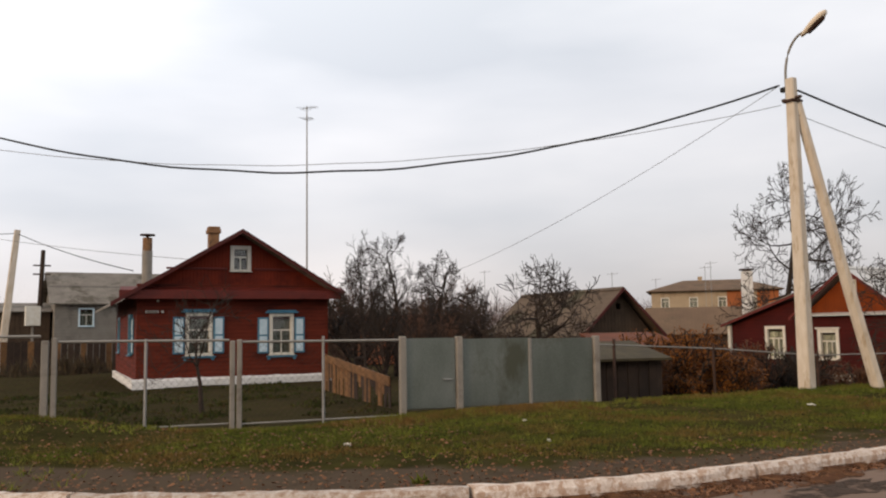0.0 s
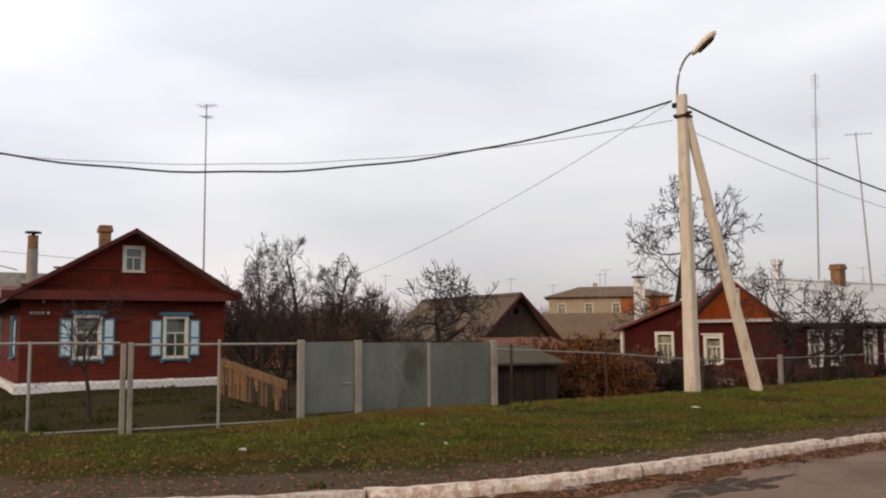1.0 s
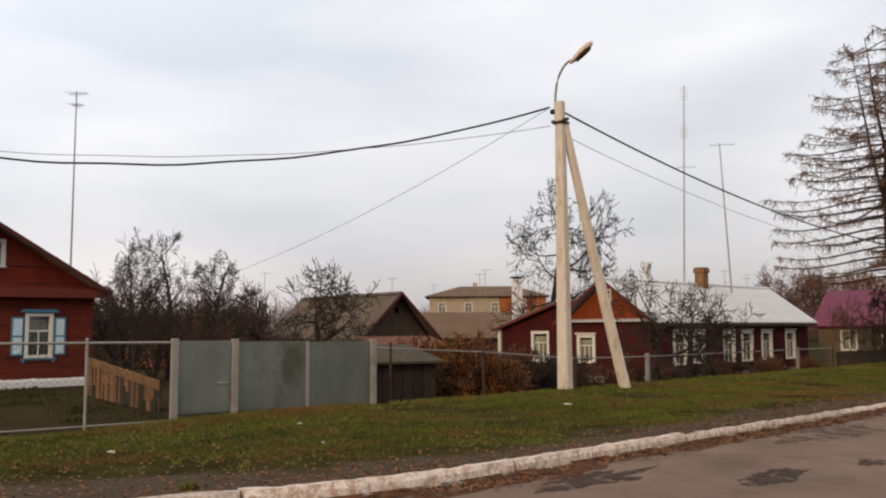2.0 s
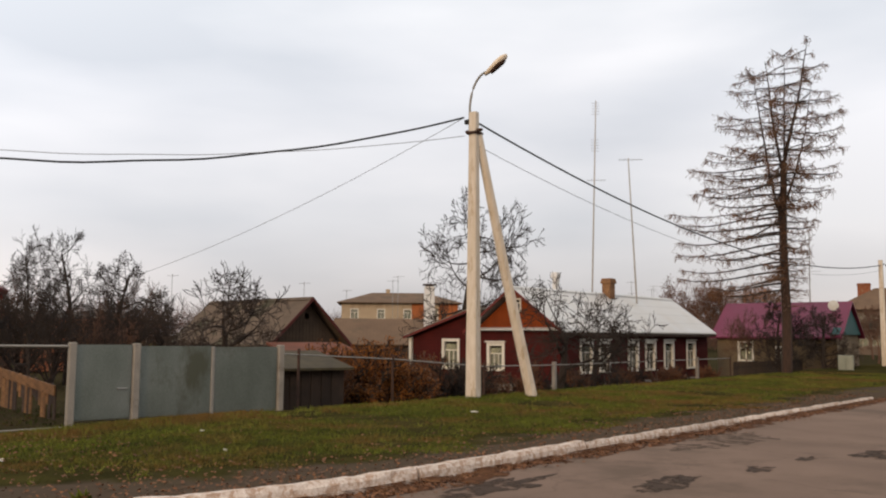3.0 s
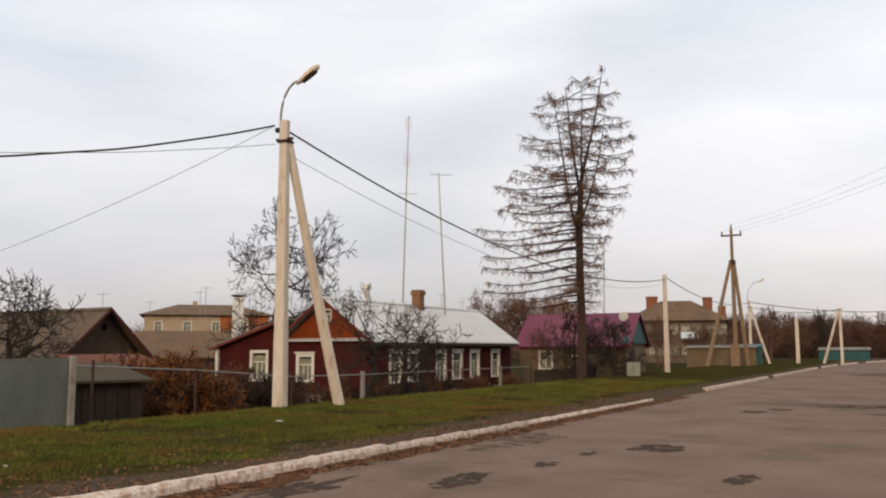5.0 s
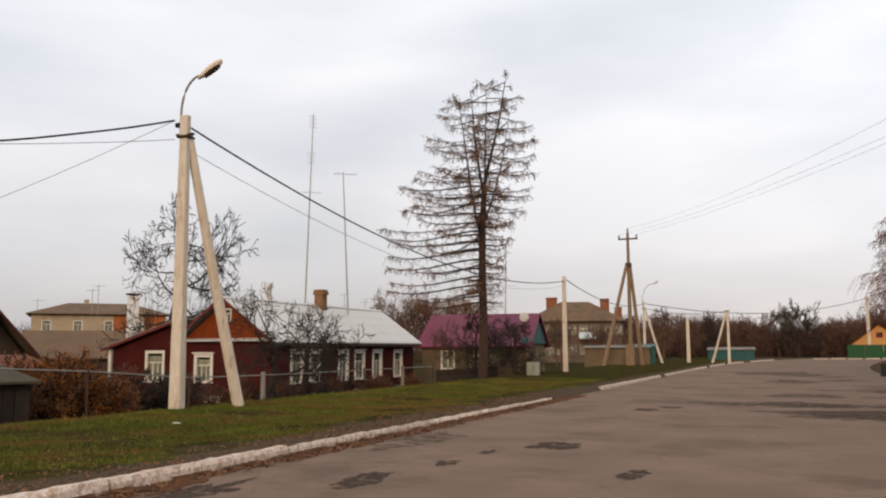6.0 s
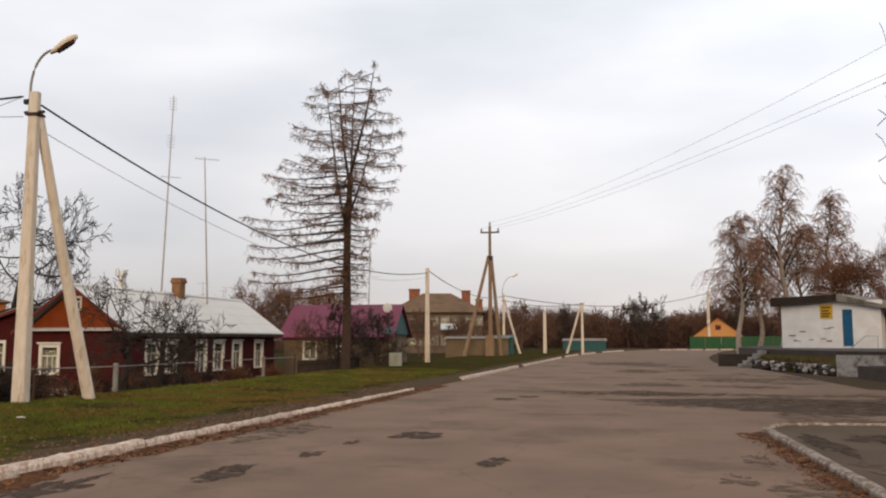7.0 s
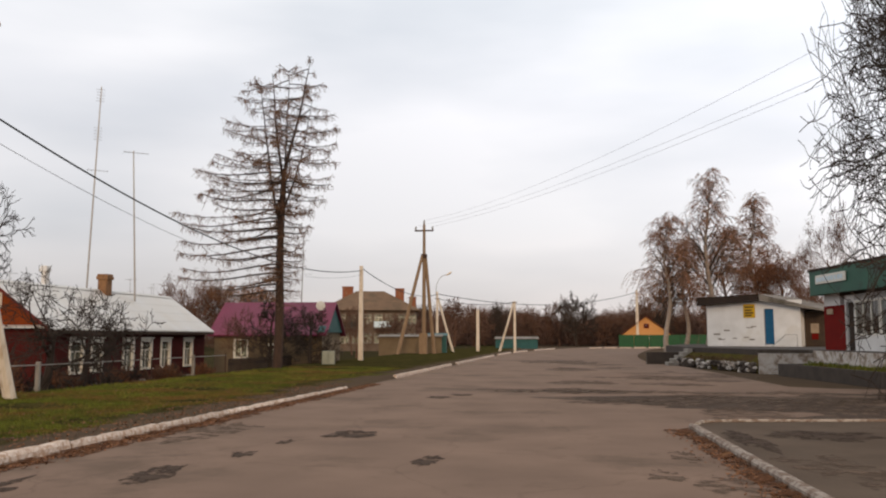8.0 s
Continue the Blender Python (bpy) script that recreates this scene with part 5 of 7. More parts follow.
def store_house():
    ang = math.degrees(math.atan2(56 - 60, 16.5 - 11.1))
    s = thing("store_house", "low whitewashed store house with a blue door", "building", pose(11.4, 60.0, 1.08, 0, 0, ang))
    W, D, T = 6.6, 6.0, 0.3
    door = (4.27, 4.90, 0.12, 2.42)
    part("front_wall", wall_geo(W - 0.35, 0, 2.95, T, [door], x0=0.35), LIME, s)
    part("side_wall", Geo().box(0.35, T, 0, 0.65, D, 2.95), LIME, s)
    part("side_wall", Geo().box(W - T, T, 0, W, D, 2.4), LIME, s)
    part("back_wall", Geo().box(0.35, D, 0, W, D + T, 2.4), LIME, s)
    part("roof_slab", Geo().prism([(-0.15, -0.45, 2.72), (4.12, -0.45, 2.96), (4.12, -0.45, 3.36), (-0.15, -0.45, 3.26)], (0, D + 0.9, 0)), DARK_WOOD, s, "dark boarded roof edge")
    part("roof_slope", Geo().prism([(4.13, -0.40, 2.96), (8.2, -0.40, 2.18), (8.2, -0.40, 2.26), (4.13, -0.40, 3.38)], (0, D + 0.8, 0)), SLATE, s, "sagging grey slate slope")
    d = part("door", Geo().soft(4.30, 0.06, 0.14, 4.87, 0.12, 2.40), DOOR_BLUE, s, "blue painted boarded door, closed")
    for k in range(4):
        part("door_board", Geo().soft(4.32 + 0.137 * k, 0.045, 0.16, 4.44 + 0.137 * k, 0.058, 2.38, 0.004), DOOR_BLUE, d)
    sg = part("sign", Geo().soft(2.92, -0.05, 1.86, 3.70, -0.004, 2.74), YELLOW, s, "yellow notice board with unreadable lines")
    for k, z in enumerate((2.50, 2.30, 2.12, 1.96)):
        part("letter_bar", Geo().box(3.02, -0.056, z, 3.60 - 0.1 * (k % 2), -0.051, z + 0.10), INK, sg)
    rnd = random.Random(4)
    for k in range(9):
        x, z = rnd.uniform(0.6, 3.6), rnd.uniform(0.3, 1.4)
        part("scrawl_bar", Geo().box(x, -0.008, z, x + rnd.uniform(0.15, 0.5), -0.003, z + rnd.uniform(0.05, 0.12)), CONCRETE, s)
    part("handrail", Geo().path([(5.0, -0.7, 0.0), (5.9, -0.7, 0.75), (6.6, -0.7, 0.75), (6.6, -0.7, 0.0)], 0.025, 6), STEEL, s)
    part("lean_to", Geo().soft(6.62, 0.6, 0.0, 8.1, 4.0, 2.2), OLD_WOOD, s)
    part("poster", Geo().soft(7.0, 0.55, 0.85, 7.5, 0.592, 1.45), PLASTER, s, "weathered pale poster")
    part("poster", Geo().soft(7.05, 0.55, 0.45, 7.45, 0.592, 0.82), OXBLOOD, s, "weathered red poster")


store_house()


def side_island():
    """The asphalt footway with a worn white kerb beside the road."""
    t = thing("footway", "grey asphalt footway with worn white kerb", "pavement", pose(0, 0, 0), kind="structure")
    g = Geo().prism([(2.95, 15.9, -0.1), (2.9, 0, -0.1), (2.9, -30, -0.1), (33, -30, -0.1), (33, 17.4, -0.1), (8, 17.0, -0.1), (3.4, 16.35, -0.1)], (0, 0, 0.17))
    part("surface", g, FOOTWAY, t)
    y = -12.0
    while y < 15.6:
        g = Geo()
        L = 2.9 if y < 12 else 15.75 - y
        n = 8
        for i in range(n + 1):
            v = y + (L - 0.04) * i / n
            j = [0.014 * noise.noise((v * 2.3, k * 3.1, 9.0)) for k in range(4)]
            xo = 2.76 + 0.01 * max(0, v - 10) ** 1.2 * 0.3
            g.v += [(xo - 0.01, v, -0.05), (xo + j[0], v, 0.075 + j[1]), (xo + 0.04, v, 0.105 + j[2]), (xo + 0.13, v, 0.10 + j[3]), (xo + 0.15, v, -0.05)]
        g.f = [(i * 5 + k, i * 5 + (k + 1) % 5, i * 5 + 5 + (k + 1) % 5, i * 5 + 5 + k) for i in range(n) for k in range(5)] + [(4, 3, 2, 1, 0), tuple(range(n * 5, n * 5 + 5))]
        part("kerbstone", g, KERB_WORN, t, "worn white kerbstone")
        y += 2.9
    part("edging", Geo().path([(2.95, 15.85, 0.07), (3.1, 16.2, 0.08), (3.5, 16.42, 0.08), (8, 17.06, 0.07)], 0.045, 6), KERB_WORN, t)


side_island()


def blot(name, x, y, rx, ry, seed, mat, label, z=0.004, category="road patch"):
    """A flat uneven patch on the road."""
    g = Geo()
    n = 64
    g.v.append((0, 0, 0.0))
    for i in range(n):
        a = 2 * math.pi * i / n
        k = 1 + 0.55 * noise.noise((math.cos(a) * 1.4 + seed * 7.7, math.sin(a) * 1.4, seed)) + 0.4 * noise.noise((math.cos(a) * 5 + seed, math.sin(a) * 5, 2.0))
        g.v.append((rx * k * math.cos(a), ry * k * math.sin(a), 0.0))
    g.f = [(0, 1 + i, 1 + (i + 1) % n) for i in range(n)]
    single(name, g, mat, label, category, "patches on the road", kind="structure", m=pose(x, y, z))


for i, (x, y, rx, ry) in enumerate([(-3.05, 14.3, 0.42, 0.55), (-1.4, 11.3, 0.17, 0.45), (-4.50, 9.75, 0.27, 0.62), (-4.05, 11.7, 0.16, 0.30), (-3.85, 13.1, 0.10, 0.28), (-2.6, 23.5, 0.3, 0.5), (-2.0, 24.6, 0.3, 0.4), (-5.9, 8.3, 0.30, 0.9), (2.1, 12.0, 0.2, 0.6), (2.3, 9.6, 0.5, 0.8), (1.6, 10.3, 0.22, 0.4), (3.9, 14.2, 0.35, 0.5), (-5.6, 14.6, 0.55, 1.6), (1.9, 45, 1.2, 2.5), (1.5, 60, 2.5, 4.0), (3.8, 36, 1.5, 1.0), (7.2, 37, 2.0, 1.2), (4.5, 31, 1.3, 0.8)]):
    blot("road_patch", x, y, rx, ry, i + 1, PATCH if i < 8 else DAMP, "dark uneven repair patch in the asphalt")
blot("road_patch", 13.4, 21.6, 10.6, 5.8, 21, ROUGH, "broad area of dark, broken asphalt before the shop", 0.003)
for i, (x, y, rx, ry) in enumerate([(3.7, 10.5, 0.5, 1.3), (4.6, 14.2, 0.9, 0.6), (4.4, 8.0, 0.6, 0.9), (6.2, 12.0, 0.9, 1.1), (7.4, 15.4, 1.3, 0.5), (3.3, 13.4, 0.25, 1.2)]):
    blot("footway_patch", x, y, rx, ry, i + 101, PATCH if i % 2 else DAMP, "dark worn stain in the footway asphalt", 0.075)
rp = random.Random(15)
for i in range(26):
    y = rp.uniform(18.3, 27)
    x = rp.uniform(2.6, 16) - 0.25 * (y - 18)
    blot("road_patch", x, y, rp.uniform(0.7, 2.2), rp.uniform(0.5, 1.5), i + 31, DAMP, "ragged patch of darker worn asphalt", 0.004 + 0.0006 * i)
for i in range(16):
    y = rp.uniform(30, 62)
    blot("road_patch", rp.uniform(0.5, 8.0), y, rp.uniform(0.4, 1.3), rp.uniform(0.4, 1.4), i + 61, DAMP, "ragged patch of darker worn asphalt", 0.004 + 0.0006 * i)

# far green fence, sheds and small buildings


def sheet_fence():
    f = thing("sheet_fence", "long green painted sheet fence, far off", "fence", pose(14.1, 147.3, 0.0, 0, 0, -8.1), kind="structure")
    for i in range(6):
        part("panel", Geo().soft(i * 2.5, 0, 0.0, i * 2.5 + 2.46, 0.06, 2.15), GREEN_FENCE, f)


sheet_fence()


def hut(label, x, y, z, rz, w, d, h, wall, roof, rise=0.5):
    s = thing("hut", label, "shed", pose(x, y, z, 0, 0, rz))
    part("front_wall", Geo().box(0, 0, -0.4, w, 0.08, h), wall, s)
    part("back_wall", Geo().box(0, d - 0.08, -0.4, w, d, h + rise), wall, s)
    for xx in (0, w - 0.08):
        part("side_wall", Geo().prism([(xx, 0.08, -0.4), (xx, d - 0.08, -0.4), (xx, d - 0.08, h + rise * 0.97), (xx, 0.08, h)], (0.08, 0, 0)), wall, s)
    part("roof", Geo().prism([(-0.15, -0.25, h - 0.06), (-0.15, d + 0.1, h + rise), (-0.15, d + 0.1, h + rise + 0.06), (-0.15, -0.25, h)], (w + 0.3, 0, 0)), roof, s)
    for k in range(int(w / 0.3)):
        part("plank", Geo().soft(k * 0.3 + 0.02, -0.03, -0.2, k * 0.3 + 0.27, -0.003, h - 0.04, 0.005), wall, s)
    return s


hut("low dark timber lean-to with mossy roof", -16.75, 14.1, -0.1, 77, 2.2, 1.6, 1.0, DARK_WOOD, MOSS_DARK, 0.35)
hut("small hut with a rusty red roof", -19.4, 17.2, -0.3, 70, 2.2, 1.6, 1.45, OLD_WOOD, RUSTY_ROOF, 0.3)
hut("low brick outbuilding behind bare trees", -54.5, 26.0, -0.2, 62, 6.5, 4.0, 3.0, BRICK, SLATE, 0.4)
hut("brown boarded outbuilding beside a grey house", -63.5, 4.1, -0.4, 86, 3.6, 3.0, 3.7, OLD_WOOD, SLATE, 0.6)
hut("flat-roofed garage with pale walls, far off", -16.0, 88.0, -0.2, 6, 6.5, 4.0, 2.0, DULL_PLASTER, SLATE, 0.15)
hut("teal painted boarding by the far road end", -11.8, 92.0, 0.0, 4, 2.4, 2.0, 1.9, TEAL, TEAL, 0.2)
# stands for a far teal fence, built with the hut's low walls and roof
hut("teal painted boarding by the far road end", -6.0, 134.0, 0.0, 0, 6.5, 3.0, 1.5, TEAL, SLATE, 0.3)

# chimneys that stand apart above roofs
ch = thing("chimney_stack", "tall whitewashed chimney stack with a metal cap", "chimney", pose(-34.9, 42.5, 0.0, 0, 0, 43))
part("shaft", Geo().soft(-0.32, -0.32, 0, 0.32, 0.32, 4.9, 0.02), LIME, ch)
part("cap", Geo().soft(-0.42, -0.42, 4.98, 0.42, 0.42, 5.05), RUST, ch)
part("cap_leg", Geo().soft(-0.25, -0.25, 4.9, 0.25, 0.25, 4.98), RUST, ch)
ch = thing("chimney_stack", "round pale chimney pipe with a brass-coloured band", "chimney", pose(-61.0, 13.4, -0.1))
part("shaft", Geo().path([(0, 0, 0), (0, 0, 7.45)], 0.34, 12), CONCRETE, ch)
part("band", Geo().path([(0, 0, 7.45), (0, 0, 8.35)], 0.32, 12), TAN_BRICK, ch)
part("cap", Geo().path([(0, 0, 8.5), (0, 0, 8.6)], 0.5, 12), RUST, ch)
part("cap_leg", Geo().path([(0, 0, 8.35), (0, 0, 8.5)], 0.12, 6), RUST, ch)


def dish():
    d = thing("satellite_dish", "white satellite dish on a steel bracket", "satellite dish", pose(-14.0, 55.5, 3.0, 0, 0, 20))
    g = Geo()
    for j in range(5):
        r = 0.31 * j / 4
        for q in range(16):
            a = 2 * math.pi * q / 16
            g.v.append((r * math.cos(a), -0.1 + 0.28 * r * r, 0.75 + r * math.sin(a)))
    g.f = [(j * 16 + q, j * 16 + (q + 1) % 16, j * 16 + 16 + (q + 1) % 16, j * 16 + 16 + q) for j in range(4) for q in range(16)]
    part("reflector", g, WHITE, d, smooth=True)
    part("bracket", Geo().path([(0, 0.25, -1.2), (0, 0.25, 0.6), (0, -0.05, 0.75)], 0.035, 6), STEEL, d)


dish()
cb = thing("utility_cabinet", "grey metal utility cabinet on the verge", "cabinet", pose(-12.6, 50.4, 0.0, 0, 0, 12))
part("body", Geo().soft(0, 0, -0.1, 0.78, 0.5, 0.86), GALV, cb)
part("door", Geo().soft(0.04, -0.02, 0.08, 0.37, -0.002, 0.82).soft(0.41, -0.02, 0.08, 0.74, -0.002, 0.82), GALV, cb)


def garden_fence():
    """Posts and a rail that run on before the long house, and a dark picket fence beyond."""
    f = thing("garden_fence", "low wire fence with concrete posts and a pale rail", "fence", pose(0, 0, 0), kind="structure")
    for i, y in enumerate((14.6, 18.0, 22.2, 26.3, 30.2, 34.3, 38.5, 42.5)):
        x = -16.2 + 0.02 * (y - 14)
        z = yard_drop(y) + 0.06
        big = y in (26.3, 38.5)
        w = 0.13 if big else 0.06
        part("post", Geo().soft(x - w / 2, y - w / 2, z - 0.3, x + w / 2, y + w / 2, z + 1.55, 0.01), CONCRETE if big else RUST, f)
    for a, b in ((13.4, 18.0), (18.0, 22.2), (22.2, 26.3), (26.3, 30.2), (30.2, 34.3), (34.3, 38.5), (38.5, 42.5)):
        pa, pb = [(-16.2 + 0.02 * (y - 14), y, yard_drop(y) + 1.50) for y in (a, b)]
        part("rail", Geo().path([pa, pb], 0.022, 6), GREY_PAINT, f)
    f2 = thing("picket_fence", "dark timber picket fence along the gardens", "fence", pose(0, 0, 0))
    rnd = random.Random(11)
    for i in range(130):
        y = 42.8 + i * 0.165
        x = -15.6 + 0.02 * (y - 42)
        z = yard_drop(y)
        part("slat", Geo().soft(x - 0.012, y - 0.045, z - 0.1, x + 0.012, y + 0.045, z + 1.30 + rnd.uniform(-0.05, 0.05), 0.004), DARK_WOOD, f2)
    for zz in (0.35, 1.0):
        part("rail", Geo().soft(-15.63, 42.8, -0.75 + zz, -15.60, 53.0, -0.75 + zz + 0.07).soft(-15.42, 53.0, -0.75 + zz, -15.39, 64.2, -0.75 + zz + 0.07), DARK_WOOD, f2)


garden_fence()


def plank_fence():
    f = thing("plank_fence", "ragged ochre plank fence with missing boards", "fence", pose(0, 0, 0))
    rnd = random.Random(21)
    a, b = Vector((-23.6, 10.2, 0)), Vector((-17.0, 8.9, 0))
    n = 40
    way = (b - a).normalized()
    side = Vector((-way.y, way.x, 0))
    for i in range(n):
        k = i / n
        p = a.lerp(b, k)
        h = 1.02 - 0.34 * k + rnd.uniform(-0.05, 0.03)
        lo = 0.0
        if rnd.random() < 0.30:
            lo, h = rnd.uniform(0.3, 0.6) * h, h
        q = p + way * 0.155
        t = side * 0.022
        up = Vector((0, 0, lo))
        part("plank", Geo().prism([tuple(p + up), tuple(q + up), tuple(q + t + up), tuple(p + t + up)], (rnd.uniform(-0.02, 0.02), 0, h - lo)), PALE_WOOD if rnd.random() < 0.6 else DARK_WOOD, f)
    part("rail", Geo().prism([tuple(a - side * 0.04 + Vector((0, 0, 0.84))), tuple(a - side * 0.01 + Vector((0, 0, 0.84))), tuple(a - side * 0.01 + Vector((0, 0, 1.04))), tuple(a - side * 0.04 + Vector((0, 0, 1.04)))], tuple(b - a + Vector((0, 0, -0.36)))), PALE_WOOD, f)


plank_fence()
hf = thing("board_fence", "old brown board fence behind the garden", "fence", pose(-47.5, -6.0, -0.35, 0, 0, 88))
for i in range(52):
    part("board", Geo().soft(i * 0.3, 0, 0, i * 0.3 + 0.27, 0.03, 1.75 + 0.06 * noise.noise((i * 0.9, 0, 0)), 0.006), DARK_WOOD if i % 4 else PALE_WOOD, hf)
bx = thing("meter_box", "white metal box on a short post", "box", pose(-49.5, 5.2, -0.4))
part("post", Geo().soft(-0.06, -0.06, 0, 0.06, 0.06, 2.6), CONCRETE, bx)
part("body", Geo().soft(-0.3, -0.35, 2.6, 0.3, 0.35, 3.6), WHITE, bx)

# ---- trees and shrubs ----


def grow(geo, p, d, length, r, level, prm, rnd, tips):
    n = prm["segs"][level]
    pts, rad, dirs = [p], [r], [d]
    for i in range(n):
        wob = Vector((rnd.gauss(0, 1), rnd.gauss(0, 1), rnd.gauss(0, 1))) * prm["wander"][level]
        d = (d + wob + Vector((0, 0, prm["lift"][level]))).normalized()
        p = p + d * (length / n)
        pts.append(p)
        dirs.append(d)
        rad.append(max(prm["thin"], r * (1 - (1 - prm["taper"]) * (i + 1) / n)))
    geo[min(level, len(geo) - 1)].path(pts, rad, (7, 5, 4, 3, 3, 3)[level])
    if level >= prm["levels"]:
        tips.append((pts[-1], dirs[-1]))
        if len(pts) > 2:
            tips.append((pts[len(pts) // 2], dirs[-1]))
        return
    kids = prm["kids"][level]
    for k in range(kids):
        s = prm["from"][level] + (1 - prm["from"][level]) * (k + rnd.random()) / kids
        f = min(n - 1e-4, s * n)
        i = int(f)
        q = pts[i].lerp(pts[i + 1], f - i)
        ang = radians(prm["angle"][level] + rnd.uniform(-15, 15))
        turn = rnd.random() * 2 * math.pi
        u = dirs[i].orthogonal().normalized()
        v = dirs[i].cross(u)
        nd = dirs[i] * math.cos(ang) + (u * math.cos(turn) + v * math.sin(turn)) * math.sin(ang)
        nl = length * prm["ratio"][level] * (1.1 - 0.55 * s) * rnd.uniform(0.7, 1.15)
        grow(geo, q, nd.normalized(), nl, max(prm["thin"], rad[i] * prm["thick"][level]), level + 1, prm, rnd, tips)


APPLE = dict(levels=4, segs=(4, 6, 6, 5, 4), wander=(0.10, 0.20, 0.18, 0.17, 0.15), lift=(0.1, 0.03, 0.03, 0.05, 0.08), kids=(6, 6, 5, 5), angle=(54, 50, 48, 45),
             ratio=(1.25, 0.75, 0.72, 0.85), thick=(0.44, 0.42, 0.40, 0.5), taper=0.22, thin=0.006)
APPLE["from"] = (0.55, 0.15, 0.12, 0.1)


def tree(label, x, y, z, height_m, trunk, r, prm, bark, seed, leaf=None, per_tip=0, leaf_size=0.05, lean=(0, 0), twig=None, name="tree", radius=2.0):
    rnd = random.Random(seed)
    t = thing(name, label, "tree" if name == "tree" else name, pose(x, y, z))
    geo = [Geo(), Geo()]
    tips = []
    grow(geo, Vector((0, 0, -0.2)), Vector((lean[0], lean[1], 1)).normalized(), trunk, r, 0, prm, rnd, tips)
    top = max(p[2] for p in geo[1].v)
    k = height_m / top
    reach = sorted(math.hypot(p[0], p[1]) for p in geo[1].v)
    width = radius / (reach[int(len(reach) * 0.97)] * k)
    for q in geo:
        q.v = [(a * k * width, b * k * width, c * k) for a, b, c in q.v]
    part("trunk", geo[0], bark, t)
    part("crown", geo[1], twig or bark, t)
    if leaf:
        g = Geo()
        for p, d in tips:
            for j in range(per_tip):
                c = Vector((p.x * k * width, p.y * k * width, p.z * k)) + Vector((rnd.gauss(0, 1), rnd.gauss(0, 1), rnd.gauss(0, 1) - 0.6)) * leaf_size * 2.2
                a = Vector((rnd.gauss(0, 1), rnd.gauss(0, 1), rnd.gauss(0, 1))).normalized() * leaf_size
                b = a.orthogonal().normalized() * leaf_size * 0.6
                g.add([c - a, c + b, c + a, c - b], [(0, 1, 2), (0, 2, 3)])
        tagged(part("leaves", g, leaf, t), kind="stuff")
    return t


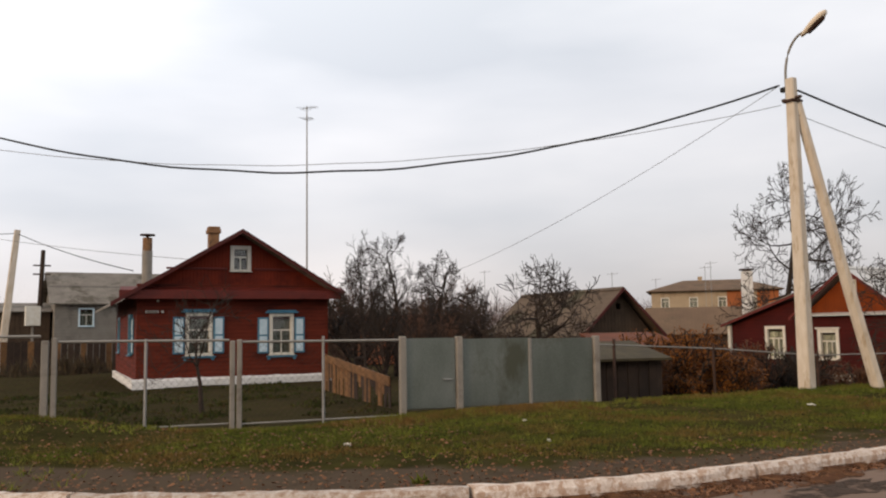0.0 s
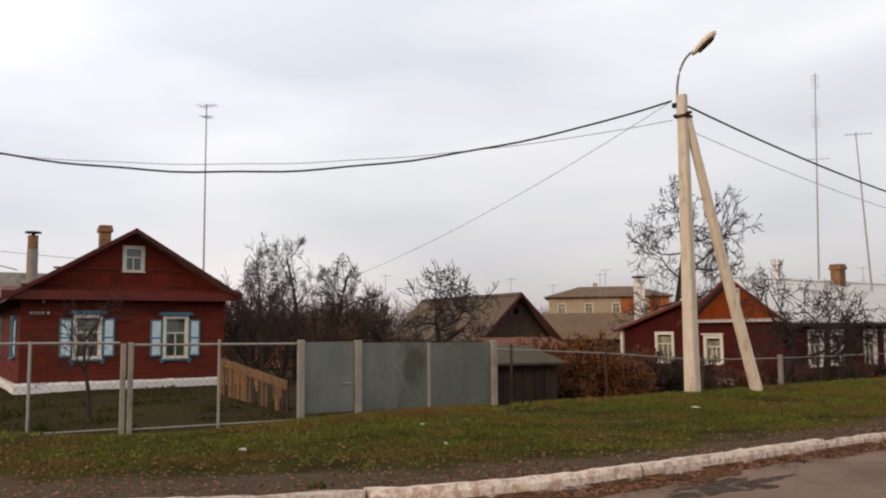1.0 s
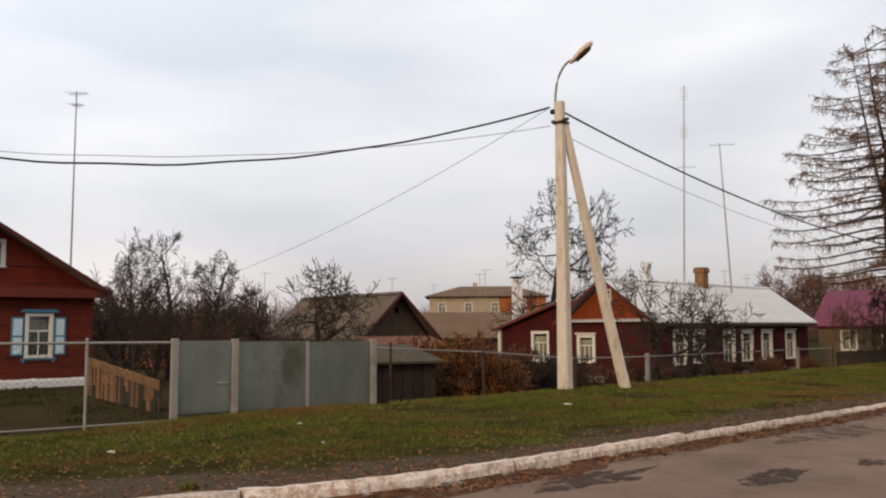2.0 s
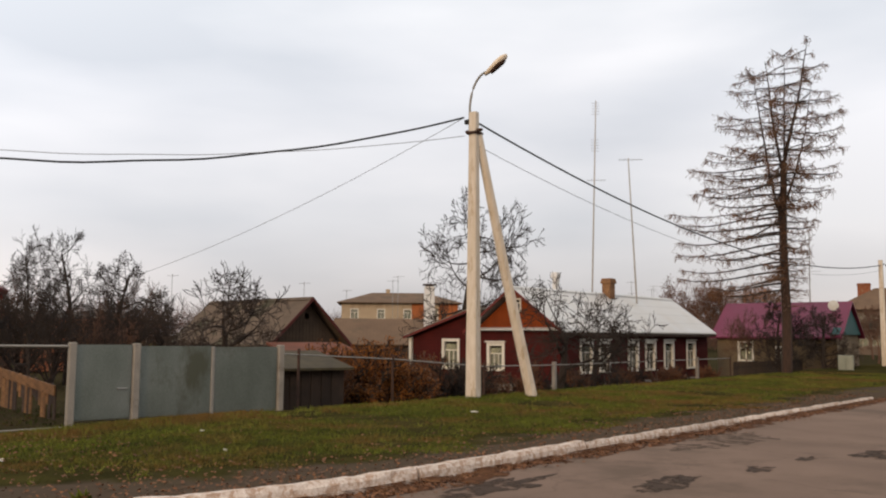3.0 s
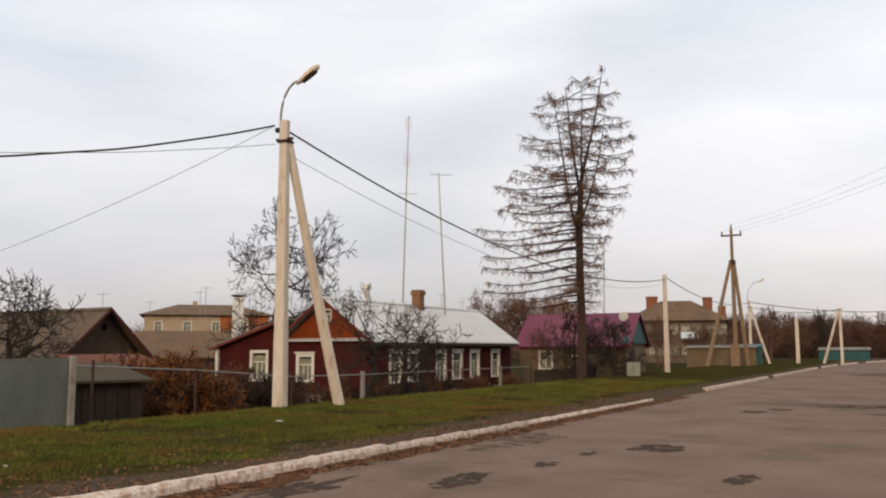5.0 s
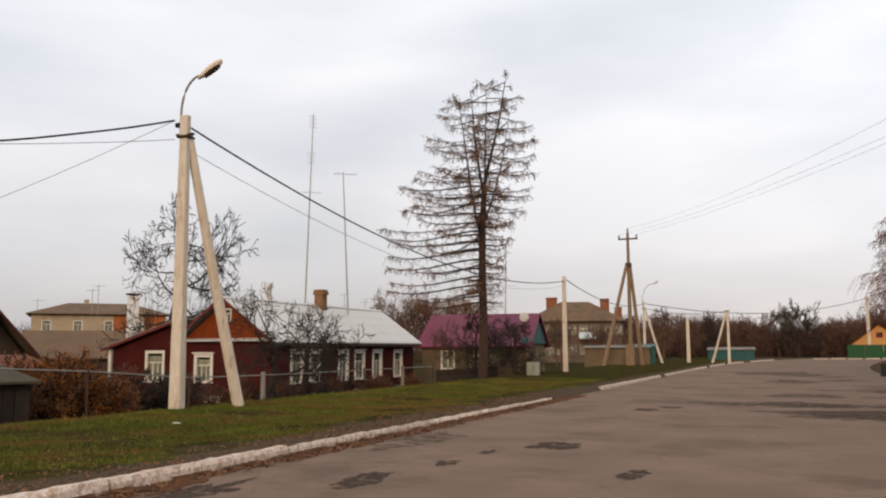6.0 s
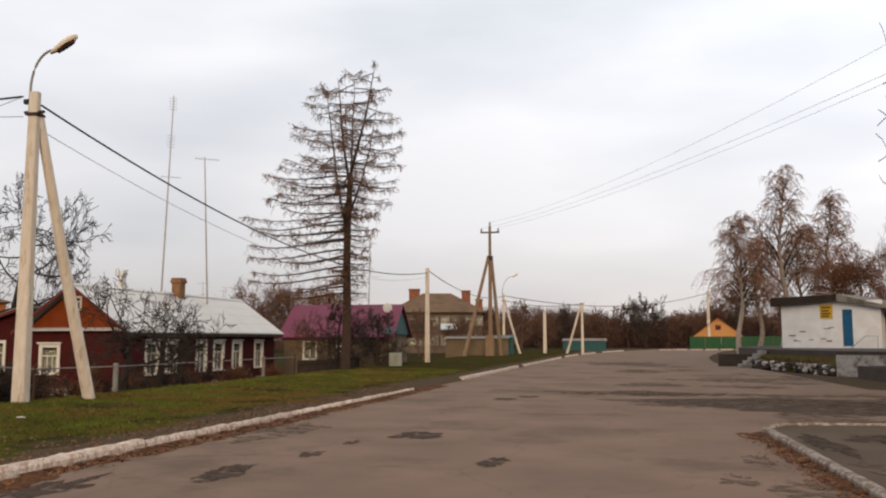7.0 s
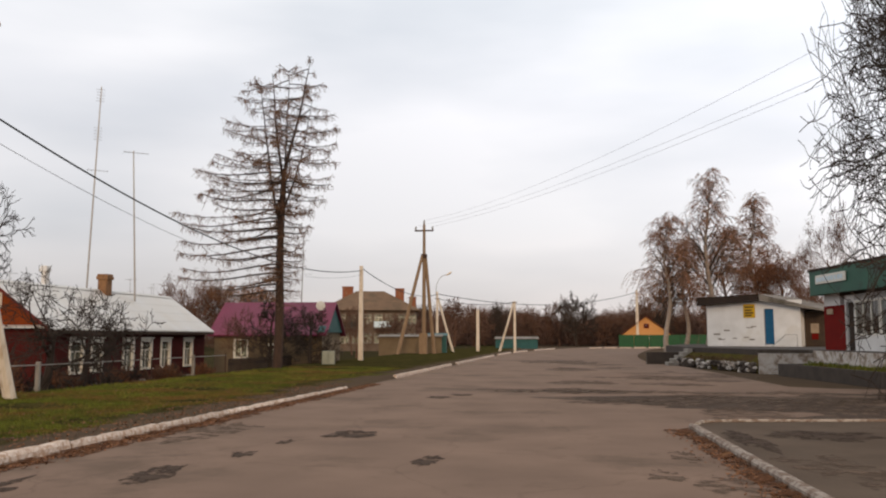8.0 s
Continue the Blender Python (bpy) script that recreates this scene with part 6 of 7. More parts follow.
def larch():
    """A tall larch: one stout trunk that forks into leaders, long low boughs to one side, tasselled twigs."""
    rnd = random.Random(8)
    t = thing("tree", "tall bare larch with drooping dark branches", "tree", pose(-13.1, 43.0, -0.1))
    left = Vector((-0.956, -0.29, 0))
    deep = Vector((0.29, -0.956, 0))
    trunk = Geo()
    fork = 10.4
    mid = [Vector((0.16 * k + 0.05 * math.sin(7 * k), 0.05 * k, (fork + 0.2) * k - 0.2)) for k in [i / 14 for i in range(15)]]
    trunk.path(mid, [0.255 * (1 - 0.40 * i / 14) for i in range(15)], 10)
    leaders = []
    for out, away, ln, rr, at in ((-0.20, 0.1, 6.2, 0.11, 14), (0.16, -0.12, 6.6, 0.10, 13), (0.30, 0.12, 7.8, 0.09, 10), (-0.03, 0.3, 6.0, 0.07, 13), (-0.36, -0.1, 6.6, 0.07, 11)):
        d = (left * out + deep * away + Vector((0, 0, 1))).normalized()
        p = mid[at].copy()
        pts = [p]
        for i in range(8):
            d = (d + Vector((rnd.gauss(0, 0.035), rnd.gauss(0, 0.035), 0.09))).normalized()
            p = p + d * ln / 8
            pts.append(p)
        trunk.path(pts, [rr * (1 - 0.85 * i / 8) for i in range(9)], 6)
        leaders.append(pts)
    part("trunk", trunk, LARCH_BARK, t)
    limb, twig = Geo(), Geo()

    def envelope(z, side):
        """How far the crown reaches at a height, from the long side (1) to the short side (-1)."""
        zs = (4.2, 6.0, 7.7, 9.4, 10.9, 12.6, 14.8, 17.2)
        far = (4.9, 6.1, 5.9, 4.9, 4.0, 3.3, 2.4, 0.9)
        near = (0.8, 1.1, 1.4, 2.2, 2.8, 2.9, 2.1, 0.9)
        return float(np.interp(z, zs, far)) * (1 + side) / 2 + float(np.interp(z, zs, near)) * (1 - side) / 2

    def bough(p, d, ln, r, sag):
        """Dips away from the trunk, then lifts towards its tip, with hanging tassels along it."""
        pts, n = [p], 8
        for i in range(n):
            d = (d + Vector((rnd.gauss(0, 0.045), rnd.gauss(0, 0.045), sag * (i / n - 0.38)))).normalized()
            p = p + d * ln / n
            pts.append(p)
        limb.path(pts, [max(0.018, r * (1 - 0.65 * i / n)) for i in range(n + 1)], 5)
        for i in range(int(ln * 9.0) + 4):
            f = (1 - rnd.random() ** 1.5 * 0.85) * n
            j = min(n - 1, int(f))
            q = pts[j].lerp(pts[j + 1], min(1.0, f - j))
            tl = rnd.uniform(0.18, 0.55) * (0.55 + 0.45 * min(1, ln / 3))
            w = Vector((-d.y, d.x, 0)) * rnd.gauss(0, 0.7)
            e = (w + Vector((d.x, d.y, 0)) * 0.6 + Vector((0, 0, rnd.uniform(-0.75, 0.45)))).normalized()
            m1 = q + e * tl * 0.5
            m2 = m1 + (e + Vector((rnd.gauss(0, 0.3), rnd.gauss(0, 0.3), rnd.gauss(-0.1, 0.35)))).normalized() * tl * 0.5
            twig.path([q, m1, m2], [0.010, 0.008, 0.005], 3)
            for h in range(2):
                s = q.lerp(m2, 0.25 + 0.75 * rnd.random())
                twig.path([s, s + Vector((rnd.gauss(0, 0.10), rnd.gauss(0, 0.10), rnd.gauss(-0.12, 0.10)))], [0.012, 0.007], 3)

    for i in range(56):
        z = 4.2 + (fork - 4.2) * ((i + rnd.random()) / 56)
        f = min(13.99, z / fork * 14)
        j = int(f)
        p = mid[j].lerp(mid[j + 1], f - j)
        a = i * 2.4 + rnd.uniform(-0.4, 0.4)
        d = left * math.cos(a) + deep * math.sin(a)
        ln = envelope(z - 0.3, math.cos(a)) * rnd.uniform(0.62, 1.08)
        bough(p, (d + Vector((0, 0, 0.06))).normalized(), ln, 0.055 if ln > 2.5 else 0.034, 0.30)
    for pts in leaders:
        for i in range(20):
            f = min(7.99, (i + rnd.random()) / 20 * 8)
            j = int(f)
            p = pts[j].lerp(pts[j + 1], f - j)
            a = i * 2.4 + rnd.uniform(-0.5, 0.5)
            d = left * math.cos(a) + deep * math.sin(a)
            off = (p - mid[14]).dot(left) * math.cos(a)
            ln = max(0.35, envelope(p.z, math.cos(a)) - off) * rnd.uniform(0.5, 1.0)
            bough(p, (d + Vector((0, 0, 0.12))).normalized(), ln, 0.030, 0.28)
    for i in range(260):
        z = rnd.uniform(3.2, 9.0)
        p = mid[min(13, int(z / fork * 14))].copy()
        p.z = z
        a = rnd.random() * 6.283
        ln = rnd.uniform(0.5, 1.3)
        q = p + Vector((math.cos(a), math.sin(a), rnd.uniform(-0.5, 0.3))) * ln
        twig.path([p, p.lerp(q, 0.5) + Vector((0, 0, -0.06)), q], [0.014, 0.011, 0.006], 3)
    tagged(part("bough", limb, BARK, t), kind="stuff")
    tagged(part("twig_mass", twig, LARCH_TWIG, t), kind="stuff")


larch()

BIG = dict(APPLE, kids=(9, 7, 6, 5), segs=(5, 7, 6, 5, 4), angle=(58, 46, 46, 45), lift=(0.1, 0.02, 0.03, 0.04, 0.05), ratio=(1.1, 0.7, 0.7, 0.8), thick=(0.34, 0.42, 0.42, 0.5))
BIG["from"] = (0.3, 0.15, 0.12, 0.1)
BRUSH = dict(levels=3, segs=(3, 5, 4, 3), wander=(0.1, 0.16, 0.2, 0.22), lift=(0.1, 0.12, 0.1, 0.08), kids=(11, 8, 8), angle=(38, 35, 38), ratio=(2.2, 0.55, 0.55), thick=(0.5, 0.55, 0.6), taper=0.3, thin=0.005)
BRUSH["from"] = (0.05, 0.15, 0.15)
TALL = dict(APPLE, kids=(20, 6, 5, 4), angle=(70, 46, 46, 45), ratio=(0.46, 0.66, 0.66, 0.8), thick=(0.36, 0.45, 0.45, 0.5), segs=(7, 5, 5, 4, 3), lift=(0.1, 0.05, 0.03, 0.04, 0.05), thin=0.006)
TALL["from"] = (0.22, 0.2, 0.15, 0.1)
OLD_APPLE = dict(APPLE, kids=(22, 7, 5, 3), angle=(86, 42, 46, 45), ratio=(0.70, 0.55, 0.55, 0.6), thick=(0.38, 0.5, 0.5, 0.6), segs=(7, 7, 5, 4, 3), wander=(0.06, 0.16, 0.2, 0.2, 0.2), lift=(0.1, 0.01, 0.02, 0.03, 0.04), thin=0.0135)
OLD_APPLE["from"] = (0.26, 0.2, 0.15, 0.1)
SPREAD = dict(APPLE, thin=0.0075, kids=(6, 5, 5, 4), wander=(0.12, 0.26, 0.24, 0.22, 0.2), lift=(0.1, 0.0, -0.03, -0.05, 0.02), angle=(62, 52, 48, 45))

tree("bare old apple tree rising behind a red house", -28.9, 37.8, -0.6, 10.6, 7.4, 0.24, OLD_APPLE, BARK, 3, radius=4.3)
tree("crooked bare apple tree before the long red house", -17.1, 28.0, -0.7, 4.9, 1.6, 0.16, dict(SPREAD, thin=0.0065), BARK, 14, twig=BARK, lean=(0.22, 0.2), radius=2.6)
tree("crooked bare apple tree before the long red house", -17.5, 31.5, -0.75, 4.6, 1.4, 0.14, dict(SPREAD, thin=0.0065), BARK, 18, twig=BARK, lean=(0.1, 0.2), radius=2.5)
tree("tall bare pear tree behind the garden", -36.6, 19.6, -0.3, 6.7, 5.4, 0.2, dict(TALL, thin=0.0085, kids=(20, 5, 4, 4)), BARK, 22, radius=2.1)
tree("bare fruit tree with a lopped trunk", -36.3, 21.3, -0.3, 5.9, 4.2, 0.2, dict(TALL, thin=0.0085, kids=(20, 5, 4, 4)), BARK, 31, radius=2.0)
tree("spreading bare apple tree before a shed", -23.5, 18.0, -0.3, 4.6, 1.7, 0.15, SPREAD, BARK, 41, radius=2.5)
tree("spreading bare apple tree before a shed", -26.0, 17.4, -0.3, 3.7, 1.3, 0.12, SPREAD, BARK, 47, radius=2.0)
tree("young bare fruit tree before the cottage", -20.0, 5.75, -0.2, 3.4, 1.5, 0.06, dict(APPLE, levels=3, kids=(6, 5, 4), thin=0.005), BARK, 53, radius=1.9)
tree("slender bare tree beside the cottage wall", -26.5, 13.0, 0.0, 5.2, 3.5, 0.09, TALL, BARK, 61, radius=1.1)
for i, (x, y, hh) in enumerate([(-34, 16.2, 4.6), (-40, 18.2, 5.4), (-33.5, 20.4, 4.0), (-39, 23.5, 4.8), (-36.5, 25, 4.2), (-43, 20, 5.0), (-29.5, 15.2, 3.4), (-30.5, 17.5, 3.2), (-33, 18.4, 3.0), (-45, 26, 5.2), (-27.5, 16.0, 2.6)]):
    tree("dense bare garden thicket behind the gate", x, y, -0.2, hh, 0.8, 0.07, BRUSH, BARK_RED if i % 2 else BARK, 70 + i, name="shrub", radius=hh * 0.55)
def birch(x, y, z, H, R, r, seed):
    """A weeping birch: a pale trunk, arching limbs and long hanging strands with sparse small leaves."""
    rnd = random.Random(seed)
    t = thing("tree", "weeping birch with hanging twigs and withered leaves", "tree", pose(x, y, z))
    trunk, limb, strand, leaf = Geo(), Geo(), Geo(), Geo()
    mid = [Vector((0.25 * math.sin(0.8 * i + seed), 0.2 * math.cos(0.7 * i + seed), H * 0.97 * i / 12 - 0.2)) * 1.0 for i in range(13)]
    trunk.path(mid, [max(0.02, r * (1 - 0.95 * i / 12)) for i in range(13)], 9)

    def hang(p, ln, out):
        pts, d = [p], (out * 0.5 + Vector((rnd.gauss(0, 0.2), rnd.gauss(0, 0.2), 0.1))).normalized()
        for i in range(5):
            d = (d + Vector((rnd.gauss(0, 0.13), rnd.gauss(0, 0.13), -0.42))).normalized()
            p = p + d * ln / 5
            pts.append(p)
        strand.path(pts, [0.014, 0.012, 0.011, 0.010, 0.009, 0.008], 3)
        for q in range(int(ln * 4.0) + 1):
            f = rnd.uniform(0.4, 4.99)
            i = int(f)
            c = pts[i].lerp(pts[i + 1], f - i) + Vector((rnd.gauss(0, 0.05), rnd.gauss(0, 0.05), rnd.gauss(0, 0.05)))
            a = Vector((rnd.gauss(0, 1), rnd.gauss(0, 1), rnd.gauss(0, 1))).normalized() * rnd.uniform(0.04, 0.07)
            b = a.orthogonal().normalized() * 0.034
            leaf.add([c - a, c + b, c + a, c - b], [(0, 1, 2), (0, 2, 3)])

    def arch(p, d, ln, r0, depth):
        pts, n = [p], 6
        for i in range(n):
            d = (d + Vector((rnd.gauss(0, 0.09), rnd.gauss(0, 0.09), -0.01 - 0.035 * i * (0.6 + depth * 0.4)))).normalized()
            p = p + d * ln / n
            pts.append(p)
        limb.path(pts, [max(0.012, r0 * (1 - 0.85 * i / n)) for i in range(n + 1)], 4)
        flat = Vector((d.x, d.y, 0))
        for k in range(7 if depth else 6):
            f = rnd.uniform(1.2, 5.99)
            i = int(f)
            hang(pts[i].lerp(pts[i + 1], f - i), rnd.uniform(0.4, 1.2) * (1.0 + 1.1 * (pts[i].z < H * 0.62)), flat)
        if not depth:
            for k in range(5):
                i = rnd.randint(1, 5)
                e = (pts[i + 1] - pts[i]).normalized()
                w = e.orthogonal().normalized()
                w = (w * rnd.uniform(-1, 1) + e.cross(w) * rnd.uniform(-1, 1)).normalized()
                arch(pts[i], (e * 0.75 + w * 0.7).normalized(), ln * rnd.uniform(0.35, 0.6), r0 * 0.45, 1)

    n = 30
    for k in range(n):
        s = 0.34 + 0.64 * (k + rnd.random()) / n
        f = min(11.99, s * 12)
        i = int(f)
        az = k * 2.4 + rnd.uniform(-0.5, 0.5)
        up = 1.0 + 1.1 * s
        d = Vector((math.cos(az), math.sin(az), up)).normalized()
        arch(mid[i].lerp(mid[i + 1], f - i), d, R * (1.35 - 0.95 * max(0.0, s - 0.45) / 0.55) * rnd.uniform(0.75, 1.1), r * 0.3 * (1.1 - s * 0.8), 0)
    part("trunk", trunk, BIRCH, t)
    tagged(part("limb_mass", limb, BARK_GREY, t), kind="stuff")
    tagged(part("twig_mass", strand, BIRCH_TWIG, t), kind="stuff")
    tagged(part("leaves", leaf, BIRCH_LEAF, t), kind="stuff")


birch(14.7, 74.0, 0.8, 15.0, 3.2, 0.32, 81)
birch(18.6, 75.0, 0.8, 13.2, 2.5, 0.26, 87)
birch(11.4, 75.0, 0.6, 11.6, 2.6, 0.24, 92)
birch(13.2, 77.0, 0.8, 9.6, 2.4, 0.22, 94)
birch(16.6, 77.0, 0.8, 10.6, 2.6, 0.22, 99)
tree("russet-leaved tree behind the store house", 19.0, 68.0, 0.8, 8.2, 3.0, 0.2, BIG, BARK_RED, 95, RUST_LEAF, 3, 0.06, radius=3.2)
tree("half-bare russet tree behind the shop", 19.9, 60.5, 0.8, 10.2, 3.0, 0.2, BIG, BARK_RED, 97, RUST_LEAF, 2, 0.04, radius=3.2)
tree("large dark bare tree beside the shop terrace", 15.0, 23.8, 1.0, 19.0, 5.6, 0.36, dict(BIG, kids=(40, 11, 9, 6), angle=(86, 42, 46, 46), wander=(0.08, 0.14, 0.2, 0.24, 0.26), lift=(0.1, -0.01, 0.0, 0.03, 0.05), thick=(0.20, 0.42, 0.45, 0.5), thin=0.0070, **{"from": (0.40, 0.15, 0.12, 0.1)}), BARK, 103, lean=(-0.05, 0), radius=5.9)
tree("small bare tree beside the maroon-roofed house", -14.6, 46.8, -0.7, 4.8, 2.6, 0.10, TALL, BARK, 111, radius=1.7)
tree("small bare tree beside the maroon-roofed house", -16.8, 47.8, -0.7, 4.2, 2.0, 0.10, APPLE, BARK_RED, 113, radius=1.7)
tree("small bare tree beside the maroon-roofed house", -13.9, 52.5, -0.6, 4.4, 2.4, 0.10, TALL, BARK_GREY, 117, radius=1.7)
for fx, fy, fh, fs in ((-20.5, 96.0, 5.6, 301), (-24.5, 101.0, 6.2, 303), (-17.6, 104.0, 5.0, 305), (-28.0, 99.0, 5.4, 307)):
    tree("bare garden tree before the far flats", fx, fy, -0.2, fh, 2.4, 0.12, dict(APPLE, thin=0.014, kids=(7, 6, 5, 3)), BARK_RED, fs, radius=2.6)
tree("small bare tree before the far flats", -17.5, 84.0, -0.2, 5.0, 2.4, 0.10, APPLE, BARK_RED, 119, radius=2.2)
tree("bare tree behind the long red house", -24.0, 57.0, -0.5, 6.8, 2.6, 0.16, BIG, BARK_RED, 121, RUST_LEAF, 1, 0.05, radius=3.2)
tree("bare tree behind the long red house", -20.5, 62.0, -0.5, 6.9, 2.6, 0.16, BIG, BARK, 123, BIRCH_LEAF, 1, 0.06, radius=3.2)
for i, (x, y, hh, leafy) in enumerate([(-17.3, 16.6, 1.7, 1), (-17.6, 18.0, 1.9, 1), (-17.4, 19.4, 1.9, 1), (-17.9, 20.8, 2.1, 1), (-18.6, 22.4, 2.3, 1), (-19.6, 20.0, 2.4, 1), (-18.2, 24.6, 2.0, 1), (-17.6, 31.0, 1.6, 1), (-17.2, 34.0, 1.5, 1), (-17.8, 29.0, 1.6, 0), (-17.0, 38.0, 1.5, 1), (-21.0, 24.5, 2.6, 0), (-22.5, 21.0, 2.6, 0), (-18.0, 23.4, 2.3, 0), (-17.4, 26.2, 1.9, 1), (-17.6, 27.4, 1.8, 0), (-17.3, 32.6, 1.7, 0), (-17.2, 35.6, 1.6, 0), (-17.1, 40.0, 1.5, 0), (-17.0, 42.5, 1.4, 1)]):
    tree("russet-leaved hedge shrub behind the wire fence", x, y, yard_drop(y), hh * 0.85, 0.25, 0.035, BRUSH, BARK_RED if leafy else BARK, 130 + i, RUST_LEAF if leafy else None, leafy * 2, 0.028, name="shrub", radius=hh * 0.62)


def thicket(name, label, spots, mat, seed, per, tall):
    """Far woods: bushes of many crooked rods that spread from the ground and fray out upward."""
    rnd = random.Random(seed)
    g = Geo()
    for x, y, w in spots:
        for k in range(per):
            bx, by = x + rnd.gauss(0, w), y + rnd.gauss(0, w)
            h = tall * rnd.uniform(0.45, 1.0) * (1 + 0.45 * noise.noise((bx * 0.07, by * 0.07, seed)))
            for j in range(15):
                s = rnd.uniform(0.0, 0.75) ** 0.8
                px, py, pz = bx + rnd.gauss(0, 0.25) * h * s, by + rnd.gauss(0, 0.25) * h * s, h * s
                dx, dy, dz = rnd.gauss(0, 0.17) * h, rnd.gauss(0, 0.17) * h, rnd.uniform(0.10, 0.36) * h
                ww = rnd.uniform(0.02, 0.055)
                g.add([(px - ww, py, pz), (px + ww, py, pz), (px + dx, py + dy, pz + dz)], [(0, 1, 2)])
    single(name, g, mat, label, "woods", kind="stuff")


far = []
rnd = random.Random(2)
for i in range(150):
    a = radians(-14 + 22 * i / 150 + rnd.uniform(-0.3, 0.3))
    d = rnd.uniform(175, 215)
    far.append((-d * math.sin(a), d * math.cos(a), 3.0))
thicket("far_woods", "brown bare woods beyond the road end", far, FAR_WOOD, 5, 50, 7.4)
for i in range(13):
    a = radians(-13.5 + 1.75 * i + rnd.uniform(-0.5, 0.5))
    d = rnd.uniform(158, 176)
    tree("bare brown tree at the edge of the far woods", -d * math.sin(a), d * math.cos(a), -0.1, rnd.uniform(7.5, 11.5), 3.4, 0.2, dict(BIG, kids=(10, 7, 5, 3), thin=0.024), BARK_RED if i % 3 else BARK_GREY, 340 + i, radius=rnd.uniform(3.2, 4.6))
far = []
for i in range(170):
    a = radians(8 + 85 * i / 170 + rnd.uniform(-0.4, 0.4))
    d = rnd.uniform(125, 170)
    far.append((-d * math.sin(a), d * math.cos(a), 3.5))
thicket("far_woods", "brown bare woods behind the village gardens", far, FAR_WOOD, 6, 36, 6.6)
far = []
for i in range(60):
    a = radians(-34 + 19 * i / 60)
    d = rnd.uniform(95, 120)
    far.append((-d * math.sin(a), d * math.cos(a), 3.0))
thicket("far_woods", "brown bare woods behind the shop", far, FAR_WOOD, 7, 40, 7.5)

# ---- grass, litter and small things ----


def grass():
    rnd = np.random.RandomState(3)
    vs, fs = [], []
    n = 0
    spots = []
    for _ in range(105000):
        y = rnd.uniform(-1.5, 46) if rnd.rand() < 0.72 else rnd.uniform(0, 24)
        u = rnd.uniform(0.35, 8.2 if y > 16 else 9.2)
        x = kerb_x(y) - u
        if y < 4 and u < 1:
            continue
        if noise.noise((x * 0.7, y * 0.7, 4.0)) + (u - 0.24 * max(0.0, 7.5 - y)) * 0.5 < 0.75 + 0.4 * rnd.rand():
            continue
        if noise.noise((x * 0.35, y * 0.35, 9.0)) < -0.12 - 0.3 * rnd.rand() + 0.28 * smooth01(8, 1, y):
            continue
        spots.append((x, y, u))
    for x, y, u in spots:
        z = height(x, y) - 0.01
        h = rnd.uniform(0.025, 0.068) * (1.5 if u > 7.2 else 1.0)
        for k in range(3):
            a = rnd.uniform(0, 6.283)
            w = 0.007
            lx, ly = rnd.normal(0, 0.03), rnd.normal(0, 0.03)
            px, py = x + rnd.normal(0, 0.03), y + rnd.normal(0, 0.03)
            vs += [(px - w * math.cos(a), py - w * math.sin(a), z), (px + w * math.cos(a), py + w * math.sin(a), z), (px + lx, py + ly, z + h)]
            fs.append((n, n + 1, n + 2))
            n += 3
    g = Geo()
    g.v, g.f = vs, fs
    single("grass", g, GRASS, "short worn green grass on the verge", "grass", kind="stuff")


grass()


def tufts():
    """Taller tussocks along the crest of the verge and round the posts."""
    rnd = np.random.RandomState(12)
    g = Geo()
    for i in range(2600):
        y = rnd.uniform(-1, 44)
        u = rnd.uniform(2.0, 7.8) if i % 2 else rnd.uniform(7.0, 8.3 if y > 15 else 9.0)
        x = kerb_x(max(y, 4)) - u
        if noise.noise((x * 0.6, y * 0.6, 8.0)) < 0.0:
            continue
        z = height(x, y) - 0.01
        for k in range(9):
            a = rnd.uniform(0, 6.283)
            h = rnd.uniform(0.05, 0.12)
            lx, ly = rnd.normal(0, 0.06), rnd.normal(0, 0.06)
            px, py = x + rnd.normal(0, 0.04), y + rnd.normal(0, 0.04)
            w = 0.008
            g.add([(px - w * math.cos(a), py - w * math.sin(a), z), (px + w * math.cos(a), py + w * math.sin(a), z), (px + lx, py + ly, z + h)], [(0, 1, 2)])
    single("grass_tufts", g, GRASS_PALE, "taller yellowish grass tussocks on the verge", "grass", kind="stuff")


GRASS_PALE = material("yellowing_grass", (0.27, 0.28, 0.090), (0.125, 0.150, 0.047), 0.8, 0.9, bump=0.0, fine=5.0, spec=0.05, dirt_or_sheen=(0.32, 0.235, 0.11))
tufts()


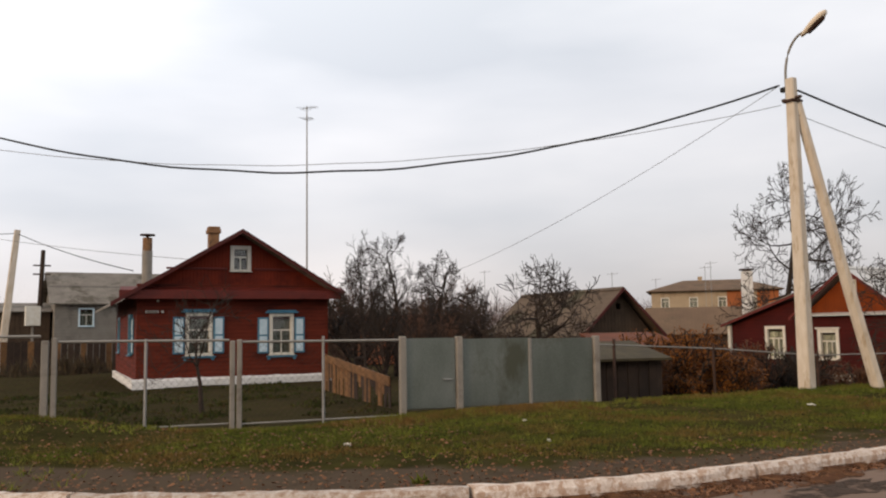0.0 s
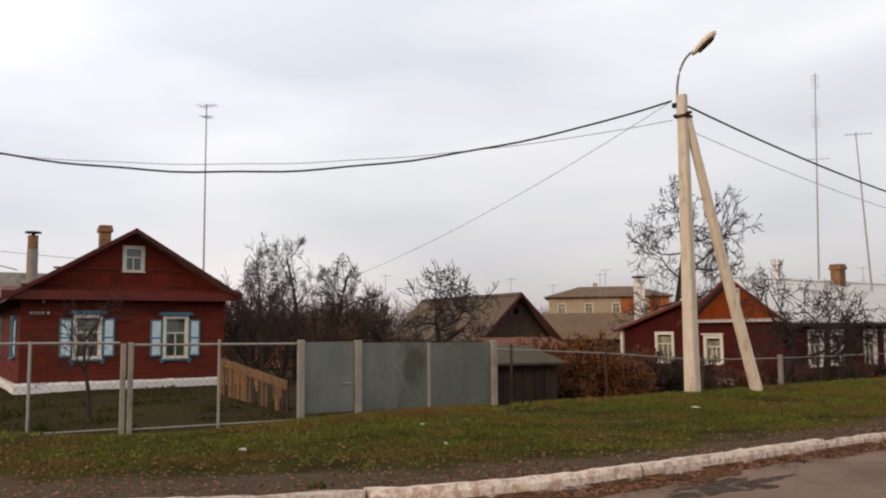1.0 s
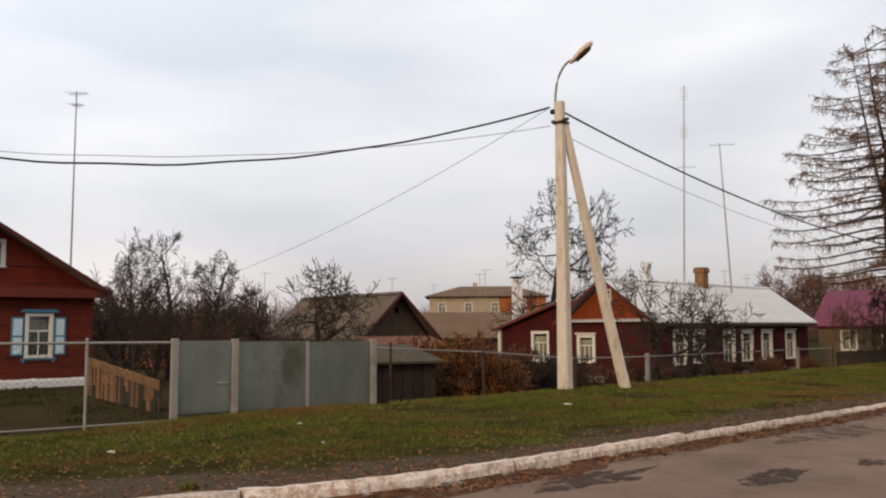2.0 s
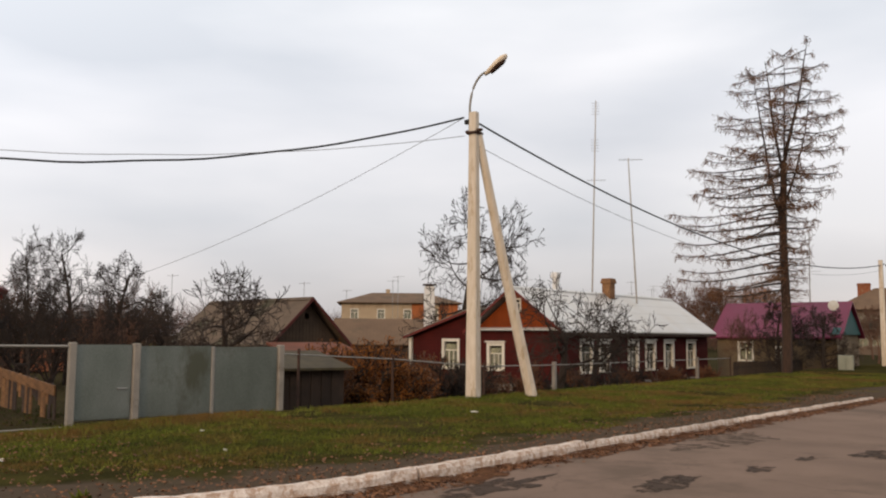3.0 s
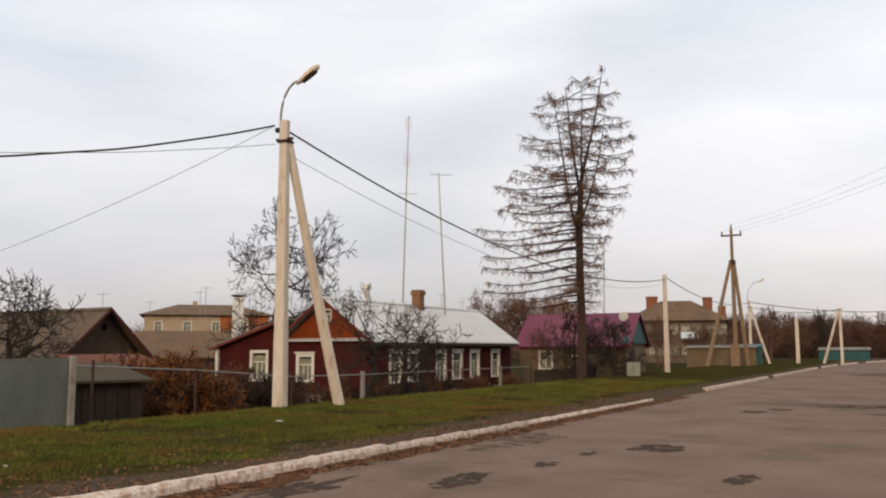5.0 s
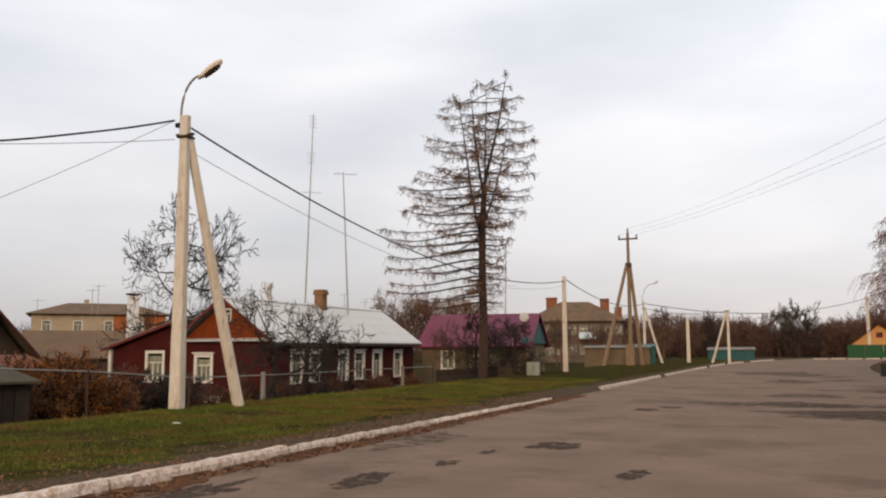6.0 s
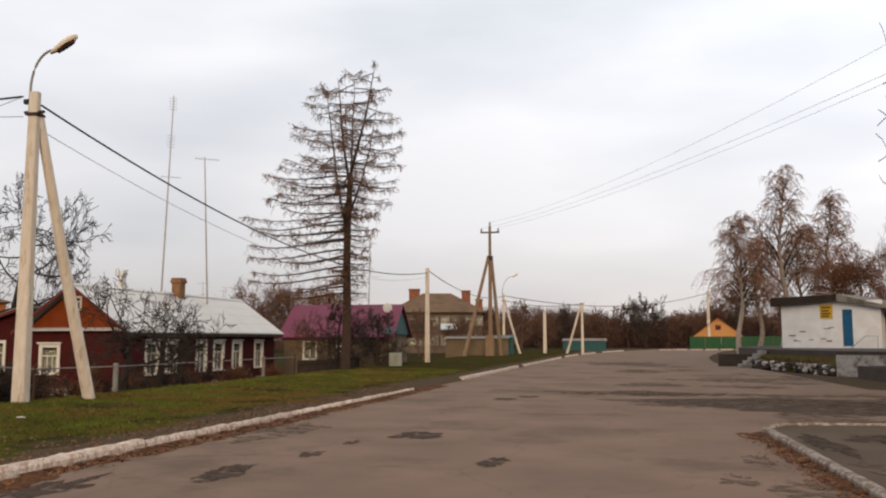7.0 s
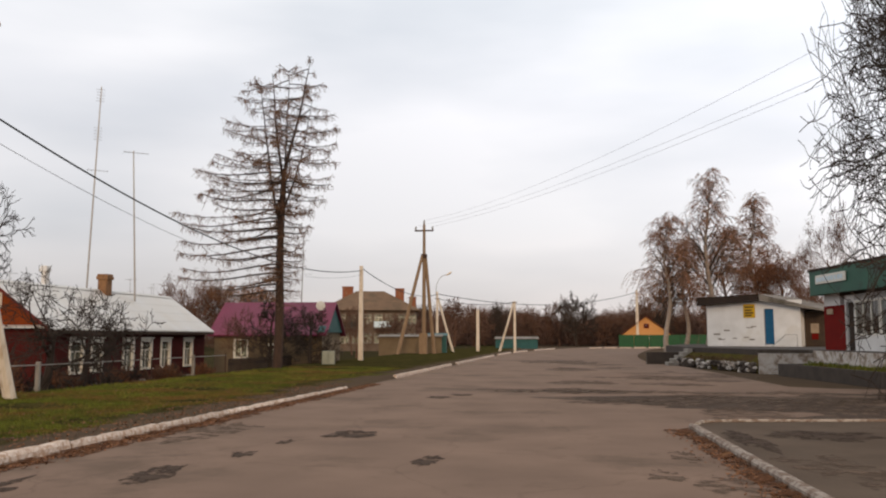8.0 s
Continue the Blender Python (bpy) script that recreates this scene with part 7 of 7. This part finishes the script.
def litter():
    rnd = np.random.RandomState(9)
    g = Geo()
    for i in range(15200):
        lift = 0.02
        if i < 8500:
            y = rnd.uniform(-1, 30)
            drift = 0.16 + 0.16 * noise.noise((y * 0.6, 2.0, 5.0))
            x = kerb_x(y) + abs(rnd.normal(0, max(0.06, drift))) + 0.03
            z = 0.010
        elif i < 9700:
            y = rnd.uniform(4, 15.6)
            x = 2.74 - abs(rnd.normal(0, 0.2))
            z = 0.010
        elif i < 12200:
            y = rnd.uniform(-1.5, 28)
            x = kerb_x(y) - 0.22 - abs(rnd.normal(0, 0.9))
            z = height(x, y) + 0.015
        else:
            y = rnd.uniform(-1.5, 30) if i < 13000 else rnd.uniform(-1.5, 7.5)
            x = kerb_x(y) - rnd.uniform(0.2, 8.5)
            z = height(x, y) + 0.03
        s = rnd.uniform(0.014, 0.036)
        a = rnd.uniform(0, 6.283)
        t = [rnd.uniform(-0.008, lift) for _ in range(4)]
        ca, sa = math.cos(a) * s, math.sin(a) * s
        g.add([(x - ca, y - sa, z + t[0]), (x + sa * 0.7, y - ca * 0.7, z + t[1]), (x + ca, y + sa, z + t[2]), (x - sa * 0.7, y + ca * 0.7, z + t[3])], [(0, 1, 2), (0, 2, 3)])
    single("leaf_litter", g, LITTER, "dry brown fallen leaves along the kerb and verge", "leaves", kind="stuff")


def leaf_drift(name, line, y0, y1, side, wide, seed):
    """A low ragged drift of trodden leaves against a kerb."""
    g = Geo()
    n = int((y1 - y0) / 0.2)
    for i in range(n + 1):
        y = y0 + (y1 - y0) * i / n
        w = wide * (1 + 0.9 * noise.noise((y * 0.55, seed, 0.0)) + 0.4 * noise.noise((y * 2.7, seed, 4.0)))
        x = line(y)
        for k, z in ((0.0, 0.045), (0.3, 0.028), (0.65, 0.014), (1.0, 0.004)):
            g.v.append((x + side * (0.005 + max(0.08, w) * k), y, z))
    g.f = [(i * 4 + k, i * 4 + k + 1, i * 4 + 5 + k, i * 4 + 4 + k) for i in range(n) for k in range(3)]
    single(name, g, MULCH, "trodden brown leaf drift lying against the kerb", "leaves", kind="stuff")


leaf_drift("leaf_drift", kerb_x, -1.0, 30.0, 1, 0.42, 3.0)
leaf_drift("leaf_drift", lambda y: 2.76, 3.0, 15.6, -1, 0.30, 8.0)
litter()


def weeds(label, spots, seed, mat, size, base=None):
    rnd = np.random.RandomState(seed)
    for x, y, r in spots:
        g = Geo()
        for k in range(70):
            a, q = rnd.uniform(0, 6.283), r * math.sqrt(rnd.rand())
            px, py = q * math.cos(a), q * math.sin(a)
            hh = rnd.uniform(0.3, 1.0) * size * (1.15 - q / r)
            lx, ly = rnd.normal(0, 0.3) * hh, rnd.normal(0, 0.3) * hh
            w = 0.02 + 0.015 * rnd.rand()
            b = rnd.uniform(0, 6.283)
            cb, sb = math.cos(b) * w, math.sin(b) * w
            g.add([(px - cb * 0.3, py - sb * 0.3, 0), (px + cb * 0.3, py + sb * 0.3, 0), (px + lx * 0.5 + cb, py + ly * 0.5 + sb, hh * 0.6), (px + lx, py + ly, hh), (px + lx * 0.5 - cb, py + ly * 0.5 - sb, hh * 0.6)], [(0, 1, 2, 4), (4, 2, 3)])
        tagged(single("weed_clump", g, mat, label, "weeds", "weed clumps", m=pose(x, y, (height(x, y) if base is None else base) - 0.02)), kind="stuff")


for i, (x, y, hh) in enumerate([(-17.9, 17.1, 1.75), (-17.3, 17.9, 1.85), (-17.0, 18.6, 1.7), (-17.9, 18.5, 1.95), (-16.8, 19.3, 1.5)]):
    tree("dense rust-coloured bush crowding the wire fence", x, y, -0.25, hh, 0.25, 0.03, BRUSH, BARK, 190 + i, BUSH_LEAF, 5, 0.030, name="shrub", radius=hh * 0.62)
wr = random.Random(77)
weeds("low green weeds in the cottage garden", [(wr.uniform(-29.5, -17.2), wr.uniform(-0.5, 11.5), wr.uniform(0.3, 0.7)) for _ in range(46)], 5, DARK_WEED, 0.24)
weeds("dry brown weeds along the garden fence", [(wr.uniform(-18.6, -16.6), wr.uniform(15, 46), wr.uniform(0.3, 0.6)) for _ in range(40)], 6, DRY_WEED, 0.7)


def far_aerials():
    rnd = random.Random(40)
    for i in range(34):
        a = radians(rnd.uniform(10, 62))
        d = rnd.uniform(90, 150)
        x, y = -d * math.sin(a), d * math.cos(a)
        top = 1.6 + d * math.tan(radians(rnd.uniform(2.0, 4.2)))
        m = thing("antenna_mast", "thin distant television aerial above the roofs", "antenna", pose(x, y, 0), "distant aerials")
        part("tube", Geo().path([(0, 0, 0), (0, 0, top)], 0.028, 4), STEEL, m)
        part("element", Geo().path([(-0.5, -0.3, top - 0.2), (0.6, 0.4, top - 0.15)], 0.02, 4), STEEL, m)


far_aerials()


weeds("dry yellowish plants in the raised bed", [(wr.uniform(11.6, 12.2), wr.uniform(24, 38.6), wr.uniform(0.25, 0.5)) for _ in range(26)], 8, GRASS_PALE, 0.25, 0.5)
weeds("straggling weeds on the terrace bank", [(9.0 + 0.9 * k, 51.5 - 9.0 * k, 0.3) for k in [q / 12 for q in range(12)]], 9, DRY_WEED, 0.3, 0.5)
weeds("green weed growing in a kerb joint", [(-8.28, 4.68, 0.12)], 14, GRASS, 0.26, 0.03)
wr = random.Random(78)
weeds("dark rank weeds in the cottage garden", [(wr.uniform(-30.0, -18.0), wr.uniform(-3.0, 11.0), wr.uniform(0.4, 0.9)) for _ in range(150)], 15, DARK_WEED, 0.16)
weeds("dark brown hedge weeds at the garden's end", [(wr.uniform(-46.5, -44.5), wr.uniform(-6.0, 7.5), wr.uniform(0.8, 1.3)) for _ in range(34)], 16, DRY_DARK, 1.5, -0.2)


def scrap(x, y, size, turn):
    """A crumpled scrap of pale paper on the grass."""
    g = Geo()
    n = 5
    for i in range(n + 1):
        for j in range(n + 1):
            g.v.append((size * (i / n - 0.5), size * 0.7 * (j / n - 0.5), 0.03 + 0.05 * noise.noise((i * 0.9 + x, j * 0.9 + y, 2.0))))
    g.f = [(i * 6 + j, i * 6 + j + 1, i * 6 + 7 + j, i * 6 + 6 + j) for i in range(n) for j in range(n)]
    single("paper_scrap", g, WHITE, "crumpled pale paper scrap lying on the grass", "litter", "paper scraps", m=pose(x, y, height(x, y), 0, 0, turn))


for x, y, size, turn in ((-11.4, 15.4, 0.16, 20), (-11.9, 5.5, 0.10, 70), (-12.6, 9.2, 0.08, 10), (-10.4, 8.0, 0.07, 130)):
    scrap(x, y, size, turn)
